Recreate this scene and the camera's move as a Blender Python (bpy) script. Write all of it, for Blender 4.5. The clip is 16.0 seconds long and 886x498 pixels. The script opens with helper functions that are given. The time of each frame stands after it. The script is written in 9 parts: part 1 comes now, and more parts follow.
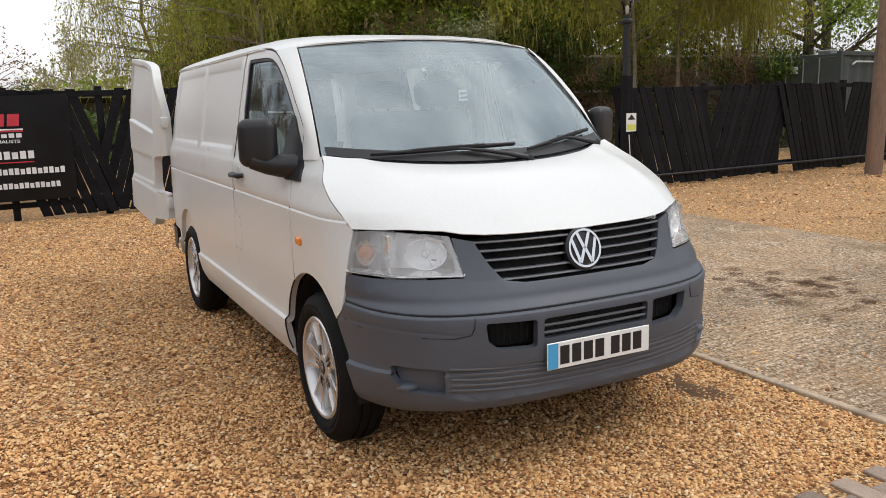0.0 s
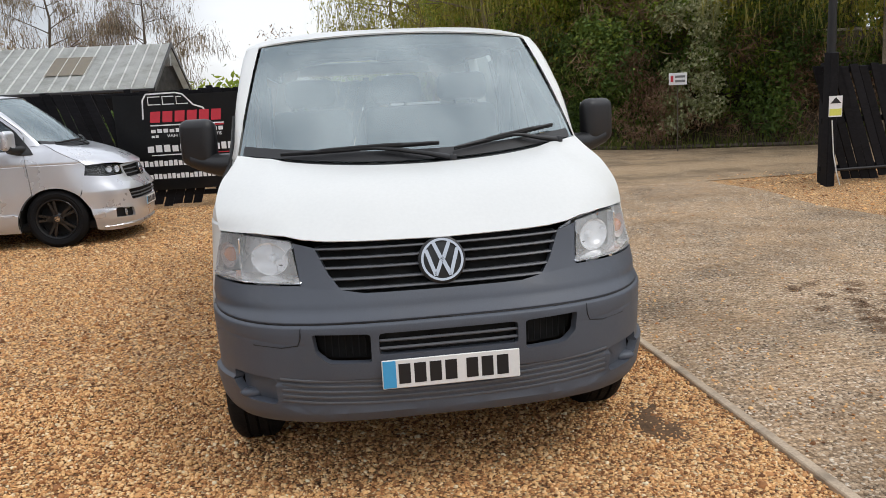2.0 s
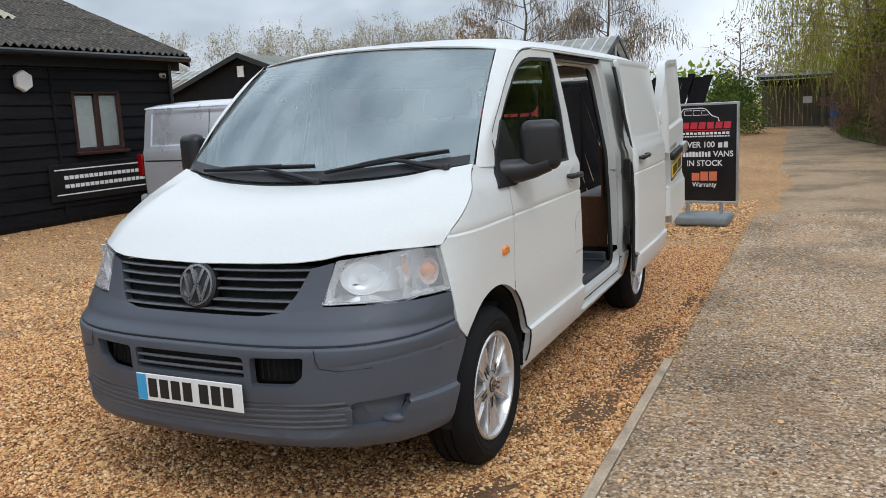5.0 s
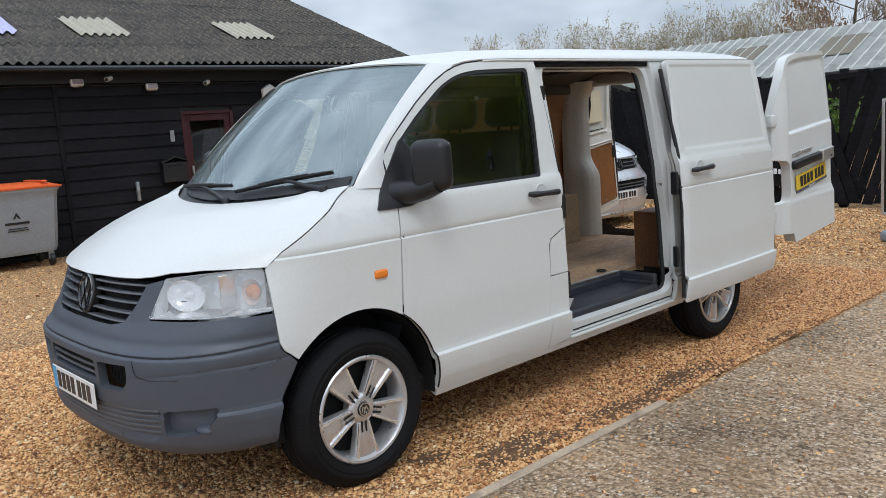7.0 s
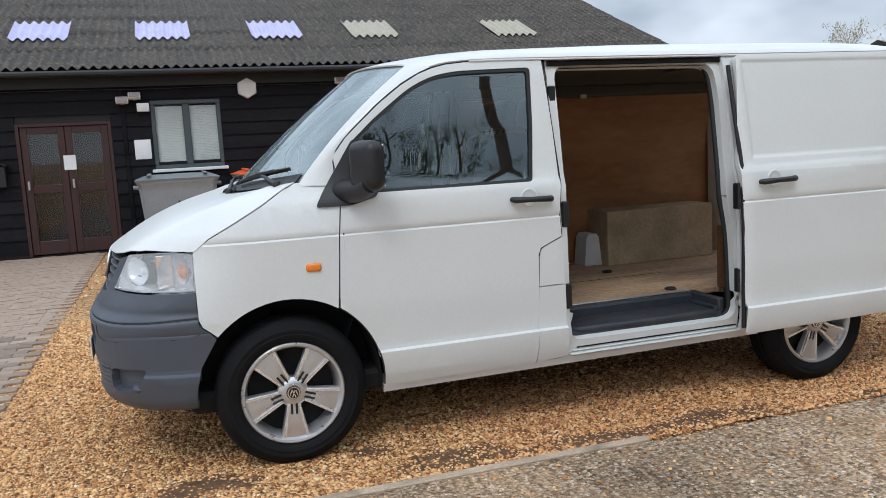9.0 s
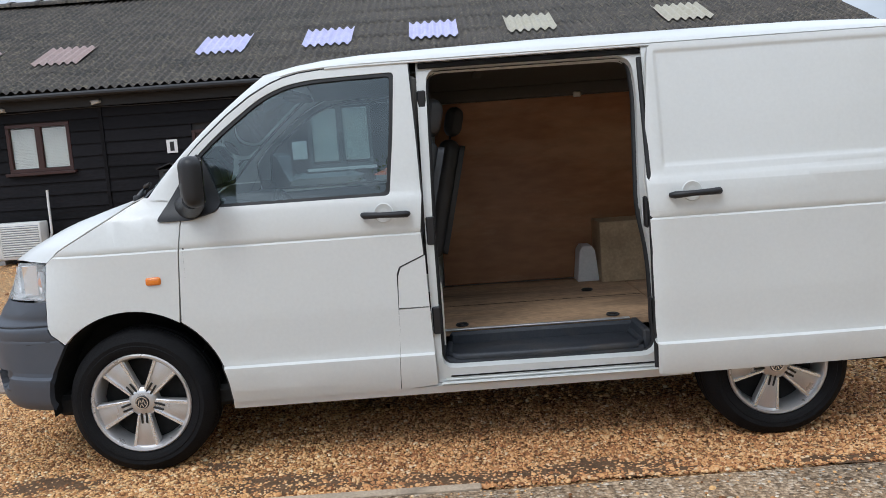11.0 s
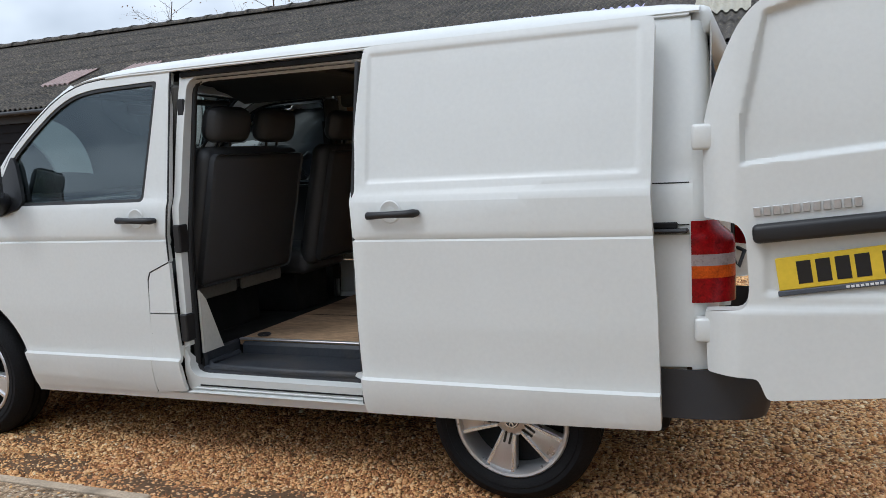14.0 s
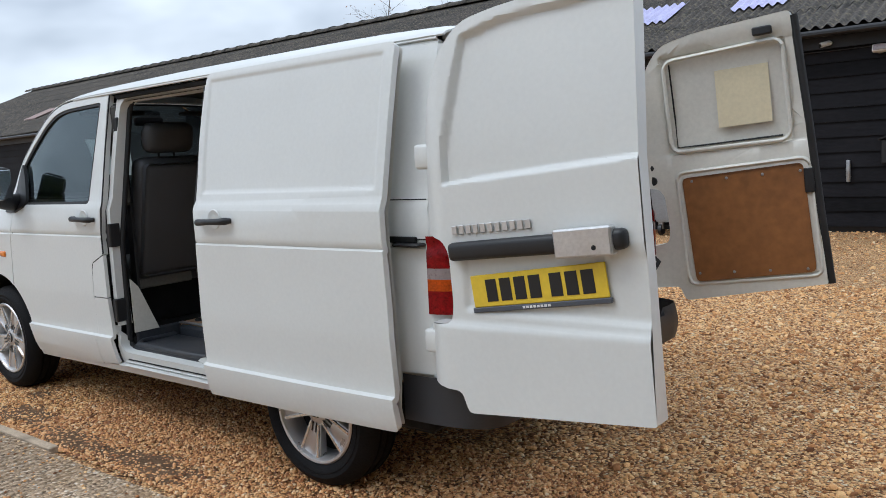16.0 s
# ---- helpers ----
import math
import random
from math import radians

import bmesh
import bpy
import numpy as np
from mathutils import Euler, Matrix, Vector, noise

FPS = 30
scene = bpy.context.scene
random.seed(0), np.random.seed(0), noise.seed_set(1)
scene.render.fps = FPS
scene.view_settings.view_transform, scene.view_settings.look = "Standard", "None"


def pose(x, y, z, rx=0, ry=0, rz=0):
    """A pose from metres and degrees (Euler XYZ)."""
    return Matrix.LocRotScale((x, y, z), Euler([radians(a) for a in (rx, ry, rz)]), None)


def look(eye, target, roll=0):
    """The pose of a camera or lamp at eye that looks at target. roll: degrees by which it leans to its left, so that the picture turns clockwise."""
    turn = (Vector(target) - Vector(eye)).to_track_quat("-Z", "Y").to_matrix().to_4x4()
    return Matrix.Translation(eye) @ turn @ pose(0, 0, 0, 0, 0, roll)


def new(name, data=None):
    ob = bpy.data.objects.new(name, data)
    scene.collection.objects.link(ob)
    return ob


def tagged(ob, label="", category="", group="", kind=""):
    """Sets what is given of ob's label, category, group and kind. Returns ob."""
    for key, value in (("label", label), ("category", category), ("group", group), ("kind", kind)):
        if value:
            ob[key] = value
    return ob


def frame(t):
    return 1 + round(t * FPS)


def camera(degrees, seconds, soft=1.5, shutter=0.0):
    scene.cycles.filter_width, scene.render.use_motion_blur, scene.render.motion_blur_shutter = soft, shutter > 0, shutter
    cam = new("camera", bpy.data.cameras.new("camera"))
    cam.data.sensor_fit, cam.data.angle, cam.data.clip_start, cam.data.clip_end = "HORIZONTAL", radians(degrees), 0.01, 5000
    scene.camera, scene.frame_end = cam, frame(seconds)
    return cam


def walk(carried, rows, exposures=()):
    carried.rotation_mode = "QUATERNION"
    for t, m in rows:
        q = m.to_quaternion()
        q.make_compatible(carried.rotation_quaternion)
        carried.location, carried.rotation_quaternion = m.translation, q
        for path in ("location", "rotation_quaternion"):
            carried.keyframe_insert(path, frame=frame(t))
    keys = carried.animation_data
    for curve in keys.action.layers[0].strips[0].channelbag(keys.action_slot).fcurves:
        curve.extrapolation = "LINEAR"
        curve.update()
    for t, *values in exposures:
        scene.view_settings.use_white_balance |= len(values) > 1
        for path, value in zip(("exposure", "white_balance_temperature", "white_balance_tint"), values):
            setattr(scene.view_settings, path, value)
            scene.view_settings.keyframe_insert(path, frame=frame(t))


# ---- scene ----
cam = camera(57.5, 16.0, soft=0.56)

PATH = [
    (0, (3.427, -2.009, 1.512), (1.677, -1.108, 1.155), -1.7),
    (0.5, (3.523, -1.638, 1.489), (1.713, -0.867, 1.128), -1.8),
    (1, (3.68, -1.223, 1.521), (1.814, -0.604, 1.157), -2.1),
    (1.5, (3.693, -0.807, 1.475), (1.779, -0.354, 1.112), -2.7),
    (2, (3.744, -0.404, 1.501), (1.796, -0.134, 1.135), -3.0),
    (2.5, (3.884, 0.033, 1.51), (1.919, 0.117, 1.146), -3.2),
    (3, (3.794, 0.426, 1.457), (1.829, 0.312, 1.101), -3.0),
    (3.5, (3.651, 0.838, 1.486), (1.707, 0.522, 1.133), -2.7),
    (4, (3.572, 1.362, 1.516), (1.669, 0.858, 1.167), -2.4),
    (4.2, (3.511, 1.529, 1.515), (1.627, 0.954, 1.17), -2.3),
    (6.3, (2.363, 3.118, 1.532), (0.843, 1.857, 1.214), -4.2),
    (6.5, (2.247, 3.251, 1.514), (0.781, 1.927, 1.201), -4.2),
    (7, (1.963, 3.642, 1.516), (0.637, 2.176, 1.215), -4.1),
    (7.5, (1.597, 3.886, 1.469), (0.433, 2.287, 1.175), -4.1),
    (8, (1.214, 4.082, 1.49), (0.227, 2.366, 1.205), -3.7),
    (8.2, (1.082, 4.199, 1.462), (0.167, 2.442, 1.182), -3.5),
    (10.3, (-0.844, 4.694, 1.427), (-1.027, 2.718, 1.178), -3.5),
    (10.5, (-1.041, 4.659, 1.398), (-1.168, 2.678, 1.152), -3.7),
    (11, (-1.482, 4.591, 1.418), (-1.475, 2.607, 1.171), -4.1),
    (11.5, (-1.943, 4.625, 1.419), (-1.799, 2.646, 1.169), -4.2),
    (12, (-2.324, 4.493, 1.375), (-2.041, 2.529, 1.12), -4.0),
    (12.5, (-2.693, 4.315, 1.396), (-2.28, 2.375, 1.135), -3.8),
    (13, (-3.194, 4.22, 1.399), (-2.659, 2.311, 1.14), -3.6),
    (13.5, (-3.587, 4.038, 1.353), (-2.939, 2.162, 1.109), -3.4),
    (14, (-3.963, 3.883, 1.367), (-3.214, 2.043, 1.135), -3.1),
    (14.5, (-4.44, 3.874, 1.384), (-3.582, 2.083, 1.142), -3.0),
    (15, (-4.842, 3.667, 1.348), (-3.851, 1.947, 1.102), -3.2),
    (15.5, (-5.216, 3.402, 1.371), (-4.099, 1.76, 1.131), -3.3),
    (16, (-5.64, 3.199, 1.386), (-4.393, 1.653, 1.153), -3.3),
]
# the film's camera opens and cools a little on the way: seconds, stops, kelvin, tint
LIGHT = [(0, 0.8, 6700, 11), (2, 0.73, 6550, 10), (3.5, 0.68, 6300, 8), (7, 0.71, 5950, 7), (11, 0.82, 5950, 8), (16, 0.75, 5900, 7)]
walk(cam, [(t, look(eye, target, roll)) for t, eye, target, roll in PATH], LIGHT)
from mathutils.geometry import delaunay_2d_cdt as geometry_cdt

# ---- world and light ----
world = bpy.data.worlds.new("world")
scene.world = world
world.use_nodes = True
wn, wl = world.node_tree.nodes, world.node_tree.links
wn.clear()
w_out = wn.new("ShaderNodeOutputWorld")
w_bg = wn.new("ShaderNodeBackground")
w_sky = wn.new("ShaderNodeTexSky")
w_sky.sky_type = "NISHITA"
w_sky.sun_disc = False
w_sky.sun_elevation = radians(48)
w_sky.sun_rotation = radians(-60)
w_co = wn.new("ShaderNodeTexCoord")
w_map = wn.new("ShaderNodeMapping")
w_map.inputs["Scale"].default_value = (1.0, 1.0, 2.0)
w_noise = wn.new("ShaderNodeTexNoise")
w_noise.inputs["Scale"].default_value = 2.8
w_noise.inputs["Detail"].default_value = 4.0
w_noise.inputs["Roughness"].default_value = 0.52
w_noise.inputs["Distortion"].default_value = 0.12
w_ramp = wn.new("ShaderNodeValToRGB")
w_ramp.color_ramp.elements[0].position = 0.33
w_ramp.color_ramp.elements[0].color = (3.3, 3.6, 4.1, 1)
w_ramp.color_ramp.elements[1].position = 0.62
w_ramp.color_ramp.elements[1].color = (8.3, 8.5, 8.9, 1)
w_mix = wn.new("ShaderNodeMix")
w_mix.data_type = "RGBA"
w_mix.inputs["Factor"].default_value = 0.88
w_bg.inputs["Strength"].default_value = 0.1
wl.new(w_co.outputs["Generated"], w_map.inputs["Vector"])
wl.new(w_map.outputs["Vector"], w_noise.inputs["Vector"])
wl.new(w_noise.outputs["Fac"], w_ramp.inputs["Fac"])
wl.new(w_sky.outputs["Color"], w_mix.inputs[6])
wl.new(w_ramp.outputs["Color"], w_mix.inputs[7])
# an overcast sky is brighter overhead than at the horizon
w_sep = wn.new("ShaderNodeSeparateXYZ")
wl.new(w_co.outputs["Generated"], w_sep.inputs[0])
w_grad = wn.new("ShaderNodeMapRange")
w_grad.inputs["From Min"].default_value = 0.15
w_grad.inputs["From Max"].default_value = 0.6
w_grad.inputs["To Min"].default_value = 0.74
w_grad.inputs["To Max"].default_value = 1.24
wl.new(w_sep.outputs["Z"], w_grad.inputs["Value"])
w_mul = wn.new("ShaderNodeVectorMath")
w_mul.operation = "SCALE"
wl.new(w_mix.outputs[2], w_mul.inputs[0])
wl.new(w_grad.outputs["Result"], w_mul.inputs["Scale"])
wl.new(w_mul.outputs["Vector"], w_bg.inputs["Color"])
wl.new(w_bg.outputs["Background"], w_out.inputs["Surface"])
sun_data = bpy.data.lights.new("sun", "SUN")
sun_data.energy = 0.55
sun_data.angle = radians(20)
sun_data.color = (1.0, 0.96, 0.9)
sun = new("sun", sun_data)
sun.matrix_world = look((6, 8, 14), (0, 0, 0))

# ---- materials ----


def shader(name, color, rough=0.6, metal=0.0, vary=0.12, scale=8.0, fine=60.0, bump=0.1, dirt=None, dirt_amount=0.0,
           dirt_scale=1.5, coat=0.0, spec=0.5, random=0.0, island=0.0, bump_dist=0.01, stretch=(1, 1, 1)):
    """A principled material with colour change at two scales, stains and fine relief."""
    m = bpy.data.materials.new(name)
    m.use_nodes = True
    n, l = m.node_tree.nodes, m.node_tree.links
    b = n["Principled BSDF"]
    b.inputs["Metallic"].default_value = metal
    b.inputs["Coat Weight"].default_value = coat
    b.inputs["Coat Roughness"].default_value = 0.06
    b.inputs["Specular IOR Level"].default_value = spec
    co = n.new("ShaderNodeTexCoord")
    mp = n.new("ShaderNodeMapping")
    mp.inputs["Scale"].default_value = stretch
    l.new(co.outputs["Object"], mp.inputs["Vector"])
    n1 = n.new("ShaderNodeTexNoise")
    n1.inputs["Scale"].default_value = scale
    n1.inputs["Detail"].default_value = 5
    n2 = n.new("ShaderNodeTexNoise")
    n2.inputs["Scale"].default_value = fine
    n2.inputs["Detail"].default_value = 3
    for q in (n1, n2):
        l.new(mp.outputs["Vector"], q.inputs["Vector"])
    add = n.new("ShaderNodeMath")
    add.operation = "ADD"
    l.new(n1.outputs["Fac"], add.inputs[0])
    l.new(n2.outputs["Fac"], add.inputs[1])
    src = add.outputs[0]
    for amount, node, out in ((random, "ShaderNodeObjectInfo", "Random"), (island, "ShaderNodeNewGeometry", "Random Per Island")):
        if amount:
            g = n.new(node)
            mu = n.new("ShaderNodeMath")
            mu.operation = "MULTIPLY_ADD"
            l.new(g.outputs[out], mu.inputs[0])
            mu.inputs[1].default_value = amount
            l.new(src, mu.inputs[2])
            sub = n.new("ShaderNodeMath")
            sub.operation = "SUBTRACT"
            l.new(mu.outputs[0], sub.inputs[0])
            sub.inputs[1].default_value = amount / 2
            src = sub.outputs[0]
    mr = n.new("ShaderNodeMapRange")
    mr.inputs["From Min"].default_value = 0.55
    mr.inputs["From Max"].default_value = 1.45
    mr.inputs["To Min"].default_value = 1 - 2 * vary
    mr.inputs["To Max"].default_value = 1 + 2 * vary
    mr.clamp = False
    l.new(src, mr.inputs["Value"])
    mul = n.new("ShaderNodeVectorMath")
    mul.operation = "SCALE"
    mul.inputs[0].default_value = color
    l.new(mr.outputs["Result"], mul.inputs["Scale"])
    col = mul.outputs["Vector"]
    if dirt:
        n3 = n.new("ShaderNodeTexNoise")
        n3.inputs["Scale"].default_value = dirt_scale
        n3.inputs["Detail"].default_value = 8
        n3.inputs["Roughness"].default_value = 0.65
        l.new(mp.outputs["Vector"], n3.inputs["Vector"])
        r3 = n.new("ShaderNodeMapRange")
        r3.inputs["From Min"].default_value = 0.5
        r3.inputs["From Max"].default_value = 0.72
        r3.inputs["To Max"].default_value = dirt_amount
        l.new(n3.outputs["Fac"], r3.inputs["Value"])
        mx = n.new("ShaderNodeMix")
        mx.data_type = "RGBA"
        l.new(r3.outputs["Result"], mx.inputs["Factor"])
        l.new(col, mx.inputs[6])
        mx.inputs[7].default_value = (*dirt, 1)
        col = mx.outputs[2]
    l.new(col, b.inputs["Base Color"])
    rr = n.new("ShaderNodeMapRange")
    rr.inputs["From Min"].default_value = 0.3
    rr.inputs["From Max"].default_value = 0.7
    rr.inputs["To Min"].default_value = max(0.02, rough * 0.85)
    rr.inputs["To Max"].default_value = min(1, rough * 1.15)
    l.new(n1.outputs["Fac"], rr.inputs["Value"])
    l.new(rr.outputs["Result"], b.inputs["Roughness"])
    if bump:
        bp = n.new("ShaderNodeBump")
        bp.inputs["Strength"].default_value = bump
        bp.inputs["Distance"].default_value = bump_dist
        l.new(n2.outputs["Fac"], bp.inputs["Height"])
        l.new(bp.outputs["Normal"], b.inputs["Normal"])
    return m


def ramp_shader(name, stops, rough=0.8, scale=40.0, source="island", bump=0.3, spec=0.4, noise_mix=0.35, fine=120.0):
    """Colours picked piece by piece from a ramp, with grain."""
    m = shader(name, (1, 1, 1), rough, 0, 0.1, scale, fine, bump, spec=spec)
    n, l = m.node_tree.nodes, m.node_tree.links
    b = n["Principled BSDF"]
    g = n.new("ShaderNodeNewGeometry" if source == "island" else "ShaderNodeObjectInfo")
    r = n.new("ShaderNodeValToRGB")
    r.color_ramp.interpolation = "LINEAR"
    while len(r.color_ramp.elements) < len(stops):
        r.color_ramp.elements.new(0.5)
    for e, (p, c) in zip(r.color_ramp.elements, stops):
        e.position, e.color = p, (*c, 1)
    l.new(g.outputs["Random Per Island" if source == "island" else "Random"], r.inputs["Fac"])
    old = b.inputs["Base Color"].links[0].from_socket
    mx = n.new("ShaderNodeMix")
    mx.data_type, mx.blend_type = "RGBA", "MULTIPLY"
    mx.inputs["Factor"].default_value = 1.0
    l.new(r.outputs["Color"], mx.inputs[6])
    l.new(old, mx.inputs[7])
    l.new(mx.outputs[2], b.inputs["Base Color"])
    return m


def leaf_shader(name, stops, glow=0.45):
    """Leaves that scatter light and let some of it through; each leaf takes its own colour."""
    m = bpy.data.materials.new(name)
    m.use_nodes = True
    n, l = m.node_tree.nodes, m.node_tree.links
    b = n["Principled BSDF"]
    b.inputs["Roughness"].default_value = 0.55
    b.inputs["Specular IOR Level"].default_value = 0.3
    g = n.new("ShaderNodeNewGeometry")
    co = n.new("ShaderNodeTexCoord")
    no = n.new("ShaderNodeTexNoise")
    no.inputs["Scale"].default_value = 0.55
    no.inputs["Detail"].default_value = 3
    l.new(co.outputs["Object"], no.inputs["Vector"])
    mix = n.new("ShaderNodeMath")
    mix.operation = "MULTIPLY_ADD"
    mix.inputs[1].default_value = 0.55
    l.new(g.outputs["Random Per Island"], mix.inputs[0])
    sub = n.new("ShaderNodeMapRange")
    sub.inputs["From Min"].default_value = 0.35
    sub.inputs["From Max"].default_value = 0.65
    sub.inputs["To Max"].default_value = 0.45
    l.new(no.outputs["Fac"], sub.inputs["Value"])
    l.new(sub.outputs["Result"], mix.inputs[2])
    r = n.new("ShaderNodeValToRGB")
    while len(r.color_ramp.elements) < len(stops):
        r.color_ramp.elements.new(0.5)
    for e, (q, c) in zip(r.color_ramp.elements, stops):
        e.position, e.color = q, (*c, 1)
    l.new(mix.outputs[0], r.inputs["Fac"])
    l.new(r.outputs["Color"], b.inputs["Base Color"])
    tr = n.new("ShaderNodeBsdfTranslucent")
    l.new(r.outputs["Color"], tr.inputs["Color"])
    mx = n.new("ShaderNodeMixShader")
    mx.inputs["Fac"].default_value = glow
    l.new(b.outputs["BSDF"], mx.inputs[1])
    l.new(tr.outputs["BSDF"], mx.inputs[2])
    l.new(mx.outputs["Shader"], n["Material Output"].inputs["Surface"])
    return m


def pebble_shader(name, stops, size, depth, rough=0.85, dust=None, dust_amount=0.5, groove=0.0, gap=0.35, damp=0.5):
    """Packed small stones as cells with their own colours and dark joints; dust or damp in large patches."""
    m = bpy.data.materials.new(name)
    m.use_nodes = True
    n, l = m.node_tree.nodes, m.node_tree.links
    b = n["Principled BSDF"]
    b.inputs["Roughness"].default_value = rough
    b.inputs["Specular IOR Level"].default_value = 0.35
    co = n.new("ShaderNodeTexCoord")
    vo = n.new("ShaderNodeTexVoronoi")
    vo.inputs["Scale"].default_value = 1 / size
    l.new(co.outputs["Object"], vo.inputs["Vector"])
    sp = n.new("ShaderNodeSeparateColor")
    l.new(vo.outputs["Color"], sp.inputs["Color"])
    r = n.new("ShaderNodeValToRGB")
    while len(r.color_ramp.elements) < len(stops):
        r.color_ramp.elements.new(0.5)
    for e, (q, c) in zip(r.color_ramp.elements, stops):
        e.position, e.color = q, (*c, 1)
    l.new(sp.outputs["Red"], r.inputs["Fac"])
    dk = n.new("ShaderNodeMapRange")
    dk.inputs["From Min"].default_value = 0.45
    dk.inputs["From Max"].default_value = 0.8
    dk.inputs["To Min"].default_value = 1.0
    dk.inputs["To Max"].default_value = gap
    l.new(vo.outputs["Distance"], dk.inputs["Value"])
    big = n.new("ShaderNodeTexNoise")
    big.inputs["Scale"].default_value = 0.8
    big.inputs["Detail"].default_value = 6
    big.inputs["Roughness"].default_value = 0.6
    l.new(co.outputs["Object"], big.inputs["Vector"])
    wet = n.new("ShaderNodeMapRange")
    wet.inputs["From Min"].default_value = 0.36
    wet.inputs["From Max"].default_value = 0.56
    wet.inputs["To Min"].default_value = damp
    wet.inputs["To Max"].default_value = 1.0
    l.new(big.outputs["Fac"], wet.inputs["Value"])
    mu = n.new("ShaderNodeMath")
    mu.operation = "MULTIPLY"
    l.new(dk.outputs["Result"], mu.inputs[0])
    l.new(wet.outputs["Result"], mu.inputs[1])
    col = r.outputs["Color"]
    if dust:
        n2 = n.new("ShaderNodeTexNoise")
        n2.inputs["Scale"].default_value = 1.7
        n2.inputs["Detail"].default_value = 7
        n2.inputs["Roughness"].default_value = 0.7
        l.new(co.outputs["Object"], n2.inputs["Vector"])
        f = n.new("ShaderNodeMapRange")
        f.inputs["From Min"].default_value = 0.42
        f.inputs["From Max"].default_value = 0.62
        f.inputs["To Max"].default_value = dust_amount
        l.new(n2.outputs["Fac"], f.inputs["Value"])
        mx = n.new("ShaderNodeMix")
        mx.data_type = "RGBA"
        l.new(f.outputs["Result"], mx.inputs["Factor"])
        l.new(col, mx.inputs[6])
        mx.inputs[7].default_value = (*dust, 1)
        col = mx.outputs[2]
    sc = n.new("ShaderNodeVectorMath")
    sc.operation = "SCALE"
    l.new(col, sc.inputs[0])
    l.new(mu.outputs[0], sc.inputs["Scale"])
    l.new(sc.outputs["Vector"], b.inputs["Base Color"])
    h = n.new("ShaderNodeMath")
    h.operation = "MULTIPLY"
    h.inputs[1].default_value = -1.0
    l.new(vo.outputs["Distance"], h.inputs[0])
    src = h.outputs[0]
    if groove:
        wv = n.new("ShaderNodeTexWave")
        wv.inputs["Scale"].default_value = 6.0
        wv.inputs["Distortion"].default_value = 2.2
        wv.inputs["Detail"].default_value = 3
        l.new(co.outputs["Object"], wv.inputs["Vector"])
        ad = n.new("ShaderNodeMath")
        ad.operation = "MULTIPLY_ADD"
        ad.inputs[1].default_value = groove
        l.new(wv.outputs["Fac"], ad.inputs[0])
        l.new(src, ad.inputs[2])
        src = ad.outputs[0]
        # relief shading put into the colour: grooves darker, ridges a little lighter
        gr = n.new("ShaderNodeMapRange")
        gr.inputs["From Min"].default_value = 0.1
        gr.inputs["From Max"].default_value = 0.55
        gr.inputs["To Min"].default_value = 0.88
        gr.inputs["To Max"].default_value = 1.05
        l.new(wv.outputs["Fac"], gr.inputs["Value"])
        m2 = n.new("ShaderNodeMath")
        m2.operation = "MULTIPLY"
        l.new(gr.outputs["Result"], m2.inputs[0])
        l.new(mu.outputs[0], m2.inputs[1])
        l.new(m2.outputs[0], sc.inputs["Scale"])
    bp = n.new("ShaderNodeBump")
    bp.inputs["Strength"].default_value = 0.9
    bp.inputs["Distance"].default_value = depth
    l.new(src, bp.inputs["Height"])
    l.new(bp.outputs["Normal"], b.inputs["Normal"])
    return m


def glass(name, color=(0.8, 0.86, 0.85), rough=0.0, clear=0.75, ior=1.45, haze=0.0, sheen=(1, 1, 1), film=(0.75, 0.77, 0.76)):
    """Thin window glass: mostly see-through, with a mirror sheen by Fresnel."""
    m = bpy.data.materials.new(name)
    m.use_nodes = True
    n, l = m.node_tree.nodes, m.node_tree.links
    n.clear()
    out = n.new("ShaderNodeOutputMaterial")
    tr = n.new("ShaderNodeBsdfTransparent")
    tr.inputs["Color"].default_value = tuple(c * clear for c in color) + (1,)
    gl = n.new("ShaderNodeBsdfGlossy")
    gl.inputs["Roughness"].default_value = rough
    gl.inputs["Color"].default_value = (*sheen, 1)
    fr = n.new("ShaderNodeFresnel")
    fr.inputs["IOR"].default_value = ior
    mx = n.new("ShaderNodeMixShader")
    l.new(fr.outputs["Fac"], mx.inputs["Fac"])
    l.new(tr.outputs["BSDF"], mx.inputs[1])
    l.new(gl.outputs["BSDF"], mx.inputs[2])
    last = mx.outputs["Shader"]
    if haze:
        df = n.new("ShaderNodeBsdfDiffuse")
        df.inputs["Color"].default_value = (*film, 1)
        hz = n.new("ShaderNodeMixShader")
        hz.inputs["Fac"].default_value = haze
        l.new(last, hz.inputs[1])
        l.new(df.outputs["BSDF"], hz.inputs[2])
        last = hz.outputs["Shader"]
    l.new(last, out.inputs["Surface"])
    return m


M = {}
STONE = [(0, (0.127, 0.055, 0.025)), (0.2, (0.4, 0.182, 0.074)), (0.45, (0.66, 0.35, 0.146)), (0.7, (0.8, 0.482, 0.213)), (0.94, (0.84, 0.575, 0.305)), (1, (0.85, 0.724, 0.494))]
M["gravel_bed"] = pebble_shader("gravel_bed", STONE, 0.0135, 0.016, gap=0.36, damp=0.8)
M["stones"] = ramp_shader("stones", STONE, 0.85, 30, spec=0.2)
M["stones_damp"] = ramp_shader("stones_damp", [(q, (c[0] * 0.92, c[1] * 0.85, c[2] * 0.82)) for q, c in STONE], 0.6, 30, spec=0.3)
M["mud"] = shader("mud", (0.14, 0.085, 0.05), 0.9, spec=0.08, vary=0.3, scale=9, fine=70, bump=0.5)
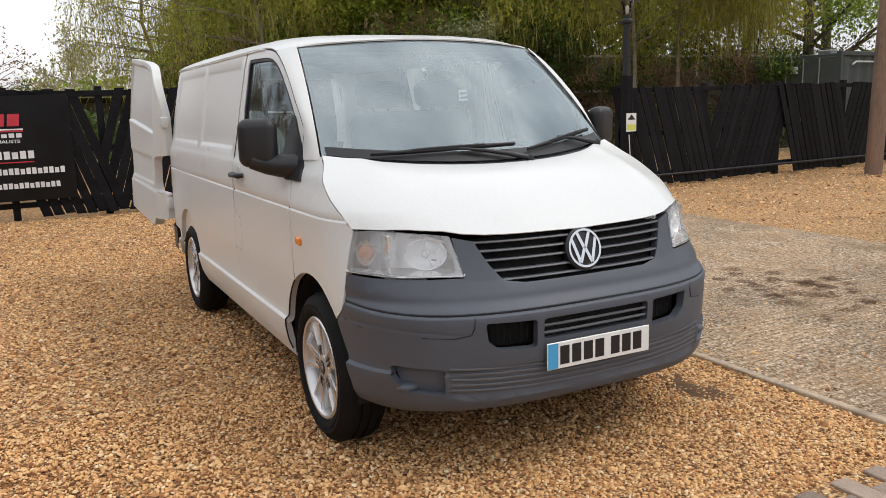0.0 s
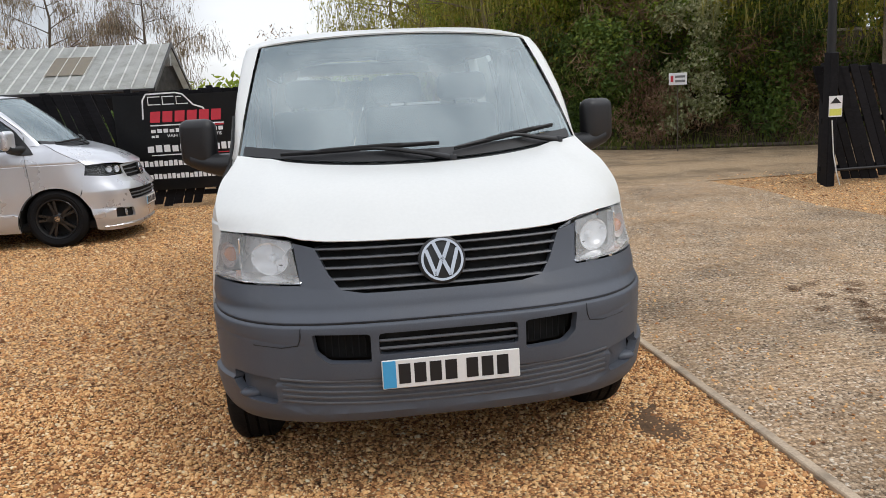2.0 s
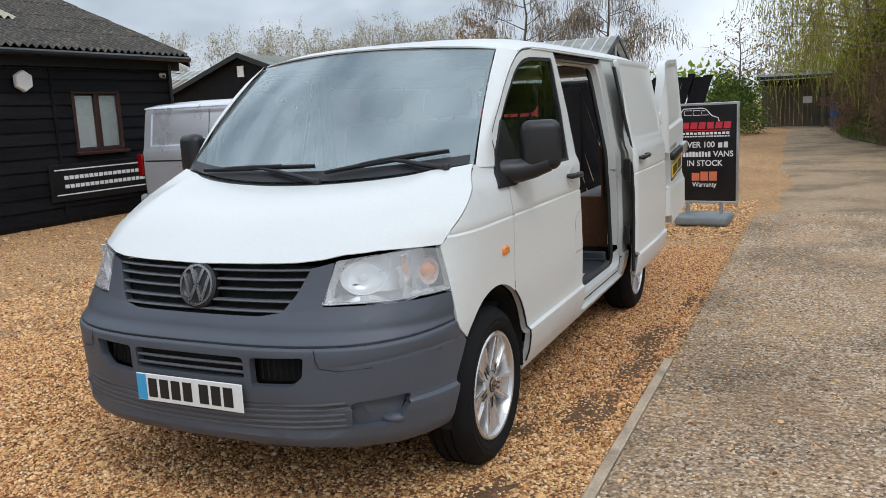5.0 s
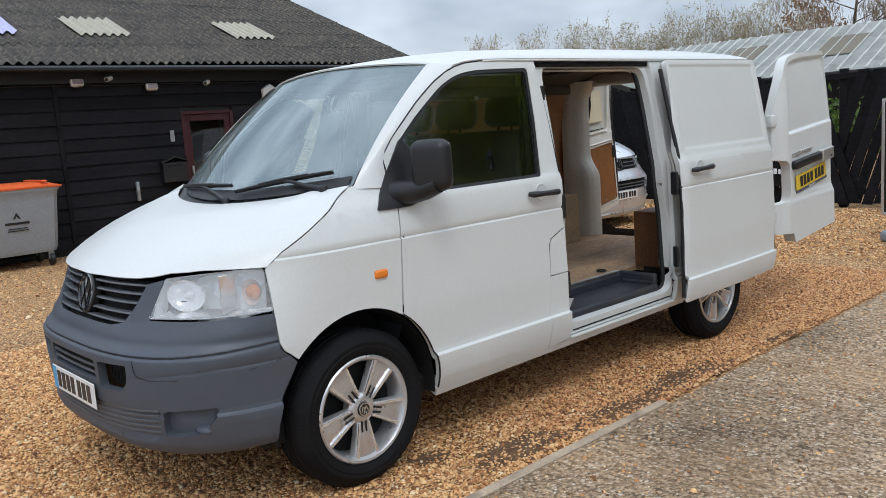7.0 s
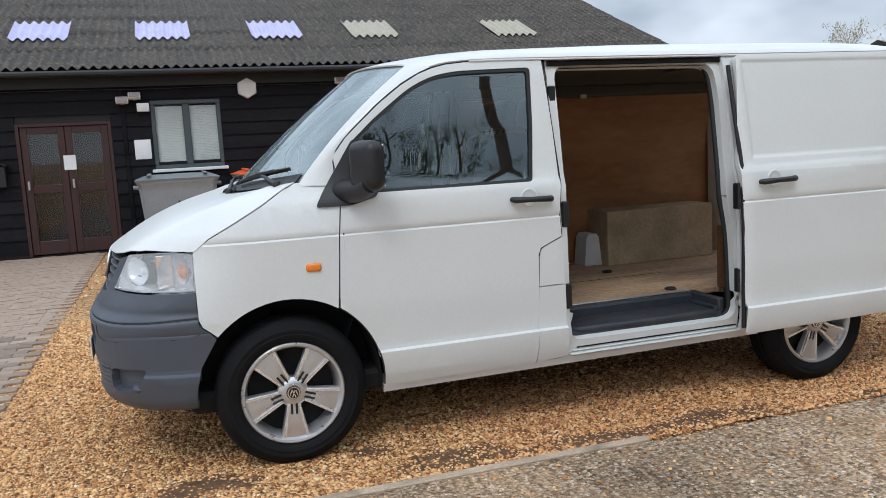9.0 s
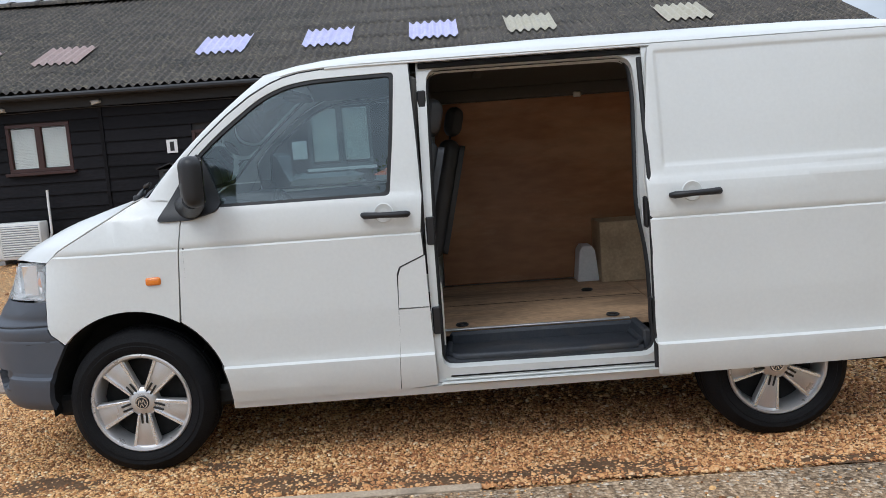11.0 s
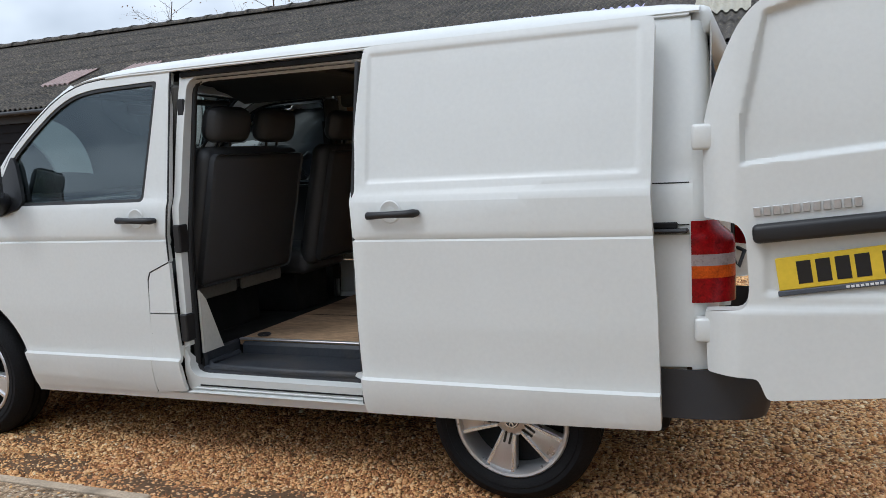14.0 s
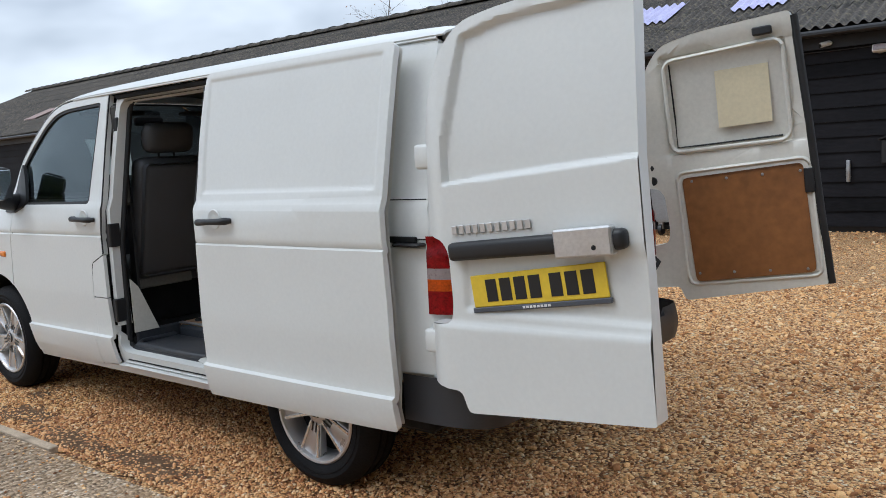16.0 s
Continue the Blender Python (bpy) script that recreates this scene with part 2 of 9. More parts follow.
M["concrete"] = pebble_shader("concrete", [(0, (0.12, 0.08, 0.048)), (0.3, (0.42, 0.295, 0.185)), (0.7, (0.62, 0.45, 0.295)), (0.9, (0.78, 0.6, 0.42)), (1, (0.92, 0.82, 0.68))], 0.014, 0.013, dust=(0.56, 0.35, 0.18), dust_amount=0.5, groove=1.2, gap=0.62, damp=0.6)
M["track"] = pebble_shader("track", [(0, (0.2, 0.13, 0.075)), (0.4, (0.36, 0.255, 0.155)), (0.85, (0.46, 0.335, 0.21)), (1, (0.66, 0.53, 0.38))], 0.016, 0.005, dust=(0.38, 0.26, 0.15), dust_amount=0.75, gap=0.8, damp=0.55)
M["kerb"] = shader("kerb", (0.45, 0.35, 0.25), 0.9, vary=0.2, scale=6, fine=80, bump=0.5, dirt=(0.12, 0.1, 0.07), dirt_amount=0.6, dirt_scale=5)
M["paver"] = shader("paver", (0.3, 0.225, 0.17), 0.85, vary=0.2, scale=10, fine=120, bump=0.4, random=0.7)
M["black_wood"] = shader("black_wood", (0.0088, 0.0085, 0.0102), 0.6, vary=0.3, scale=3, fine=30, bump=0.35, random=0.5, dirt=(0.03, 0.028, 0.03), dirt_amount=0.2, stretch=(0.35, 1, 1), spec=0.12)
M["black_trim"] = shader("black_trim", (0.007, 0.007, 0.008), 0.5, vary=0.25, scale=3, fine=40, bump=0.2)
M["roof_cement"] = shader("roof_cement", (0.055, 0.048, 0.042), 0.95, vary=0.5, scale=1.5, fine=25, bump=0.7, dirt=(0.24, 0.2, 0.13), dirt_amount=0.75, dirt_scale=14)
M["roof_metal"] = shader("roof_metal", (0.56, 0.57, 0.54), 0.6, vary=0.15, scale=1, fine=20, bump=0.1, dirt=(0.2, 0.2, 0.15), dirt_amount=0.5)
M["skylight_violet"] = shader("skylight_violet", (0.46, 0.45, 0.68), 0.5, vary=0.15, scale=4, fine=30, bump=0.1)
M["skylight_cream"] = shader("skylight_cream", (0.4, 0.37, 0.29), 0.6, vary=0.15, scale=4, fine=30, bump=0.1, dirt=(0.2, 0.18, 0.12), dirt_amount=0.5, dirt_scale=4)
M["skylight_pink"] = shader("skylight_pink", (0.33, 0.24, 0.22), 0.6, vary=0.2, scale=4, fine=30, bump=0.1, dirt=(0.15, 0.12, 0.1), dirt_amount=0.5, dirt_scale=4)
M["skylight_brown"] = shader("skylight_brown", (0.15, 0.125, 0.085), 0.6, vary=0.2, scale=4, fine=30, bump=0.1)
M["maroon"] = shader("maroon", (0.045, 0.009, 0.012), 0.4, vary=0.15, scale=5, fine=40, bump=0.05)
M["brown_frame"] = shader("brown_frame", (0.04, 0.014, 0.012), 0.45, vary=0.15, scale=5, fine=40, bump=0.05)
M["grey_frame"] = shader("grey_frame", (0.06, 0.075, 0.08), 0.45, vary=0.1, scale=5, fine=40, bump=0.03)
M["blind"] = shader("blind", (0.75, 0.78, 0.76), 0.7, vary=0.05, scale=5, fine=40, bump=0.05)
M["window_glass"] = glass("window_glass", (0.97, 0.98, 0.98), clear=0.98)
M["white_plastic"] = shader("white_plastic", (0.7, 0.7, 0.68), 0.4, vary=0.06, scale=6, fine=60, bump=0.03)
M["black_plastic"] = shader("black_plastic", (0.011, 0.011, 0.0125), 0.45, vary=0.12, scale=8, fine=200, bump=0.08)
M["bin_grey"] = shader("bin_grey", (0.27, 0.29, 0.31), 0.5, vary=0.1, scale=3, fine=50, bump=0.06, dirt=(0.15, 0.14, 0.12), dirt_amount=0.35, dirt_scale=3)
M["bin_orange"] = shader("bin_orange", (0.75, 0.13, 0.03), 0.5, vary=0.1, scale=4, fine=50, bump=0.05)
M["bin_lid_grey"] = shader("bin_lid_grey", (0.2, 0.22, 0.23), 0.5, vary=0.1, scale=4, fine=50, bump=0.05)
M["galvanised"] = shader("galvanised", (0.35, 0.36, 0.37), 0.45, metal=0.7, vary=0.15, scale=12, fine=80, bump=0.05)
M["banner_black"] = shader("banner_black", (0.008, 0.008, 0.009), 0.35, vary=0.2, scale=3, fine=25, bump=0.08)
M["print_white"] = shader("print_white", (0.75, 0.75, 0.75), 0.5, vary=0.03, bump=0)
M["print_red"] = shader("print_red", (0.55, 0.03, 0.05), 0.5, vary=0.05, bump=0)
M["print_orange"] = shader("print_orange", (0.7, 0.18, 0.08), 0.5, vary=0.05, bump=0)
M["print_yellow"] = shader("print_yellow", (0.65, 0.65, 0.12), 0.5, vary=0.05, bump=0)
M["print_grey"] = shader("print_grey", (0.2, 0.2, 0.2), 0.5, vary=0.05, bump=0)
M["aluminium"] = shader("aluminium", (0.6, 0.6, 0.6), 0.35, metal=0.8, vary=0.08, scale=6, fine=80, bump=0.03)
M["pole_wood"] = shader("pole_wood", (0.2, 0.13, 0.09), 0.85, vary=0.25, scale=5, fine=60, bump=0.5, stretch=(1, 1, 0.12))
M["bark"] = shader("bark", (0.09, 0.07, 0.05), 0.95, vary=0.3, scale=6, fine=40, bump=0.8, stretch=(1, 1, 0.3))
M["birch_bark"] = shader("birch_bark", (0.2, 0.165, 0.12), 0.9, vary=0.3, scale=5, fine=30, bump=0.4, dirt=(0.05, 0.04, 0.03), dirt_amount=0.8, dirt_scale=6)
M["leaf_green"] = leaf_shader("leaf_green", [(0, (0.083, 0.138, 0.020)), (0.4, (0.207, 0.304, 0.041)), (0.75, (0.373, 0.455, 0.069)), (1, (0.580, 0.621, 0.138))], 0.6)
M["leaf_dark"] = leaf_shader("leaf_dark", [(0, (0.027, 0.042, 0.012)), (0.6, (0.095, 0.156, 0.029)), (1, (0.235, 0.301, 0.060))], 0.3)
M["leaf_spring"] = leaf_shader("leaf_spring", [(0, (0.188, 0.188, 0.027)), (0.5, (0.350, 0.338, 0.050)), (1, (0.525, 0.488, 0.100))], 0.6)
M["leaf_brown"] = leaf_shader("leaf_brown", [(0, (0.105, 0.060, 0.038)), (0.6, (0.239, 0.142, 0.082)), (1, (0.389, 0.269, 0.165))], 0.2)
M["leaf_variegated"] = leaf_shader("leaf_variegated", [(0, (0.06, 0.09, 0.02)), (0.6, (0.28, 0.3, 0.13)), (1, (0.55, 0.55, 0.36))], 0.3)
M["soil"] = shader("soil", (0.07, 0.05, 0.03), 0.95, vary=0.4, scale=2, fine=20, bump=0.8)
M["grass"] = leaf_shader("grass", [(0, (0.07, 0.1, 0.015)), (1, (0.2, 0.22, 0.05))], 0.4)
M["container"] = shader("container", (0.075, 0.088, 0.085), 0.6, vary=0.15, scale=2, fine=40, bump=0.1)
M["log"] = shader("log", (0.3, 0.18, 0.09), 0.8, vary=0.25, scale=8, fine=40, bump=0.3)
M["blue_plastic"] = shader("blue_plastic", (0.03, 0.1, 0.3), 0.5, vary=0.1)
M["letterbox"] = M["black_plastic"]
M["leaf_pale"] = leaf_shader("leaf_pale", [(0, (0.27, 0.26, 0.15)), (1, (0.46, 0.43, 0.27))], 0.4)
M["catkin"] = leaf_shader("catkin", [(0, (0.14, 0.125, 0.035)), (0.6, (0.3, 0.28, 0.07)), (1, (0.46, 0.43, 0.13))], 0.4)
M["twig"] = leaf_shader("twig", [(0, (0.103, 0.081, 0.057)), (0.6, (0.207, 0.161, 0.103)), (1, (0.322, 0.265, 0.161))], 0.1)
M["bark_pale"] = shader("bark_pale", (0.42, 0.38, 0.32), 0.9, vary=0.25, scale=5, fine=30, bump=0.3)
M["roof_grey"] = shader("roof_grey", (0.2, 0.21, 0.185), 0.8, vary=0.25, scale=1.5, fine=25, bump=0.3, dirt=(0.13, 0.14, 0.09), dirt_amount=0.5, dirt_scale=2.5)
M["twig_pale"] = leaf_shader("twig_pale", [(0, (0.25, 0.22, 0.17)), (1, (0.5, 0.45, 0.34))], 0.1)
M["old_wood"] = shader("old_wood", (0.1, 0.088, 0.06), 0.85, vary=0.2, scale=3, fine=40, bump=0.3, random=0.4)
M["paint_white"] = shader("paint_white", (0.665, 0.672, 0.652), 0.36, vary=0.02, scale=2.5, fine=60, bump=0.012, coat=0.2, dirt=(0.66, 0.63, 0.57), dirt_amount=0.08, dirt_scale=2.0)
M["paint_silver"] = shader("paint_silver", (0.6, 0.615, 0.65), 0.3, metal=0.5, vary=0.04, scale=3, fine=300, bump=0.01, coat=0.8)
M["bumper_grey"] = shader("bumper_grey", (0.07, 0.079, 0.098), 0.5, vary=0.1, scale=4, fine=260, bump=0.12, bump_dist=0.002, dirt=(0.09, 0.085, 0.08), dirt_amount=0.25, dirt_scale=5)
M["grille_bar"] = shader("grille_bar", (0.1, 0.105, 0.115), 0.45, vary=0.08, bump=0.02)
M["seal"] = shader("seal", (0.012, 0.012, 0.013), 0.6, vary=0.15, scale=10, fine=120, bump=0.1)
# near-black colour that stands for the shade inside openings, slots and recesses
M["dark_void"] = shader("dark_void", (0.003, 0.003, 0.003), 0.9, vary=0.2, bump=0)
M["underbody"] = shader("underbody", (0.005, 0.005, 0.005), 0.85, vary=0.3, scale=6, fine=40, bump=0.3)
M["chrome"] = shader("chrome", (0.75, 0.76, 0.78), 0.12, metal=1.0, vary=0.04, bump=0)
M["reflector"] = shader("reflector", (0.9, 0.92, 0.95), 0.28, metal=0.3, vary=0.03, scale=14, fine=60, bump=0.04)
M["chrome_soft"] = shader("chrome_soft", (0.86, 0.86, 0.87), 0.2, metal=0.8, vary=0.04, bump=0, coat=0.4)
M["alloy"] = shader("alloy", (0.6, 0.59, 0.59), 0.3, metal=0.7, vary=0.05, scale=12, fine=200, bump=0.02, coat=0.3)
M["alloy_black"] = shader("alloy_black", (0.015, 0.015, 0.016), 0.3, metal=0.3, vary=0.08, bump=0, coat=0.4)
M["tyre"] = shader("tyre", (0.010, 0.010, 0.011), 0.7, vary=0.2, scale=10, fine=120, bump=0.3, spec=0.12, dirt=(0.03, 0.026, 0.02), dirt_amount=0.12, dirt_scale=6)
M["lens_clear"] = glass("lens_clear", (1, 1, 1), 0.02, 0.95, 1.5, 0.26, (1, 1, 1), (0.82, 0.83, 0.82))
# film is dust plus a bluish cast painted for the reflected sky
M["screen_glass"] = glass("screen_glass", (0.82, 0.93, 0.92), 0.0, 0.6, 2.95, 0.15, (0.86, 0.97, 1.0), (0.5, 0.6, 0.62))
M["door_glass"] = glass("door_glass", (0.76, 0.93, 0.95), 0.0, 0.62, 2.0, 0.0, (0.86, 0.97, 1.0))
M["dark_glass"] = glass("dark_glass", (0.3, 0.33, 0.35), 0.0, 0.35, 1.6)
M["amber"] = shader("amber", (0.8, 0.22, 0.02), 0.25, vary=0.06, scale=30, fine=100, bump=0.05, coat=0.5)
M["lamp_red"] = shader("lamp_red", (0.2, 0.002, 0.004), 0.15, vary=0.35, scale=40, fine=150, bump=0.1, coat=0.0, spec=0.25)
M["lamp_white"] = shader("lamp_white", (0.27, 0.22, 0.22), 0.3, vary=0.1, scale=40, fine=150, bump=0.15, coat=0.7)
M["plate_white"] = shader("plate_white", (0.78, 0.78, 0.76), 0.35, vary=0.03, scale=10, bump=0)
M["plate_yellow"] = shader("plate_yellow", (0.72, 0.5, 0.035), 0.35, vary=0.05, scale=10, bump=0)
M["plate_blue"] = shader("plate_blue", (0.06, 0.36, 0.66), 0.35, vary=0.03, bump=0)
M["plate_black"] = shader("plate_black", (0.01, 0.01, 0.011), 0.4, vary=0.05, bump=0)
M["ply"] = shader("ply", (0.31, 0.14, 0.06), 0.45, vary=0.16, scale=1.2, fine=14, bump=0.05, dirt=(0.52, 0.36, 0.21), dirt_amount=0.6, dirt_scale=1.2, stretch=(0.5, 1, 1.6))
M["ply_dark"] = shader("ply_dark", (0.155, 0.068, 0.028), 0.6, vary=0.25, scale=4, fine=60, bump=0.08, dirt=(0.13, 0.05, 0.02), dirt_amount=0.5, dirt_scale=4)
M["ply_door"] = shader("ply_door", (0.24, 0.098, 0.03), 0.4, vary=0.2, scale=1.5, fine=20, bump=0.05, dirt=(0.13, 0.052, 0.018), dirt_amount=0.6, dirt_scale=2.0)
M["ply_floor"] = shader("ply_floor", (0.43, 0.28, 0.165), 0.8, vary=0.3, scale=2.0, fine=40, bump=0.15, dirt=(0.1, 0.062, 0.038), dirt_amount=0.9, dirt_scale=1.6, stretch=(0.6, 2.5, 1))
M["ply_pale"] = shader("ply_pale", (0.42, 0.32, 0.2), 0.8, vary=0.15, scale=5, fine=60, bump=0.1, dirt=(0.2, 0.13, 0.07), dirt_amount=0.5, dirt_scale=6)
M["vinyl"] = shader("vinyl", (0.052, 0.054, 0.059), 0.48, vary=0.12, scale=6, fine=180, bump=0.2, bump_dist=0.003)
M["dash"] = shader("dash", (0.035, 0.037, 0.04), 0.6, vary=0.1, scale=6, fine=220, bump=0.15, bump_dist=0.003)
M["headliner"] = shader("headliner", (0.09, 0.087, 0.08), 0.85, vary=0.08, scale=6, fine=120, bump=0.1)
M["rubber_mat"] = shader("rubber_mat", (0.028, 0.032, 0.04), 0.6, vary=0.2, scale=5, fine=80, bump=0.15, dirt=(0.1, 0.08, 0.06), dirt_amount=0.4, dirt_scale=4)
M["cream_paint"] = shader("cream_paint", (0.67, 0.65, 0.59), 0.42, vary=0.05, scale=3, fine=50, bump=0.03, coat=0.2, dirt=(0.5, 0.45, 0.37), dirt_amount=0.18, dirt_scale=3)
M["lamp_amber"] = shader("lamp_amber", (0.45, 0.07, 0.006), 0.4, vary=0.25, scale=40, fine=150, bump=0.2, coat=0.05, spec=0.1)
M["indicator"] = shader("indicator", (0.8, 0.27, 0.06), 0.3, vary=0.08, scale=30, fine=100, bump=0.05, coat=0.4)
M["card"] = shader("card", (0.66, 0.58, 0.40), 0.8, vary=0.05, scale=5, fine=60, bump=0.05)
# bumper_grey darkened: the shade below the rear doors is put into the colour
M["bumper_shaded"] = shader("bumper_shaded", (0.028, 0.03, 0.035), 0.45, vary=0.12, scale=4, fine=260, bump=0.12, bump_dist=0.002, dirt=(0.07, 0.06, 0.05), dirt_amount=0.2, dirt_scale=5)
M["seat_base"] = shader("seat_base", (0.16, 0.155, 0.14), 0.7, vary=0.1, scale=6, fine=60, bump=0.1)


# ---- mesh tools ----


def mesh_from(name, verts, faces, material=None, smooth=False):
    me = bpy.data.meshes.new(name)
    me.from_pydata(verts, [], faces)
    me.update()
    if material:
        me.materials.append(material)
    if smooth:
        me.polygons.foreach_set("use_smooth", [True] * len(me.polygons))
    return me


def done(name, bm, material, parent=None, label="", smooth=None, m=None):
    """Links a bmesh as one object, under a parent if given. smooth: the angle in degrees up to which edges are soft."""
    bmesh.ops.recalc_face_normals(bm, faces=bm.faces[:])
    me = bpy.data.meshes.new(name)
    bm.to_mesh(me)
    bm.free()
    for q in material if isinstance(material, (list, tuple)) else [material]:
        me.materials.append(q)
    if smooth:
        me.polygons.foreach_set("use_smooth", [True] * len(me.polygons))
        me.set_sharp_from_angle(angle=radians(smooth))
    ob = new(name, me)
    if parent and parent.parent and parent.parent.parent:
        m = parent.matrix_basis @ (m or Matrix.Identity(4))
        parent = parent.parent
    if parent:
        ob.parent = parent
    if m:
        ob.matrix_basis = m
    if label:
        ob["label"] = label
    return ob


part = done


def box_bm(lo, hi, bevel=0.0, bm=None, m=None, seg=1):
    bm = bm or bmesh.new()
    r = bmesh.ops.create_cube(bm, size=1.0)
    vs = r["verts"]
    for v in vs:
        v.co = Vector([lo[i] + (v.co[i] + 0.5) * (hi[i] - lo[i]) for i in range(3)])
    if bevel:
        es = list({e for v in vs for e in v.link_edges})
        r2 = bmesh.ops.bevel(bm, geom=es, offset=bevel, segments=seg, affect="EDGES", profile=0.5)
        vs = list({v for v in r2["verts"]} | {v for v in vs if v.is_valid})
    if m is not None:
        bmesh.ops.transform(bm, matrix=m, verts=[v for v in vs if v.is_valid])
    return bm


def cyl_bm(p0, p1, r0, r1=None, seg=12, bm=None, caps=True):
    bm = bm or bmesh.new()
    p0, p1 = Vector(p0), Vector(p1)
    d = p1 - p0
    r = bmesh.ops.create_cone(bm, cap_ends=caps, segments=seg, radius1=r0, radius2=r0 if r1 is None else r1, depth=d.length)
    m = Matrix.Translation((p0 + p1) / 2) @ d.to_track_quat("Z", "Y").to_matrix().to_4x4()
    bmesh.ops.transform(bm, matrix=m, verts=r["verts"])
    return bm


def lathe_bm(profile, seg=24, bm=None, m=None, close=False, caps=True):
    """Turns (radius, height) points about z."""
    bm = bm or bmesh.new()
    rings = []
    for r, h in profile:
        rings.append([bm.verts.new((r * math.cos(2 * math.pi * i / seg), r * math.sin(2 * math.pi * i / seg), h)) for i in range(seg)])
    pairs = list(zip(rings, rings[1:])) + ([(rings[-1], rings[0])] if close else [])
    for a, b in pairs:
        for i in range(seg):
            bm.faces.new((a[i], a[(i + 1) % seg], b[(i + 1) % seg], b[i]))
    if not close and caps:
        for ring in (rings[0], rings[-1]):
            if (ring[0].co - ring[seg // 2].co).length > 1e-5:
                bm.faces.new(ring)
    if m is not None:
        bmesh.ops.transform(bm, matrix=m, verts=[v for q in rings for v in q])
    return bm


def tube_bm(points, r, seg=8, bm=None):
    """A round tube along points."""
    bm = bm or bmesh.new()
    pts = [Vector(p) for p in points]
    rings = []
    up = Vector((0.13, 0.21, 1)).normalized()
    for i, p in enumerate(pts):
        d = (pts[min(i + 1, len(pts) - 1)] - pts[max(i - 1, 0)]).normalized()
        a = d.cross(up).normalized()
        b = d.cross(a)
        rr = r[i] if isinstance(r, (list, tuple)) else r
        rings.append([bm.verts.new(p + rr * (math.cos(2 * math.pi * k / seg) * a + math.sin(2 * math.pi * k / seg) * b)) for k in range(seg)])
    for a, b in zip(rings, rings[1:]):
        for k in range(seg):
            bm.faces.new((a[k], a[(k + 1) % seg], b[(k + 1) % seg], b[k]))
    bm.faces.new(rings[0])
    bm.faces.new(rings[-1])
    return bm


def prism_bm(outline, depth, bm=None, m=None):
    """A flat outline in x, y, thickened by depth in z."""
    bm = bm or bmesh.new()
    vs = [bm.verts.new((x, y, 0)) for x, y in outline]
    f = bm.faces.new(vs)
    r = bmesh.ops.extrude_face_region(bm, geom=[f])
    up = [v for v in r["geom"] if isinstance(v, bmesh.types.BMVert)]
    bmesh.ops.translate(bm, verts=up, vec=(0, 0, depth))
    if m is not None:
        bmesh.ops.transform(bm, matrix=m, verts=vs + up)
    return bm


def empty(name, m=None):
    e = new(name)
    e.empty_display_size = 0.2
    if m is not None:
        e.matrix_basis = m
    return e


def text_mesh(name, body, size, m, material, parent, extrude=0.001, align="CENTER", squeeze=1.0):
    cu = bpy.data.curves.new(name, "FONT")
    cu.body, cu.size, cu.extrude, cu.align_x, cu.align_y = body, size, extrude, align, "CENTER"
    cu.offset = size * 0.018
    tmp = bpy.data.objects.new("tmp", cu)
    scene.collection.objects.link(tmp)
    me = bpy.data.meshes.new_from_object(tmp.evaluated_get(bpy.context.evaluated_depsgraph_get()))
    bpy.data.objects.remove(tmp)
    me.name = name
    me.materials.clear()
    me.materials.append(material)
    ob = new(name, me)
    ob.parent = parent
    ob.matrix_basis = m @ Matrix.Diagonal((squeeze, 1, 1, 1))
    return ob


# ---- ground ----


def ground_z(x, y):
    """The yard dips a little where the van's rear wheels stand."""
    return -0.05 * np.exp(-((x + 3.2) / 2.6) ** 2) * np.clip((1.36 - y) / 0.3, 0, 1) * np.clip((y + 3.2) / 1.5, 0, 1)


def ground_sheet():
    xs = [-400, -200, -100, -60, -40, -30, -24] + [-20 + i for i in range(13)] + [-7.6 + 0.3 * i for i in range(30)] + [2 + i for i in range(11)] + [14, 18, 24, 40, 80, 200, 400]
    ys = [-400, -200, -100, -60, -40, -30, -20] + [-16 + i for i in range(12)] + [-3.8 + 0.3 * i for i in range(18)] + [1.6 + i for i in range(15)] + [18, 22, 30, 50, 100, 200, 400]
    v = [(x, y, -0.004 + 0.012 * noise.noise((x * 0.4, y * 0.4, 3)) + ground_z(x, y)) for x in xs for y in ys]
    ny = len(ys)
    f = [(i * ny + j, (i + 1) * ny + j, (i + 1) * ny + j + 1, i * ny + j + 1) for i in range(len(xs) - 1) for j in range(ny - 1)]
    ob = new("ground", mesh_from("ground", v, f, M["gravel_bed"], True))
    return tagged(ob, "tan pea gravel yard ground with damp sandy patches", "ground", kind="structure")


def road_sheet():
    xs = [-8.3 + 0.5 * i for i in range(48)] + [16, 22, 40]
    v, f = [], []
    ts = [i / 14 for i in range(15)]
    for x in xs:
        y0 = 1.41 + (0.02 * noise.noise((x * 2, 0, 0)) if x < -1.6 else 0)
        y1 = 5.7 + 0.5 * noise.noise((x * 0.5, 4, 0))
        for t in ts:
            y = y0 + (y1 - y0) * t
            v.append((x, y, 0.012 + 0.008 * noise.noise((x * 0.5, y * 0.5, 9)) - (0.03 if t == 1 else 0)))
    n = len(ts)
    f = [(i * n + j, (i + 1) * n + j, (i + 1) * n + j + 1, i * n + j + 1) for i in range(len(xs) - 1) for j in range(n - 1)]
    ob = new("road", mesh_from("road", v, f, M["concrete"], True))
    return tagged(ob, "worn grooved concrete yard road with gravel and damp stains", "road", kind="structure")


ground_sheet()
road_sheet()


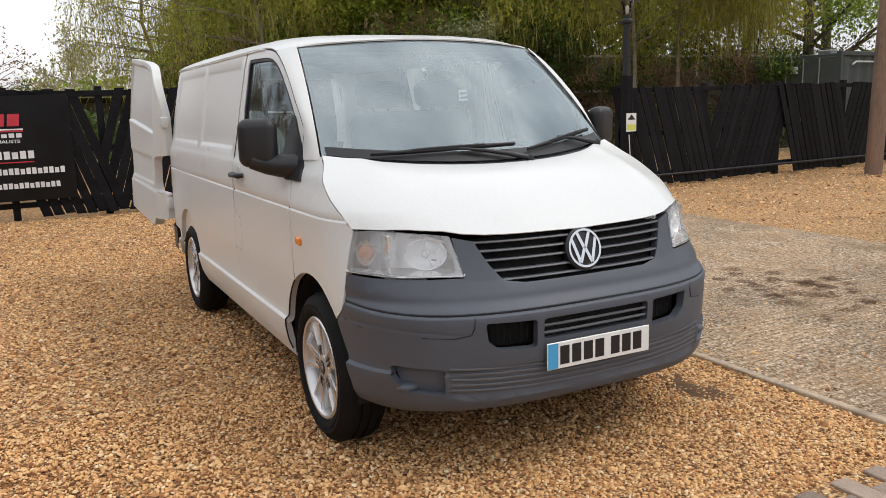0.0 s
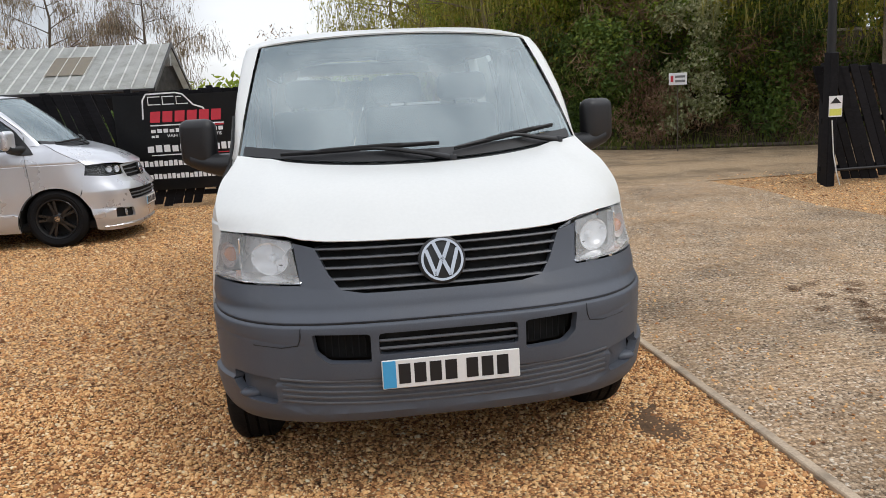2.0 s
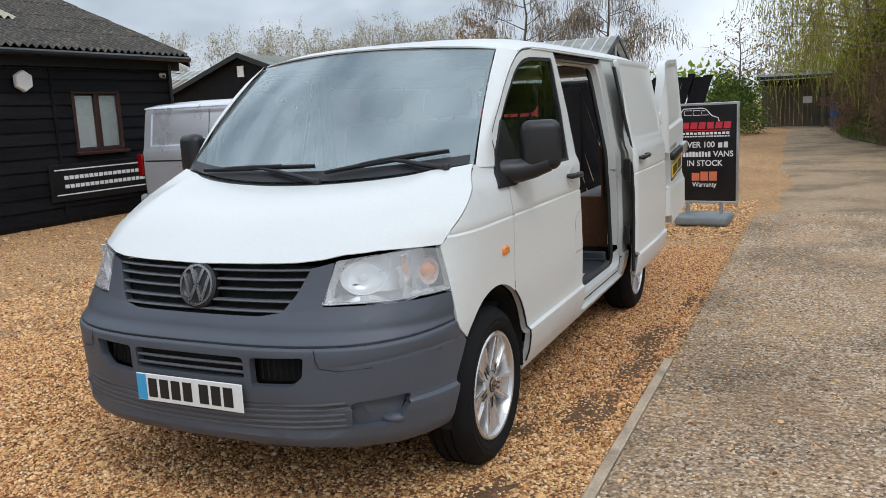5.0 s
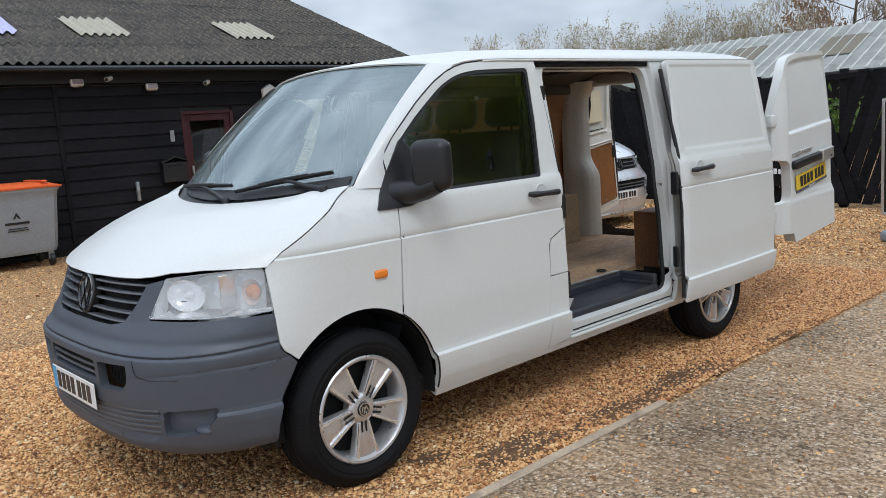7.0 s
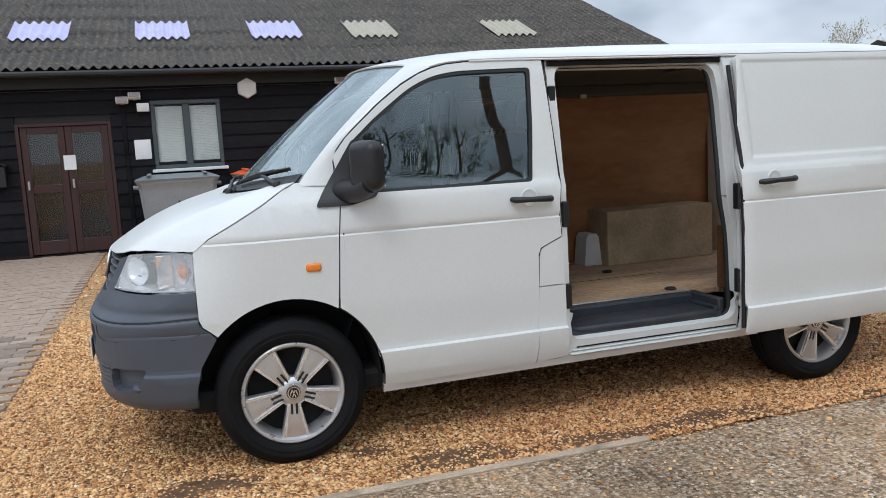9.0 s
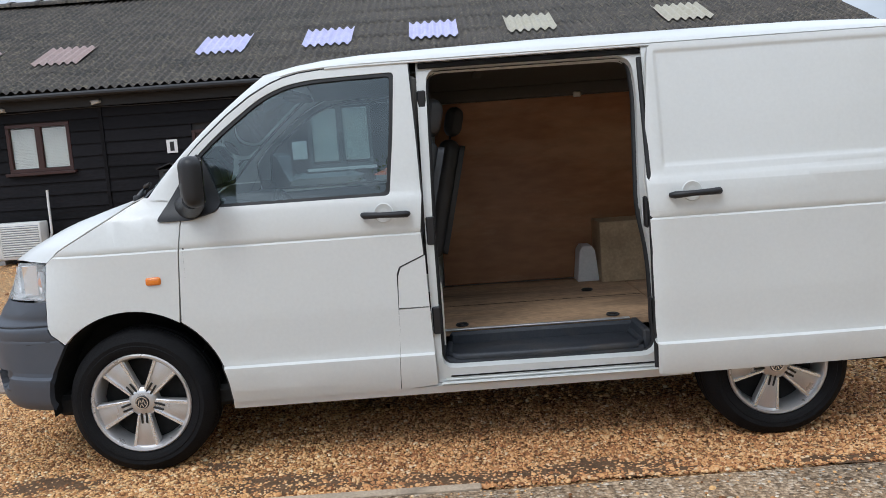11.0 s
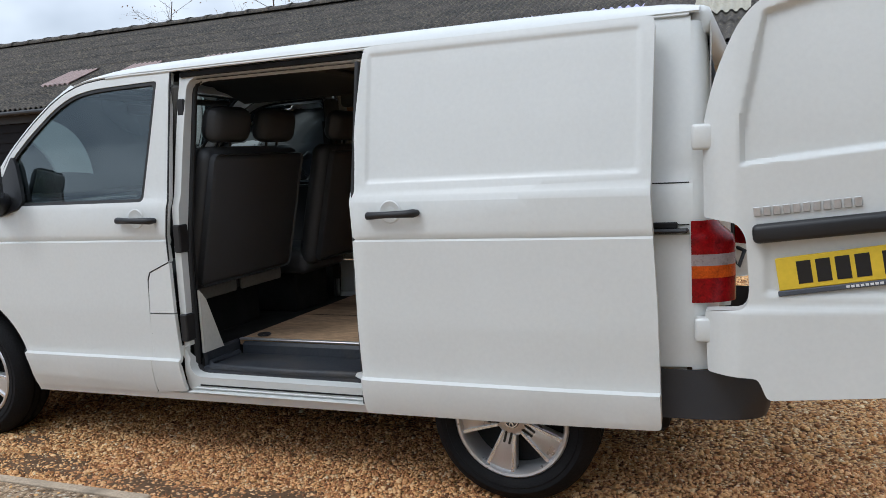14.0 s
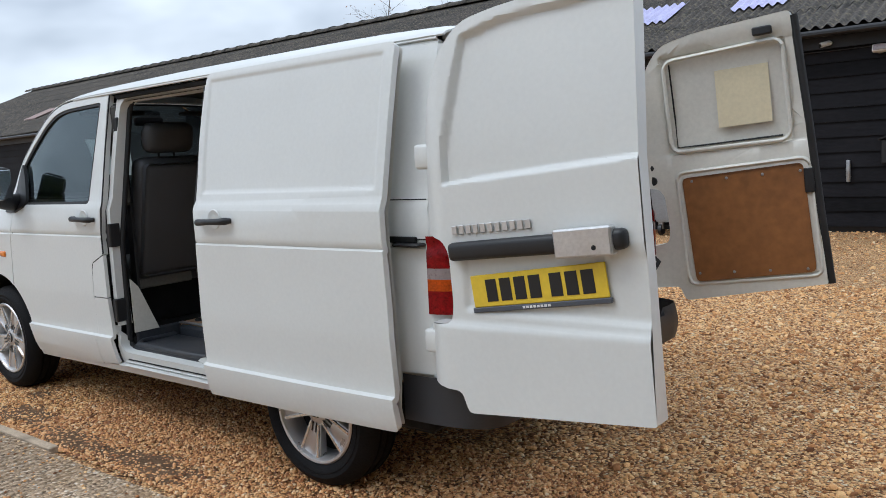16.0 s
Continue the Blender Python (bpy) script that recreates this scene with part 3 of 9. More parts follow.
def mud_patch(x, y, rx, ry, seed, z=0.006):
    """A flat damp puddle of silt with an uneven outline."""
    bm = bmesh.new()
    n = 64
    c = bm.verts.new((x, y, z + 0.002 + ground_z(x, y)))
    ring = []
    for i in range(n):
        a = 2 * math.pi * i / n
        k = 1 + 0.5 * noise.noise((math.cos(a) * 1.6 + seed, math.sin(a) * 1.6, 3.1)) + 0.4 * noise.noise((math.cos(a) * 6 + seed, math.sin(a) * 6, 1))
        px, py = x + rx * k * math.cos(a), y + ry * k * math.sin(a)
        ring.append(bm.verts.new((px, py, z - 0.006 + ground_z(px, py))))
    for i in range(n):
        bm.faces.new((c, ring[i], ring[(i + 1) % n]))
    o = done("mud_patch", bm, M["mud"], smooth=60)
    return tagged(o, "damp dark silt patch in the gravel beside the road", "mud", "damp patches", kind="structure")


MUD = [(-0.7, 1.15, 0.34, 0.13), (-1.4, 1.22, 0.45, 0.12), (0.38, 0.98, 0.26, 0.14), (-2.05, 1.18, 0.4, 0.12), (0.53, 1.02, 0.16, 0.12), (-3.1, 1.28, 0.3, 0.07), (-0.35, 0.9, 0.12, 0.08), (-2.3, 1.28, 0.2, 0.06)]
for k, (x, y, rx, ry) in enumerate(MUD):
    mud_patch(x, y, rx, ry, k * 7.3)
kerb = done("kerb", box_bm((-1.56, 1.355, -0.05), (9.0, 1.405, 0.022), 0.006), M["kerb"])
tagged(kerb, "thin concrete edging kerb between gravel and road", "kerb", kind="structure")

# ---- black weatherboarded building ----
WY, WX0, WX1 = -8.96, -8.78, 32.7
EAVE_Y, EAVE_Z, SLOPE, RIDGE_Y = -8.66, 2.77, 0.415, -15.0


def roof_z(y):
    return EAVE_Z + SLOPE * (EAVE_Y - y)


WINDOWS = [  # x0, x1, z0, z1, frame material
    (-0.39, 0.66, 1.23, 2.29, "grey_frame"),
    (4.59, 5.65, 1.5, 2.3, "brown_frame"),
    (6.59, 7.6, 1.5, 2.31, "brown_frame"),
    (-7.47, -6.46, 1.14, 2.15, "brown_frame"),
    (11.78, 12.74, 1.5, 2.3, "brown_frame"),
]
DOORS = [(-4.84, -3.92, 0.02, 2.04), (1.25, 2.58, 0.02, 2.01)]
OPEN = [(a, b, c, d) for a, b, c, d, _ in WINDOWS] + DOORS


def unit_building():
    b = empty("workshop_building")
    tagged(b, "long low black weatherboarded workshop with mossy corrugated roof", "building")
    # inner wall with openings, cut into strips
    xs = sorted({WX0, WX1, *[q for o in OPEN for q in o[:2]]})
    bm = bmesh.new()
    for x0, x1 in zip(xs, xs[1:]):
        cuts = sorted([o[2:] for o in OPEN if o[0] <= x0 and o[1] >= x1])
        z = -0.1
        for z0, z1 in cuts + [(2.84, 2.84)]:
            if z0 > z + 0.01:
                box_bm((x0, WY - 0.2, z), (x1, WY - 0.03, z0), bm=bm)
            z = z1
    part("wall", bm, M["black_trim"], b)
    bm = box_bm((WX0, -22.0, -0.1), (WX0 + 0.15, WY - 0.2, 2.86))
    box_bm((WX1 - 0.15, -22.0, -0.1), (WX1, WY - 0.2, 2.86), bm=bm)
    box_bm((WX0, -22.0, -0.1), (WX1, -21.8, 2.6), bm=bm)
    # gable ends
    for x in (WX0 + 0.01, WX1 - 0.13):
        vs = [bm.verts.new((xx, y, z)) for xx in (x, x + 0.12) for y, z in ((WY, 2.84), (-21.2, 2.84), (RIDGE_Y, roof_z(RIDGE_Y) - 0.12))]
        bm.faces.new(vs[:3])
        bm.faces.new(vs[3:])
        for i in range(3):
            bm.faces.new((vs[i], vs[(i + 1) % 3], vs[3 + (i + 1) % 3], vs[3 + i]))
    part("back_wall", bm, M["black_wood"], b)
    # corrugated roof
    n = int((WX1 + 0.4 - WX0 + 0.2) / 0.146 * 8)
    rows = 7
    for j in range(rows):
        v = []
        for half in (0, 1):
            t = (j + half) / rows
            y = EAVE_Y + (RIDGE_Y - EAVE_Y) * t
            for i in range(n + 1):
                x = WX0 - 0.2 + 0.146 / 8 * i
                z = roof_z(y - (0.08 if half else 0)) + 0.026 * math.cos(2 * math.pi * i / 8) + (0.014 if half == 0 else 0) + 0.02 * noise.noise((x * 0.35, y * 0.4, 1))
                v.append((x, y - (0.08 if half else 0), z))
        f = [(i, i + 1, n + 2 + i, n + 1 + i) for i in range(n)]
        course = new("roof_course", mesh_from("roof_course", v, f, M["roof_cement"], True))
        course.parent = b
    bm = bmesh.new()
    vs = [bm.verts.new(c) for c in ((WX0 - 0.2, RIDGE_Y, roof_z(RIDGE_Y)), (WX1 + 0.4, RIDGE_Y, roof_z(RIDGE_Y)), (WX1 + 0.4, -21.3, 2.8), (WX0 - 0.2, -21.3, 2.8))]
    bm.faces.new(vs)
    part("back_roof", bm, M["roof_cement"], b)
    # ridge pieces
    k = 0
    x = WX0 - 0.2
    while x < WX1 + 0.3:
        bm = bmesh.new()
        prof = [(0.28 * math.sin(a), 0.13 * math.cos(a)) for a in [math.radians(-95 + 19 * i) for i in range(11)]]
        ends = []
        for dx, s in ((0, 1.15), (0.1, 1.15), (0.13, 1.0), (0.7, 1.0)):
            ends.append([bm.verts.new((x + dx, RIDGE_Y + py * s, roof_z(RIDGE_Y) - 0.03 + pz * s)) for py, pz in prof])
        for p, q in zip(ends, ends[1:]):
            for i in range(10):
                bm.faces.new((p[i], p[i + 1], q[i + 1], q[i]))
        part("ridge_tile", bm, M["roof_cement"], b, smooth=40)
        x += 0.66
    # roof lights
    for xc, mat_name in ((-6.12, "skylight_cream"), (-3.31, "skylight_cream"), (-1.48, "skylight_violet"), (0.36, "skylight_violet"), (2.22, "skylight_violet"),
                         (5.19, "skylight_pink"), (6.95, "skylight_pink"), (8.98, "skylight_pink"), (10.91, "skylight_pink"), (14.77, "skylight_pink"), (18.63, "skylight_pink"), (22.97, "skylight_pink")):
        i0 = round((xc - 0.44 - WX0 + 0.2) / 0.146) * 8
        vv, ff = [], []
        m = 6 * 8
        for y in (-10.03, -11.0):
            for i in range(m + 1):
                x = WX0 - 0.2 + 0.146 / 8 * (i0 + i)
                vv.append((x, y, roof_z(y) + 0.026 * math.cos(2 * math.pi * i / 8) + 0.045))
        ff = [(i, i + 1, m + 2 + i, m + 1 + i) for i in range(m)]
        sk = new("roof_light", mesh_from("roof_light", vv, ff, M[mat_name], True))
        sk.parent = b
    part("gutter", box_bm((WX0 - 0.2, EAVE_Y - 0.02, EAVE_Z - 0.12), (WX1 + 0.4, EAVE_Y + 0.09, EAVE_Z - 0.03), 0.03), M["black_plastic"], b, smooth=40)
    part("fascia", box_bm((WX0 - 0.17, WY + 0.03, EAVE_Z - 0.26), (WX1 + 0.35, WY + 0.08, EAVE_Z - 0.02)), M["black_trim"], b)
    part("soffit", box_bm((WX0 - 0.17, WY - 0.02, EAVE_Z - 0.05), (WX1 + 0.35, EAVE_Y - 0.03, EAVE_Z - 0.035)), M["black_trim"], b)
    part("verge_board", box_bm((WX0 - 0.22, RIDGE_Y, 0), (WX0 - 0.18, EAVE_Y, 0.2)), M["black_trim"], b)
    for q in b.children:
        if q.name.startswith("verge_board"):
            for vtx in q.data.vertices:
                vtx.co.z += roof_z(vtx.co.y) - 0.2
    part("downpipe", cyl_bm((WX0 + 0.1, WY + 0.07, 0), (WX0 + 0.1, WY + 0.07, 2.62), 0.035), M["black_plastic"], b, smooth=40)
    return b


BUILD = unit_building()


def wall_window(x0, x1, z0, z1, mat_name, n):
    w = empty("window_%d" % n, pose((x0 + x1) / 2, WY, z0))
    tagged(w, "two-pane casement window with pale blinds in a dark frame", "window", kind="structure")
    hw, h = (x1 - x0) / 2, z1 - z0
    bm = bmesh.new()
    for a, b_ in (((-hw, -0.05, 0), (hw, 0.03, 0.06)), ((-hw, -0.05, h - 0.06), (hw, 0.03, h)), ((-hw, -0.05, 0.06), (-hw + 0.06, 0.03, h - 0.06)),
                  ((hw - 0.06, -0.05, 0.06), (hw, 0.03, h - 0.06)), ((-0.05, -0.05, 0.06), (0.05, 0.025, h - 0.06))):
        box_bm(a, b_, 0.006, bm)
    part("window_frame", bm, M[mat_name], w)
    for s in (-1, 1):
        lo, hi = sorted((s * 0.05, s * (hw - 0.06)))
        g = part("pane", box_bm((lo, -0.02, 0.06), (hi, -0.012, h - 0.06)), M["window_glass"], w)
        g.visible_shadow = False
        bm = bmesh.new()
        z = 0.07
        while z < h - 0.09:
            box_bm((lo + 0.004, -0.034, z), (hi - 0.004, -0.026, z + 0.0235), bm=bm, m=None)
            z += 0.025
        part("blind", bm, M["blind"], w)
    part("window_sill", box_bm((-hw - 0.05, -0.03, -0.05), (hw + 0.05, 0.1, 0), 0.008), M["white_plastic"] if mat_name == "grey_frame" else M[mat_name], w)
    # black board added behind the panes in place of the unlit room
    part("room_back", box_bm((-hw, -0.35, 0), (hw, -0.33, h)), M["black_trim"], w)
    return w


for i, q in enumerate(WINDOWS):
    wall_window(*q, i + 1)


def plank_door(x0, x1, z0, z1, n, leaves):
    d = empty("door_%d" % n, pose((x0 + x1) / 2, WY, z0))
    tagged(d, "maroon half-glazed door in a black boarded wall" if n == 1 else "pair of dark brown glazed doors in a black wall", "door", kind="structure")
    hw, h = (x1 - x0) / 2, z1 - z0
    mat_ = M["maroon"] if n == 1 else M["brown_frame"]
    bm = bmesh.new()
    for a, b_ in (((-hw, -0.08, 0), (-hw + 0.05, 0.03, h)), ((hw - 0.05, -0.08, 0), (hw, 0.03, h)), ((-hw + 0.05, -0.08, h - 0.05), (hw - 0.05, 0.03, h))):
        box_bm(a, b_, 0.004, bm)
    part("door_frame", bm, mat_, d)
    wl_ = (2 * hw - 0.1) / leaves
    for k in range(leaves):
        a = -hw + 0.05 + k * wl_ + 0.004
        b_ = a + wl_ - 0.008
        bm = bmesh.new()
        for lo, hi in (((a, -0.05, 0.02), (a + 0.1, 0, h - 0.055)), ((b_ - 0.1, -0.05, 0.02), (b_, 0, h - 0.055)), ((a + 0.1, -0.05, 0.02), (b_ - 0.1, 0, 0.22)),
                       ((a + 0.1, -0.05, 0.95), (b_ - 0.1, 0, 1.07)), ((a + 0.1, -0.05, h - 0.16), (b_ - 0.1, 0, h - 0.055))):
            box_bm(lo, hi, 0.005, bm)
        leaf = part("door_leaf", bm, mat_, d)
        for z0_, z1_ in ((0.22, 0.95), (1.07, h - 0.16)):
            g = part("pane", box_bm((a + 0.1, -0.03, z0_), (b_ - 0.1, -0.022, z1_)), M["window_glass"], leaf)
            g.visible_shadow = False
        part("handle", box_bm((b_ - 0.07, 0.0, 1.0), (b_ - 0.04, 0.05, 1.14), 0.008), M["aluminium"], leaf)
    # added black board that gives the dark of the room inside
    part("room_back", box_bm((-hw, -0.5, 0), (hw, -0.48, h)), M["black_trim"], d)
    if n == 2:
        part("notice", box_bm((-0.12, 0.002, 1.28), (0.05, 0.006, 1.5)), M["print_white"], d)
    return d


plank_door(*DOORS[0], 1, 1)
plank_door(*DOORS[1], 2, 2)


# ---- fence boards ----
def slat_fence(name, p0, p1, height, label, period=1.9, lean=0.32, width=0.115, pitch=0.15, back=-1):
    """A fence of slanting boards whose lean turns over from bay to bay."""
    a, b = Vector((*p0, 0)), Vector((*p1, 0))
    d = (b - a)
    L = d.length
    ang = math.atan2(d.y, d.x)
    e = empty(name, pose(a.x, a.y, 0, 0, 0, math.degrees(ang)))
    tagged(e, label, "fence")
    meshes = []
    for s in (-1, 1):
        bm = box_bm((-width / 2, -0.012, 0), (width / 2, 0.012, height - 0.12), 0.003)
        for v in bm.verts:
            v.co.x += s * lean * (v.co.z - height / 2) * (1.0)
            v.co.z += 0.05
        me = bpy.data.meshes.new("board")
        bm.to_mesh(me)
        bm.free()
        me.materials.append(M["black_wood"])
        meshes.append(me)
    x = 0.0
    while x < L:
        bay = int(x / period) % 2
        o = new("board", meshes[bay])
        o.parent = e
        o.matrix_basis = pose(x, 0.02 * (bay * 2 - 1), random.uniform(-0.02, 0.02), 0, random.uniform(-0.8, 0.8), 0)
        x += pitch
    for z in (0.22, height * 0.52, height - 0.12):
        part("rail", box_bm((-0.1, min(back * 0.04, back * 0.075), z - 0.04), (L + 0.1, max(back * 0.04, back * 0.075), z + 0.04), 0.005), M["black_wood"], e)
    x = 0.0
    while x < L + 0.1:
        part("post", box_bm((x - 0.05, min(back * 0.077, back * 0.175), 0), (x + 0.05, max(back * 0.077, back * 0.175), height - 0.02), 0.006), M["black_wood"], e)
        x += period
    return e


FENCE_X = -9.65
f1 = slat_fence("slatted_fence", (FENCE_X, 0.35), (FENCE_X, -8.4), 1.92, "black slatted timber fence with boards slanting both ways", period=1.25, width=0.138)
f2 = slat_fence("gate_fence", (-7.0, 6.75), (-7.6, 20.0), 1.74, "black slatted timber gate fence with boards set in vees", period=1.95, lean=0.34, width=0.134, back=1)
part("foot_bar", tube_bm([(0.05, -0.06, 0.2), (6.5, -0.06, 0.2), (13.2, -0.06, 0.2)], 0.022, 8), M["black_trim"], f2, smooth=60)
f3 = slat_fence("gate_fence", (-7.6, 20.05), (-8.2, 32.0), 1.74, "black slatted timber gate fence with boards set in vees", period=1.95, lean=0.34, width=0.134, back=1)


# ---- banner on the fence ----
def bar(e, name, y0, y1, z0, z1, mat_, x=0.0, shear=0.0):
    """A printed bar on a face that looks to +x; local y runs to the left seen from the front."""
    bm = bmesh.new()
    vs = [bm.verts.new((x, yy + shear * (zz - z0), zz)) for yy, zz in ((y0, z0), (y1, z0), (y1, z1), (y0, z1))]
    bm.faces.new(vs)
    return part(name, bm, mat_, e)


def word_bars(e, y0, y1, z0, z1, n, mat_, x, gap=0.25):
    """Unreadable or withheld lettering as a row of plain bars, from y0 to y1."""
    step = (y1 - y0) / n
    for i in range(n):
        h = (z1 - z0) * (1.0 if i % 3 else 0.86)
        bar(e, "lettering_bar", y0 + i * step, y0 + (i + 1 - gap) * step, z0, z0 + h, mat_, x)


FACE_X = pose(0, 0, 0, 90, 0, 90)


def lettering(e, words, size, y, z, x, mat_, squeeze=1.0):
    return text_mesh("lettering", words, size, Matrix.Translation((x, y, z)) @ FACE_X, mat_, e, 0.0005, squeeze=squeeze)


def van_outline(e, y, z, s, mat_, x):
    """A line drawing of a van in profile, of width s."""
    pts = [(0, 0), (0.02, 0.3), (0.08, 0.4), (0.55, 0.41), (0.66, 0.38), (0.82, 0.2), (0.97, 0.15), (1.0, 0.05)]
    bm = bmesh.new()
    for (a, b), (c, d) in zip(pts, pts[1:]):
        p, q = Vector((a, b)), Vector((c, d))
        nn = (q - p).normalized()
        nn = Vector((-nn.y, nn.x)) * 0.012
        vs = [bm.verts.new((x, y + k.x * s, z + k.y * s)) for k in (p - nn, q - nn, q + nn, p + nn)]
        bm.faces.new(vs)
    for a0, a1 in ((0.1, 0.3), (0.33, 0.52), (0.55, 0.74)):
        t = 0.36 if a0 < 0.5 else 0.35
        for lo, hi, zl, zh in ((a0, a1, 0.22, 0.235), (a0, a1 - (0.1 if a0 > 0.5 else 0), t - 0.015, t), (a0, a0 + 0.012, 0.235, t - 0.015)):
            vs = [bm.verts.new((x, y + lo * s, z + zl * s)), bm.verts.new((x, y + hi * s, z + zl * s)), bm.verts.new((x, y + hi * s, z + zh * s)), bm.verts.new((x, y + lo * s, z + zh * s))]
            bm.faces.new(vs)
    return part("van_drawing", bm, mat_, e)


def dealer_banner():
    e = empty("banner", pose(FENCE_X + 0.06, -2.45, 0))
    tagged(e, "black printed banner with red and white lettering on the fence", "banner")
    bm = bmesh.new()
    n, k = 24, 12
    y0, y1, z0, z1 = -1.15, 1.12, 0.3, 1.8
    g = [[bm.verts.new((0.015 + 0.012 * noise.noise((i * 0.35, j * 0.4, 2)), y0 + (y1 - y0) * i / n, z0 + (z1 - z0) * j / k - 0.02 * math.sin(math.pi * i / n) * (j == k))) for j in range(k + 1)] for i in range(n + 1)]
    for i in range(n):
        for j in range(k):
            bm.faces.new((g[i][j], g[i + 1][j], g[i + 1][j + 1], g[i][j + 1]))
    bmesh.ops.solidify(bm, geom=bm.faces[:], thickness=0.004)
    part("sheet", bm, M["banner_black"], e, smooth=60)
    x = 0.034
    van_outline(e, -0.72, 1.42, 0.95, M["print_white"], x)
    for i in range(6):
        bar(e, "logo_block", -0.62 + i * 0.185, -0.62 + i * 0.185 + 0.15, 1.36, 1.53, M["print_red"], x + 0.001, 0.12)
    bar(e, "logo_line", -0.62, 0.5, 1.305, 1.325, M["print_white"], x)
    bar(e, "logo_line", -0.1, 0.5, 1.28, 1.3, M["print_red"], x)
    word_bars(e, -0.62, 0.5, 1.2, 1.26, 12, M["print_white"], x)
    word_bars(e, -0.62, -0.5, 1.125, 1.165, 2, M["print_white"], x)
    lettering(e, "VAN SALES SPECIALISTS", 0.062, 0.03, 1.146, x, M["print_white"], 1.28)
    word_bars(e, -0.7, -0.08, 0.9, 1.01, 5, M["print_white"], x)
    word_bars(e, 0.02, 0.63, 0.9, 1.01, 6, M["print_white"], x)
    bar(e, "logo_line", -0.65, -0.05, 0.845, 0.86, M["print_white"], x)
    bar(e, "logo_line", -0.05, 0.6, 0.845, 0.86, M["print_red"], x)
    word_bars(e, -0.92, 1.0, 0.68, 0.77, 26, M["print_white"], x)
    word_bars(e, -0.92, 0.92, 0.48, 0.56, 27, M["print_white"], x)
    return e


dealer_banner()


def display_board():
    e = empty("display_board", pose(-7.2, 0.87, 0, 0, 0, -4))
    tagged(e, "aluminium-framed pavement display board with a black poster", "sign")
    part("panel", box_bm((-0.015, -0.37, 0.28), (0.015, 0.37, 1.44), 0.003), M["banner_black"], e)
    bm = bmesh.new()
    for lo, hi in (((-0.02, -0.4, 0.25), (0.02, -0.37, 1.47)), ((-0.02, 0.37, 0.25), (0.02, 0.4, 1.47)), ((-0.02, -0.37, 0.25), (0.02, 0.37, 0.28)), ((-0.02, -0.37, 1.44), (0.02, 0.37, 1.47))):
        box_bm(lo, hi, 0.004, bm)
    part("frame", bm, M["aluminium"], e)
    for s in (-1, 1):
        part("spring_leg", cyl_bm((0, s * 0.2, 0.1), (0, s * 0.2, 0.26), 0.022), M["galvanised"], e, smooth=40)
    part("base", box_bm((-0.27, -0.31, 0.0), (0.27, 0.31, 0.12), 0.04, seg=3), M["bin_lid_grey"], e, "grey plastic water-filled base", smooth=50)
    x = 0.018
    van_outline(e, -0.29, 1.22, 0.46, M["print_white"], x)
    for i in range(6):
        bar(e, "logo_block", -0.27 + i * 0.098, -0.27 + i * 0.098 + 0.08, 1.16, 1.24, M["print_red"], x + 0.001, 0.12)
    bar(e, "logo_line", -0.27, 0.3, 1.135, 1.145, M["print_red"], x)
    word_bars(e, -0.27, 0.3, 1.09, 1.12, 12, M["print_white"], x)
    word_bars(e, -0.27, 0.3, 1.06, 1.077, 18, M["print_white"], x)
    lettering(e, "OVER 100", 0.098, -0.08, 0.965, x, M["print_white"], 0.95)
    word_bars(e, 0.16, 0.29, 0.93, 1.0, 2, M["print_white"], x)
    word_bars(e, -0.33, 0.08, 0.82, 0.885, 11, M["print_white"], x)
    lettering(e, "VANS", 0.098, 0.22, 0.852, x, M["print_white"], 0.95)
    lettering(e, "IN STOCK", 0.098, 0.0, 0.74, x, M["print_white"], 0.95)
    word_bars(e, -0.15, 0.16, 0.53, 0.64, 3, M["print_orange"], x, 0.12)
    lettering(e, "Warranty", 0.08, 0.0, 0.48, x, M["print_white"], 0.9)
    return e


display_board()


# ---- gate post, lamp, pole, container ----
def lamp_post():
    e = empty("lamp_post", pose(-6.79, 6.6, 0) @ Matrix.Diagonal((1, 1, 0.925, 1)))
    tagged(e, "black post with a small lantern beside the gate fence", "lamp post")
    part("post", box_bm((-0.065, -0.065, 0), (0.09, 0.065, 2.0), 0.012), M["black_wood"], e)
    part("pole", cyl_bm((0, 0, 2.0), (0, 0, 2.85), 0.062, 0.055, 16), M["black_trim"], e, smooth=40)
    part("collar", lathe_bm([(0.06, 2.85), (0.1, 2.87), (0.1, 2.9), (0.05, 2.94), (0.05, 2.99)], 16), M["black_trim"], e, smooth=40)
    part("lantern", lathe_bm([(0.06, 2.99), (0.1, 3.22), (0.1, 3.23), (0.06, 2.992)], 6), M["window_glass"], e)
    part("bulb", lathe_bm([(0.0, 3.0), (0.035, 3.03), (0.035, 3.12), (0.0, 3.16)], 10), M["white_plastic"], e, smooth=60)
    part("cap", lathe_bm([(0.13, 3.23), (0.11, 3.26), (0.05, 3.34), (0.02, 3.36), (0.025, 3.4), (0.0, 3.42)], 6), M["black_trim"], e)
    part("warning_sign", box_bm((0.092, -0.07, 1.05), (0.097, 0.13, 1.36)), M["print_white"], e)
    part("sign_triangle", prism_bm([(-0.05, 1.25), (0.11, 1.25), (0.03, 1.34)], 0.002, m=Matrix.Translation((0.098, 0, 0)) @ FACE_X), M["plate_black"], e)
    part("sign_foot", box_bm((0.0975, -0.06, 1.07), (0.099, 0.12, 1.17)), M["print_yellow"], e)
    part("cable", tube_bm([(0.1, -0.02, 1.0), (0.1, 0.02, 0.5), (0.13, 0.06, 0.2), (0.12, 0.12, 0.02)], 0.008), M["white_plastic"], e, smooth=40)
    return e


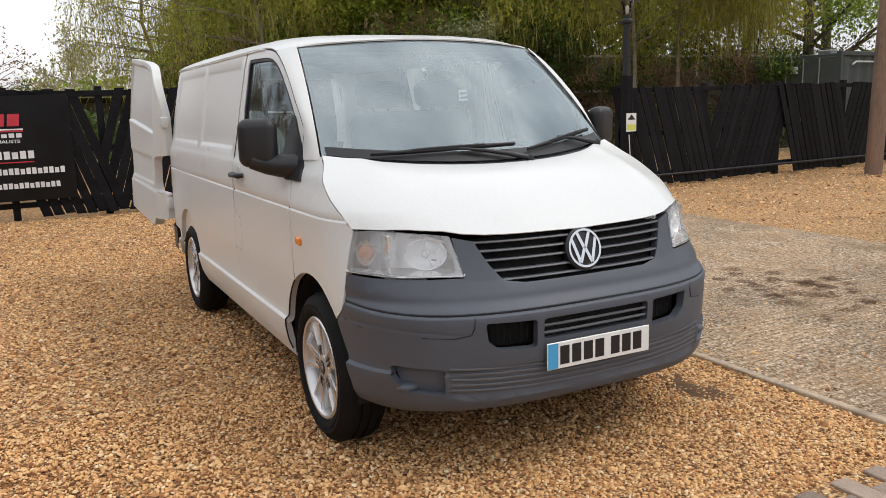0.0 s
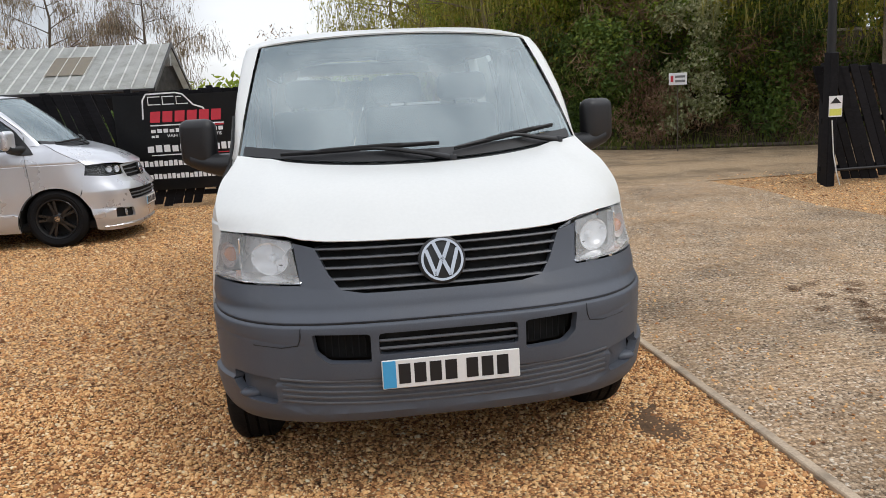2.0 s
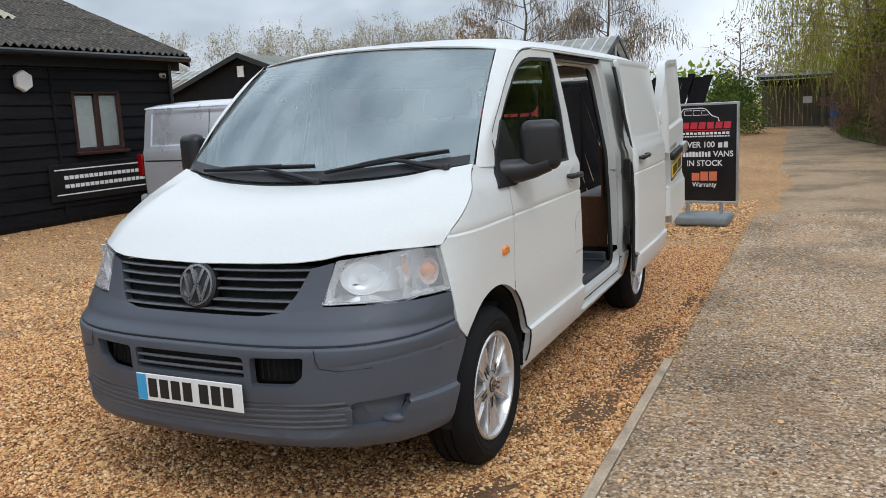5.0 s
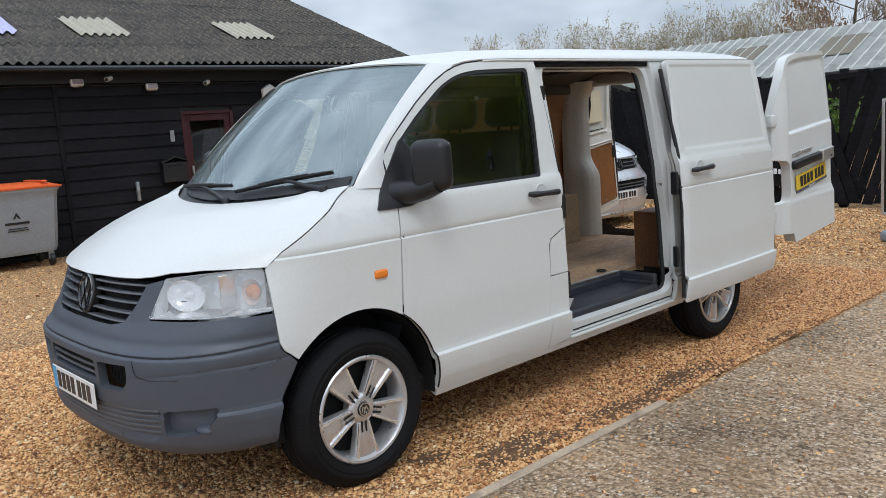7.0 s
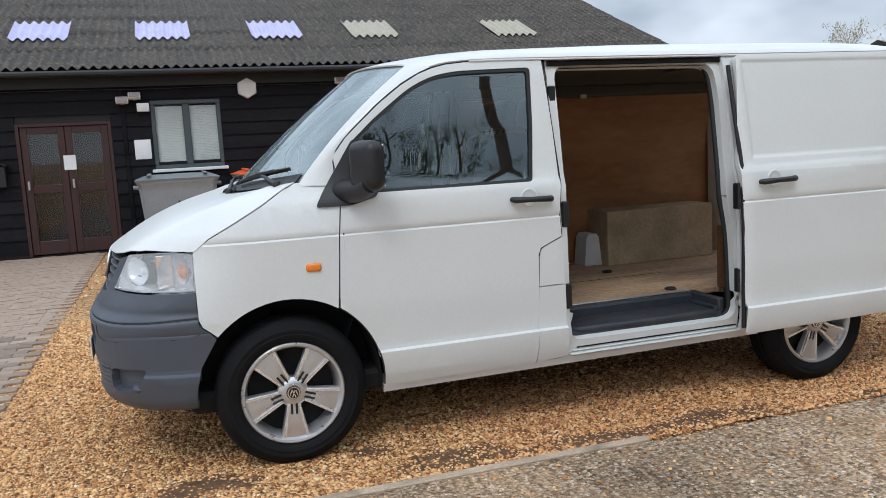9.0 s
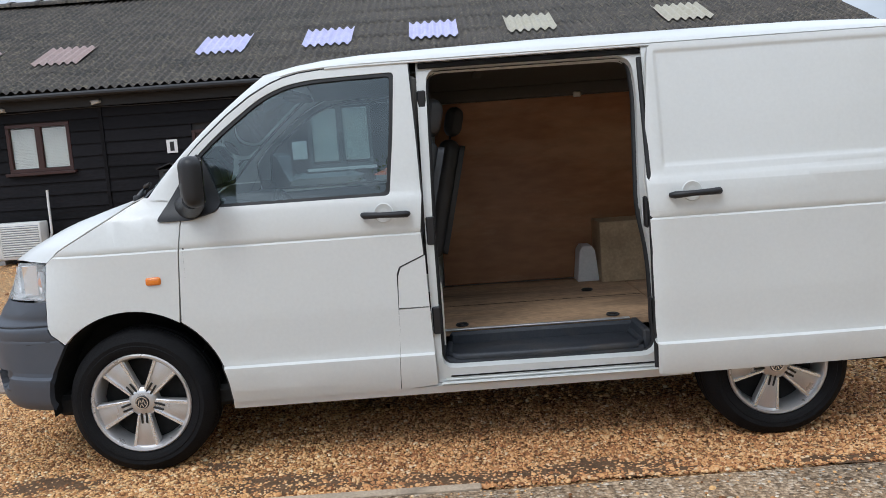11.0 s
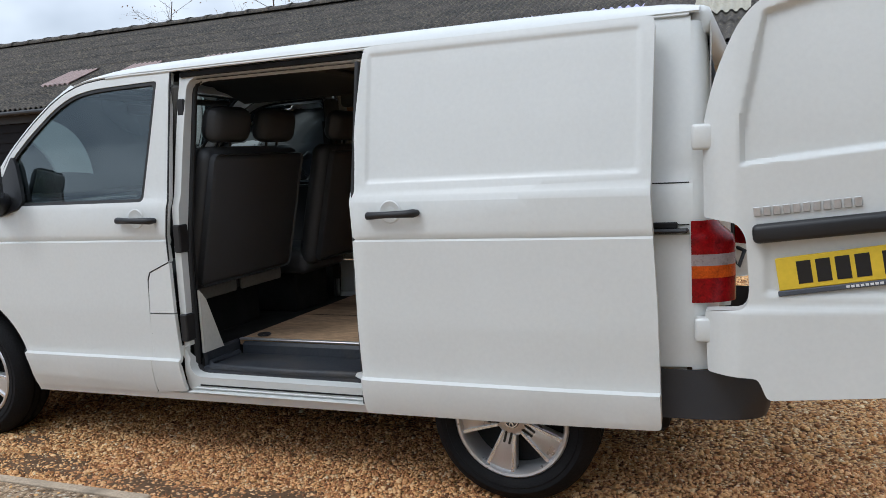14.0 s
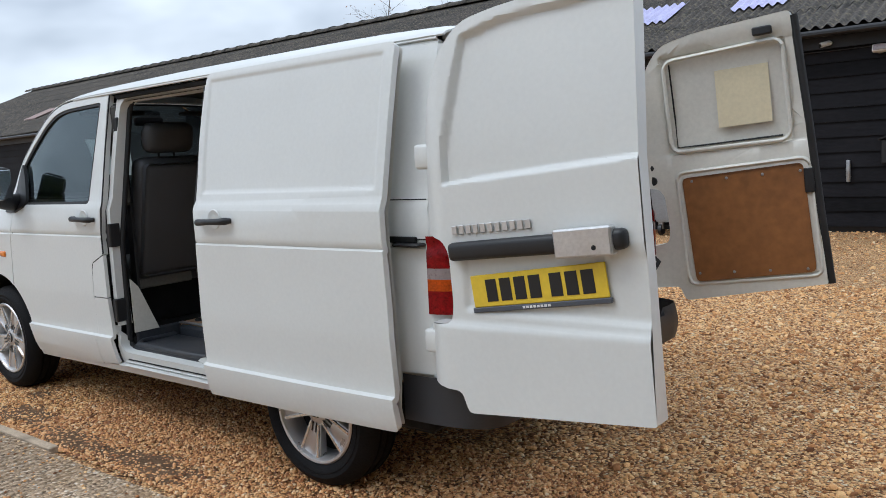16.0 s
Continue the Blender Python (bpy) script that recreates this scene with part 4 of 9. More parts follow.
lamp_post()
pole = done("telegraph_pole", cyl_bm((0, 0, -0.1), (0.12, 0.1, 8.5), 0.15, 0.11, 18), M["pole_wood"], smooth=40, m=pose(-6.05, 11.75, 0))
tagged(pole, "weathered brown wooden telegraph pole in gravel", "pole")


def container():
    e = empty("shipping_container", pose(-11.25, 17.56, 0, 0, 0, 10.4))
    tagged(e, "dark green grey steel container behind the fence", "container")
    bm = bmesh.new()
    n = 40
    ring = []
    for i in range(n + 1):
        y = 6.0 * i / n
        x = 0.03 if (i // 2) % 2 else 0.0
        ring.append((bm.verts.new((x, y, 0.1)), bm.verts.new((x, y, 2.45))))
    for a, b in zip(ring, ring[1:]):
        bm.faces.new((a[0], b[0], b[1], a[1]))
    part("side", bm, M["container"], e)
    part("body", box_bm((-2.4, 0.0, 0.1), (-0.04, 6.0, 2.5), 0.02), M["container"], e)
    for y in (0.0, 5.9):
        part("corner_post", box_bm((-0.06, y, 0), (0.08, y + 0.1, 2.56), 0.01), M["container"], e)
    part("top_rail", box_bm((-0.06, 0.1, 2.44), (0.07, 5.9, 2.56), 0.01), M["container"], e)
    part("vent", box_bm((-0.9, 0.6, 2.5), (-0.5, 1.0, 2.64), 0.03), M["galvanised"], e)
    part("bracket", box_bm((-1.3, -0.1, 2.0), (-1.1, -0.02, 2.2), 0.02), M["white_plastic"], e)
    for x in (-0.5, -0.95, -1.45, -1.9):
        part("lock_rod", cyl_bm((x, -0.04, 0.2), (x, -0.04, 2.4), 0.02), M["galvanised"], e)
    for x in (-2.42, -1.2):
        part("end_door", box_bm((x + 0.05, -0.02, 0.2), (x + 1.15, 0.0, 2.42), 0.01), M["container"], e)
    part("corner_post", box_bm((-2.46, -0.02, 0), (-2.36, 0.1, 2.56), 0.01), M["container"], e)
    part("conduit", tube_bm([(0.09, 0.6, 2.2), (0.09, 0.8, 2.28), (0.09, 4.5, 2.28)], 0.025), M["white_plastic"], e, smooth=40)
    return e


container()


# ---- barn behind the fence ----
def barn():
    e = empty("barn", pose(-42.4, -8.25, 0))
    tagged(e, "black boarded barn with a grey metal roof and brown roof lights", "barn")
    L, hw, ez, az = 40.0, 5.7, 2.7, 5.15
    bm = box_bm((-hw + 0.3, -L, 0), (hw - 0.3, -0.25, ez))
    vs = [bm.verts.new((x, -0.25, z)) for x, z in ((-hw + 0.3, ez), (hw - 0.3, ez), (0, az - 0.15))]
    bm.faces.new(vs)
    part("wall", bm, M["black_wood"], e)
    for s in (-1, 1):
        bm = bmesh.new()
        vs = [bm.verts.new(c) for c in ((0, 0.1, az), (0, -L, az), (s * hw, -L, ez), (s * hw, 0.1, ez))]
        f = bm.faces.new(vs)
        bmesh.ops.solidify(bm, geom=[f], thickness=0.08)
        part("roof", bm, M["roof_metal"], e)
    y = -0.3
    sl = (az - ez) / hw
    while y > -L:
        bm = bmesh.new()
        vs = [bm.verts.new(c) for c in ((0.05, y, az + 0.0), (hw, y, ez + 0.02), (hw, y - 0.09, ez + 0.02), (0.05, y - 0.09, az), (0.05, y - 0.045, az + 0.07), (hw, y - 0.045, ez + 0.09))]
        bm.faces.new((vs[0], vs[1], vs[5], vs[4]))
        bm.faces.new((vs[4], vs[5], vs[2], vs[3]))
        part("roof_seam", bm, M["roof_metal"], e)
        y -= 0.62
    for y in (-3.4, -8.5, -13.6, -18.7, -23.8, -28.9):
        bm = bmesh.new()
        vs = [bm.verts.new((x, yy, az - sl * x + 0.06)) for x, yy in ((1.6, y), (3.9, y), (3.9, y - 1.9), (1.6, y - 1.9))]
        bm.faces.new(vs)
        part("roof_light", bm, M["skylight_brown"], e)
    part("barge_board", prism_bm([(0, az + 0.05), (hw + 0.1, ez + 0.02), (hw + 0.1, ez - 0.2), (0, az - 0.2), (-hw - 0.1, ez - 0.2), (-hw - 0.1, ez + 0.02)], 0.06, m=pose(0, 0.16, 0, 90, 0, 0)), M["black_trim"], e)
    part("gutter", box_bm((hw - 0.05, -L, ez - 0.16), (hw + 0.1, 0.1, ez - 0.02), 0.03), M["black_plastic"], e)
    part("light", box_bm((0.3, -0.2, az - 1.2), (0.7, 0.1, az - 0.6)), M["galvanised"], e)
    return e


barn()


def barn_wing():
    e = empty("barn_wing", pose(-31.0, -24.9, 0, 0, 0, 0))
    tagged(e, "black gabled barn wing with a mossy corrugated roof", "barn")
    hw, ez, az, L = 6.2, 2.6, 4.9, 12.0
    bm = box_bm((-L, -hw + 0.2, 0), (0, hw - 0.2, ez))
    vs = [bm.verts.new((0, y, z)) for y, z in ((-hw + 0.2, ez), (hw - 0.2, ez), (0, az - 0.1))]
    bm.faces.new(vs)
    part("wall", bm, M["black_wood"], e)
    for s in (-1, 1):
        bm = bmesh.new()
        n = 60
        for i in range(n):
            x0, x1 = 0.3 - (L + 0.3) * i / n, 0.3 - (L + 0.3) * (i + 1) / n
            dz = 0.05 if i % 2 else 0.0
            vs = [bm.verts.new(c) for c in ((x0, 0, az + dz), (x1, 0, az + 0.05 - dz), (x1, s * hw, ez + 0.05 - dz), (x0, s * hw, ez + dz))]
            bm.faces.new(vs)
        part("roof", bm, M["roof_grey"], e)
    part("barge_board", prism_bm([(0, az + 0.06), (hw + 0.1, ez + 0.05), (hw + 0.1, ez - 0.2), (0, az - 0.2), (-hw - 0.1, ez - 0.2), (-hw - 0.1, ez + 0.05)], 0.06, m=pose(0.3, 0, 0, 90, 0, 90)), M["black_trim"], e)
    part("vent", box_bm((0.02, -0.25, az - 1.15), (0.08, 0.15, az - 0.6)), M["white_plastic"], e)
    part("lamp", box_bm((0.02, -3.4, 2.0), (0.2, -3.1, 2.5), 0.03), M["white_plastic"], e)
    return e


barn_wing()


# ---- the vans ----
Z_ = [0.20, 0.25, 0.30, 0.36, 0.44, 0.472, 0.481, 0.50, 0.70, 1.00, 1.037, 1.045, 1.053, 1.075, 1.19, 1.215, 1.24, 1.5, 1.75, 1.80, 1.84, 1.9]
W_ = [0.85, 0.872, 0.892, 0.915, 0.930, 0.932, 0.915, 0.913, 0.922, 0.918, 0.9175, 0.9095, 0.915, 0.9165, 0.912, 0.903, 0.891, 0.846, 0.796, 0.782, 0.768, 0.72]


def clamp01(t):
    return 0.0 if t < 0 else 1.0 if t > 1 else t


def ease(t):
    t = clamp01(t)
    return t * t * (3 - 2 * t)


def lerp(a, b, t):
    return a + (b - a) * t


def curve(x, xs, ys):
    return float(np.interp(x, xs, ys))


def nose_x(z):
    return curve(z, [0.2, 0.30, 0.36, 0.44, 0.58, 0.695, 0.715, 0.75, 0.82, 0.90, 1.0, 1.06], [0.80, 0.855, 0.872, 0.880, 0.888, 0.892, 0.882, 0.86, 0.81, 0.782, 0.762, 0.74])


def corner_x(z):
    return curve(z, [0.3, 0.7, 0.85, 1.0], [0.14, 0.14, 0.10, 0.05])


def corner_n(z):
    return curve(z, [0.3, 0.7, 0.85, 1.0], [3.0, 3.0, 2.7, 2.4])


def flank(x, z):
    """Half the body's width at x, z, without the nose."""
    y = curve(z, Z_, W_)
    y -= 0.022 * clamp01((-3.0 - x) / 0.75) ** 2
    if z > 1.04:
        y -= 0.05 * clamp01((x + 1.0) / 0.9) ** 2 * clamp01((z - 1.04) / 0.28)
        y -= 0.035 * ease((x + 0.4) / 0.35) * clamp01((z - 1.04) / 0.24) ** 1.3
    return y


def side(x, z):
    """The flank run on round the front corner."""
    y = flank(x, z)
    x0 = corner_x(z)
    if x > x0:
        t = clamp01((x - x0) / (nose_x(z) - x0))
        y *= (1 - t ** corner_n(z)) ** (1 / corner_n(z))
    return y


def outward(ob, way):
    """Turns the faces of a thin sheet so that they look along way."""
    s = sum((p.normal * p.area for p in ob.data.polygons), Vector())
    if s.dot(Vector(way)) < 0:
        ob.data.flip_normals()
    return ob


def nose(a, z):
    """Round the nose: a is 0 in the middle, 1 where the corner meets the flank."""
    s, t = (1 if a >= 0 else -1), min(abs(a), 1.0)
    n, x0, w = corner_n(z), corner_x(z), flank(corner_x(z), z)
    th = t * math.pi / 2
    x = x0 + (nose_x(z) - x0) * max(math.cos(th), 0) ** (2 / n)
    y = w * math.sin(th) ** (2 / n)
    if abs(a) > 1:
        x -= (abs(a) - 1)
        y = flank(x, z)
    return Vector((x, s * y, z))


def a_of_y(y, z):
    w = flank(corner_x(z), z)
    return 2 / math.pi * math.asin(min(1, (abs(y) / w) ** (corner_n(z) / 2))) * (1 if y >= 0 else -1)


def a_of_x(x, z):
    x0 = corner_x(z)
    if x <= x0:
        return 1 + (x0 - x)
    return 2 / math.pi * math.acos(min(1, ((x - x0) / (nose_x(z) - x0)) ** (corner_n(z) / 2)))


def rounded(pts, r, n=4):
    """Rounds the corners of an outline by radius r."""
    out = []
    m = len(pts)
    for i in range(m):
        p, q, s = Vector(pts[i - 1]), Vector(pts[i]), Vector(pts[(i + 1) % m])
        rr = r[i] if isinstance(r, (list, tuple)) else r
        d1, d2 = p - q, s - q
        k = min(rr, d1.length * 0.45, d2.length * 0.45)
        if k < 1e-4:
            out.append(tuple(q))
            continue
        a, b = q + d1.normalized() * k, q + d2.normalized() * k
        for j in range(n + 1):
            t = j / n
            out.append(tuple((1 - t) ** 2 * a + 2 * t * (1 - t) * q + t * t * b))
    return out


def steps(a, b, d):
    n = max(1, round(abs(b - a) / d))
    return [a + (b - a) * i / n for i in range(1, n)]


def within(c, loop):
    """Whether a point lies inside a closed outline."""
    hit = False
    for i in range(len(loop)):
        (x0, y0), (x1, y1) = loop[i - 1], loop[i]
        if (y0 > c[1]) != (y1 > c[1]) and c[0] < (x1 - x0) * (c[1] - y0) / (y1 - y0) + x0:
            hit = not hit
    return hit


def sheet(name, outline, shape, material, parent, holes=(), us=(), vs=(), rim=0.02, label="", smooth=38, lift=0.0, tri=False):
    """A panel cut to an outline in u, v (with holes) and laid on shape(u, v), with its edges turned in by rim."""
    pts, edges = [], []
    for loop in (outline, *holes):
        k = len(pts)
        pts += [Vector((float(p[0]), float(p[1]))) for p in loop]
        edges += [(k + i, k + (i + 1) % len(loop)) for i in range(len(loop))]
    r = geometry_cdt(pts, edges, [], 0, 1e-6)
    bm = bmesh.new()
    vv = [bm.verts.new((p[0], p[1], 0)) for p in r[0]]
    for f in r[2]:
        c = sum((vv[i].co for i in f), Vector()) / len(f)
        if within(c, outline) and not any(within(c, h) for h in holes):
            bm.faces.new([vv[i] for i in f])
    for v in [v for v in bm.verts if not v.link_faces]:
        bm.verts.remove(v)
    lo = Vector((min(p.x for p in pts), min(p.y for p in pts)))
    hi = Vector((max(p.x for p in pts), max(p.y for p in pts)))
    for k, lines in ((0, us), (1, vs)):
        for c in lines:
            if lo[k] + 1e-4 < c < hi[k] - 1e-4:
                no = (1, 0, 0) if k == 0 else (0, 1, 0)
                co = (c, 0, 0) if k == 0 else (0, c, 0)
                bmesh.ops.bisect_plane(bm, geom=bm.verts[:] + bm.edges[:] + bm.faces[:], dist=1e-5, plane_co=co, plane_no=no)
    e = 1e-3
    normals = {}
    mid = Vector((0, 0, 0))
    for v in bm.verts:
        u, w = v.co.x, v.co.y
        p = Vector(shape(u, w))
        n = (Vector(shape(u + e, w)) - Vector(shape(u - e, w))).cross(Vector(shape(u, w + e)) - Vector(shape(u, w - e)))
        if n.length < 1e-12:
            n = Vector((1, 0, 0))
        n.normalize()
        if n.dot(p - Vector((-1.6, 0, 1.0))) < 0:
            n = -n
        normals[v] = n
        v.co = p + n * lift
    if rim:
        made = {}
        for ed in [q for q in bm.edges if q.is_boundary]:
            a, b = ed.verts
            for q in (a, b):
                if q not in made:
                    made[q] = bm.verts.new(q.co - normals[q] * rim)
            try:
                bm.faces.new((a, b, made[b], made[a]))
            except ValueError:
                pass
    return part(name, bm, material, parent, label, smooth)


def grid(name, nu, nv, shape, material, parent, label="", smooth=40, thick=0.0, us=None, vs=None):
    us = us or [i / nu for i in range(nu + 1)]
    vs = vs or [j / nv for j in range(nv + 1)]
    bm = bmesh.new()
    g = [[bm.verts.new(shape(u, v)) for v in vs] for u in us]
    for i in range(len(us) - 1):
        for j in range(len(vs) - 1):
            bm.faces.new((g[i][j], g[i + 1][j], g[i + 1][j + 1], g[i][j + 1]))
    if thick:
        bmesh.ops.recalc_face_normals(bm, faces=bm.faces[:])
        bmesh.ops.solidify(bm, geom=bm.faces[:], thickness=thick)
    return part(name, bm, material, parent, label, smooth)


def arc(cx, cz, r, a0, a1, n=14):
    return [(cx + r * math.cos(math.radians(lerp(a0, a1, i / n))), cz + r * math.sin(math.radians(lerp(a0, a1, i / n)))) for i in range(n + 1)]


def recess(x, z, x0, x1, z0, z1, depth, soft=0.02):
    """How far a pressed panel lies in at x, z."""
    return depth * ease((x - x0) / soft) * ease((x1 - x) / soft) * ease((z - z0) / soft) * ease((z1 - z) / soft)


HUB_Z, TYRE_R, RIM_R = 0.33, 0.347, 0.232


def spoke_outline(a0):
    """One twin spoke from the hub to the rim, in the wheel's plane."""
    pts = [(0.045, -0.030), (0.10, -0.040), (0.213, -0.066), (0.222, 0.0), (0.213, 0.066), (0.10, 0.040), (0.045, 0.030)]
    c, s = math.cos(a0), math.sin(a0)
    return [(x * c - y * s, x * s + y * c) for x, y in pts]


def wheel(parent, m, metal, turn=0.0, black=False):
    """A road wheel; its axle is local z, the outer side at +z."""
    w = empty("wheel", m)
    w.parent = parent
    r, t = TYRE_R, 0.215
    prof = [(RIM_R, -t / 2 + 0.02), (RIM_R + 0.03, -t / 2), (r - 0.05, -t / 2 - 0.004), (r - 0.015, -t / 2 + 0.02), (r, -t / 2 + 0.05), (r, -0.065), (r - 0.01, -0.062), (r - 0.01, -0.054), (r, -0.051), (r, -0.02), (r - 0.01, -0.017), (r - 0.01, -0.009),
            (r, -0.006), (r, 0.024), (r - 0.01, 0.027), (r - 0.01, 0.035), (r, 0.038), (r, t / 2 - 0.05), (r - 0.015, t / 2 - 0.02), (r - 0.05, t / 2 + 0.004), (r - 0.068, t / 2 + 0.001), (r - 0.071, t / 2 + 0.004), (RIM_R + 0.022, t / 2), (RIM_R + 0.01, t / 2 - 0.012), (RIM_R - 0.002, t / 2 - 0.014)]
    part("tyre", lathe_bm(prof, 56, caps=False), M["tyre"], w, smooth=35)
    rim = part("rim", lathe_bm([(RIM_R + 0.006, 0.098), (RIM_R, 0.104), (RIM_R - 0.01, 0.102), (RIM_R - 0.018, 0.09), (RIM_R - 0.026, 0.04), (RIM_R - 0.04, -0.07), (RIM_R - 0.04, -0.075), (RIM_R + 0.002, -0.08)], 48, caps=False), metal, w, smooth=40)
    for k in range(5):
        a = turn + 2 * math.pi * k / 5
        if black:
            for off in (-0.16, 0.16):
                bm = prism_bm([(0.05, -0.016), (0.215, -0.014), (0.215, 0.014), (0.05, 0.016)], 0.03, m=Matrix.Translation((0, 0, 0.055)) @ Matrix.Rotation(a + off, 4, "Z"))
                part("spoke", bm, metal, rim)
        else:
            bm = prism_bm(spoke_outline(a), 0.034, m=Matrix.Translation((0, 0, 0.045)))
            for v in bm.verts:
                rr = v.co.xy.length
                if v.co.z > 0.06:
                    v.co.z += 0.012 * (rr / 0.22) - 0.006
            top = [f for f in bm.faces if f.normal.z > 0.9]
            bmesh.ops.bevel(bm, geom=[e for f in top for e in f.edges], offset=0.006, segments=2, affect="EDGES", profile=0.5)
            part("spoke", bm, metal, rim, smooth=40)
            for sg in (-1, 1):
                edge = [(0.06, 0.028), (0.10, 0.036), (0.213, 0.061), (0.213, 0.047), (0.10, 0.026), (0.06, 0.019)]
                bm = prism_bm([(x, y * sg) for x, y in (edge if sg < 0 else edge[::-1])], 0.009, m=Matrix.Translation((0, 0, 0.078)) @ Matrix.Rotation(a, 4, "Z"))
                for v in bm.verts:
                    v.co.z += 0.012 * (v.co.xy.length / 0.22) - 0.006
                part("spoke_edge", bm, M["chrome_soft"], rim)
            for off in (-0.011, 0.011):
                bm = box_bm((0.05, off - 0.005, 0.079), (0.105, off + 0.005, 0.083), 0.002, m=Matrix.Rotation(a, 4, "Z"))
                part("slot", bm, M["plate_black"], rim)
    part("hub", lathe_bm([(0.07, 0.03), (0.07, 0.07), (0.058, 0.082), (0.045, 0.086)], 24), metal, rim, smooth=40)
    cap = part("hub_cap", lathe_bm([(0.034, 0.084), (0.032, 0.092), (0.0, 0.094)], 20), M["plate_black"], rim, smooth=40)
    part("emblem", lathe_bm([(0.03, 0.0925), (0.03, 0.096), (0.025, 0.096), (0.025, 0.0925)], 20, close=True), M["chrome"], rim, smooth=40)
    for x0, y0, x1, y1 in ((-0.3, 0.75, 0.0, 0.05), (0.3, 0.75, 0.0, 0.05), (-0.65, 0.4, -0.3, -0.65), (0.65, 0.4, 0.3, -0.65), (-0.3, -0.65, 0.0, 0.1), (0.3, -0.65, 0.0, 0.1)):
        d = Vector((x1 - x0, y1 - y0))
        nn = Vector((-d.y, d.x)).normalized() * 0.09
        o = [((x0 + q.x) * 0.027, (y0 + q.y) * 0.027) for q in (nn, -nn)] + [((x1 + q.x) * 0.027, (y1 + q.y) * 0.027) for q in (-nn, nn)]
        part("emblem_stroke", prism_bm(o, 0.003, m=Matrix.Translation((0, 0, 0.0935))), M["chrome"], rim)
    # near-black disc and an added backing disc paint the shade behind the spokes
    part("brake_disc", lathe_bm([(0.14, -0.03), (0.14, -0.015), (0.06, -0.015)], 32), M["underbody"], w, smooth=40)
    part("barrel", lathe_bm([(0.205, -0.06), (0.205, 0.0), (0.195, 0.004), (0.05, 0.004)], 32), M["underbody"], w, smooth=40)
    return w


def emblem(parent, at, r, tilt, dark=True):
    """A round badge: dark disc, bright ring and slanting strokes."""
    m = Matrix.Translation(at) @ pose(0, 0, 0, 90 - tilt, 0, 90)
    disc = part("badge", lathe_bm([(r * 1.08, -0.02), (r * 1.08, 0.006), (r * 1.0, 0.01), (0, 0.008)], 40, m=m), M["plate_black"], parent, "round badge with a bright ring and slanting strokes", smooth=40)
    part("badge_ring", lathe_bm([(r * 0.98, 0.008), (r * 0.97, 0.017), (r * 0.86, 0.017), (r * 0.85, 0.008)], 40, m=m, close=True), M["chrome"], disc, smooth=50)
    for x0, y0, x1, y1 in ((-0.36, 0.78, -0.04, 0.02), (0.36, 0.78, 0.04, 0.02), (-0.72, 0.48, -0.34, -0.72), (0.72, 0.48, 0.34, -0.72), (-0.34, -0.72, 0.0, 0.06), (0.34, -0.72, 0.0, 0.06)):
        d = Vector((x1 - x0, y1 - y0))
        nn = Vector((-d.y, d.x)).normalized() * 0.085
        o = [(x0 * r + q.x * r, y0 * r + q.y * r) for q in (nn, -nn)] + [(x1 * r + q.x * r, y1 * r + q.y * r) for q in (-nn, nn)]
        part("badge_stroke", prism_bm(o, 0.007, m=m @ Matrix.Translation((0, 0, 0.008))), M["chrome"], disc)
    return disc


def number_plate(parent, m, width, height, yellow=False):
    """A plate whose characters are plain bars. Local x along it, y up, z outwards."""
    p = part("number_plate", box_bm((-width / 2, -height / 2, 0), (width / 2, height / 2, 0.006), 0.003, m=m), M["plate_yellow" if yellow else "plate_white"], parent, "yellow number plate" if yellow else "white number plate")
    if not yellow:
        part("blue_band", box_bm((-width / 2 + 0.004, -height / 2 + 0.004, 0.0062), (-width / 2 + 0.052, height / 2 - 0.004, 0.0072), m=m), M["plate_blue"], p)
    else:
        part("holder", box_bm((-width / 2 - 0.006, -height / 2 - 0.018, -0.004), (width / 2 + 0.006, -height / 2, 0.009), 0.003, m=m), M["bumper_grey"], p)
        for i in range(8):
            part("lettering_bar", box_bm((-0.06 + i * 0.014, -height / 2 - 0.013, 0.0092), (-0.05 + i * 0.014, -height / 2 - 0.005, 0.0098), m=m), M["print_white"], p)
    x = -width / 2 + 0.062
    for i in range(7):
        part("character_bar", box_bm((x, -0.038, 0.0062), (x + 0.044, 0.038, 0.0075), m=m), M["plate_black"], p)
        x += 0.058 + (0.022 if i == 3 else 0)
    return p


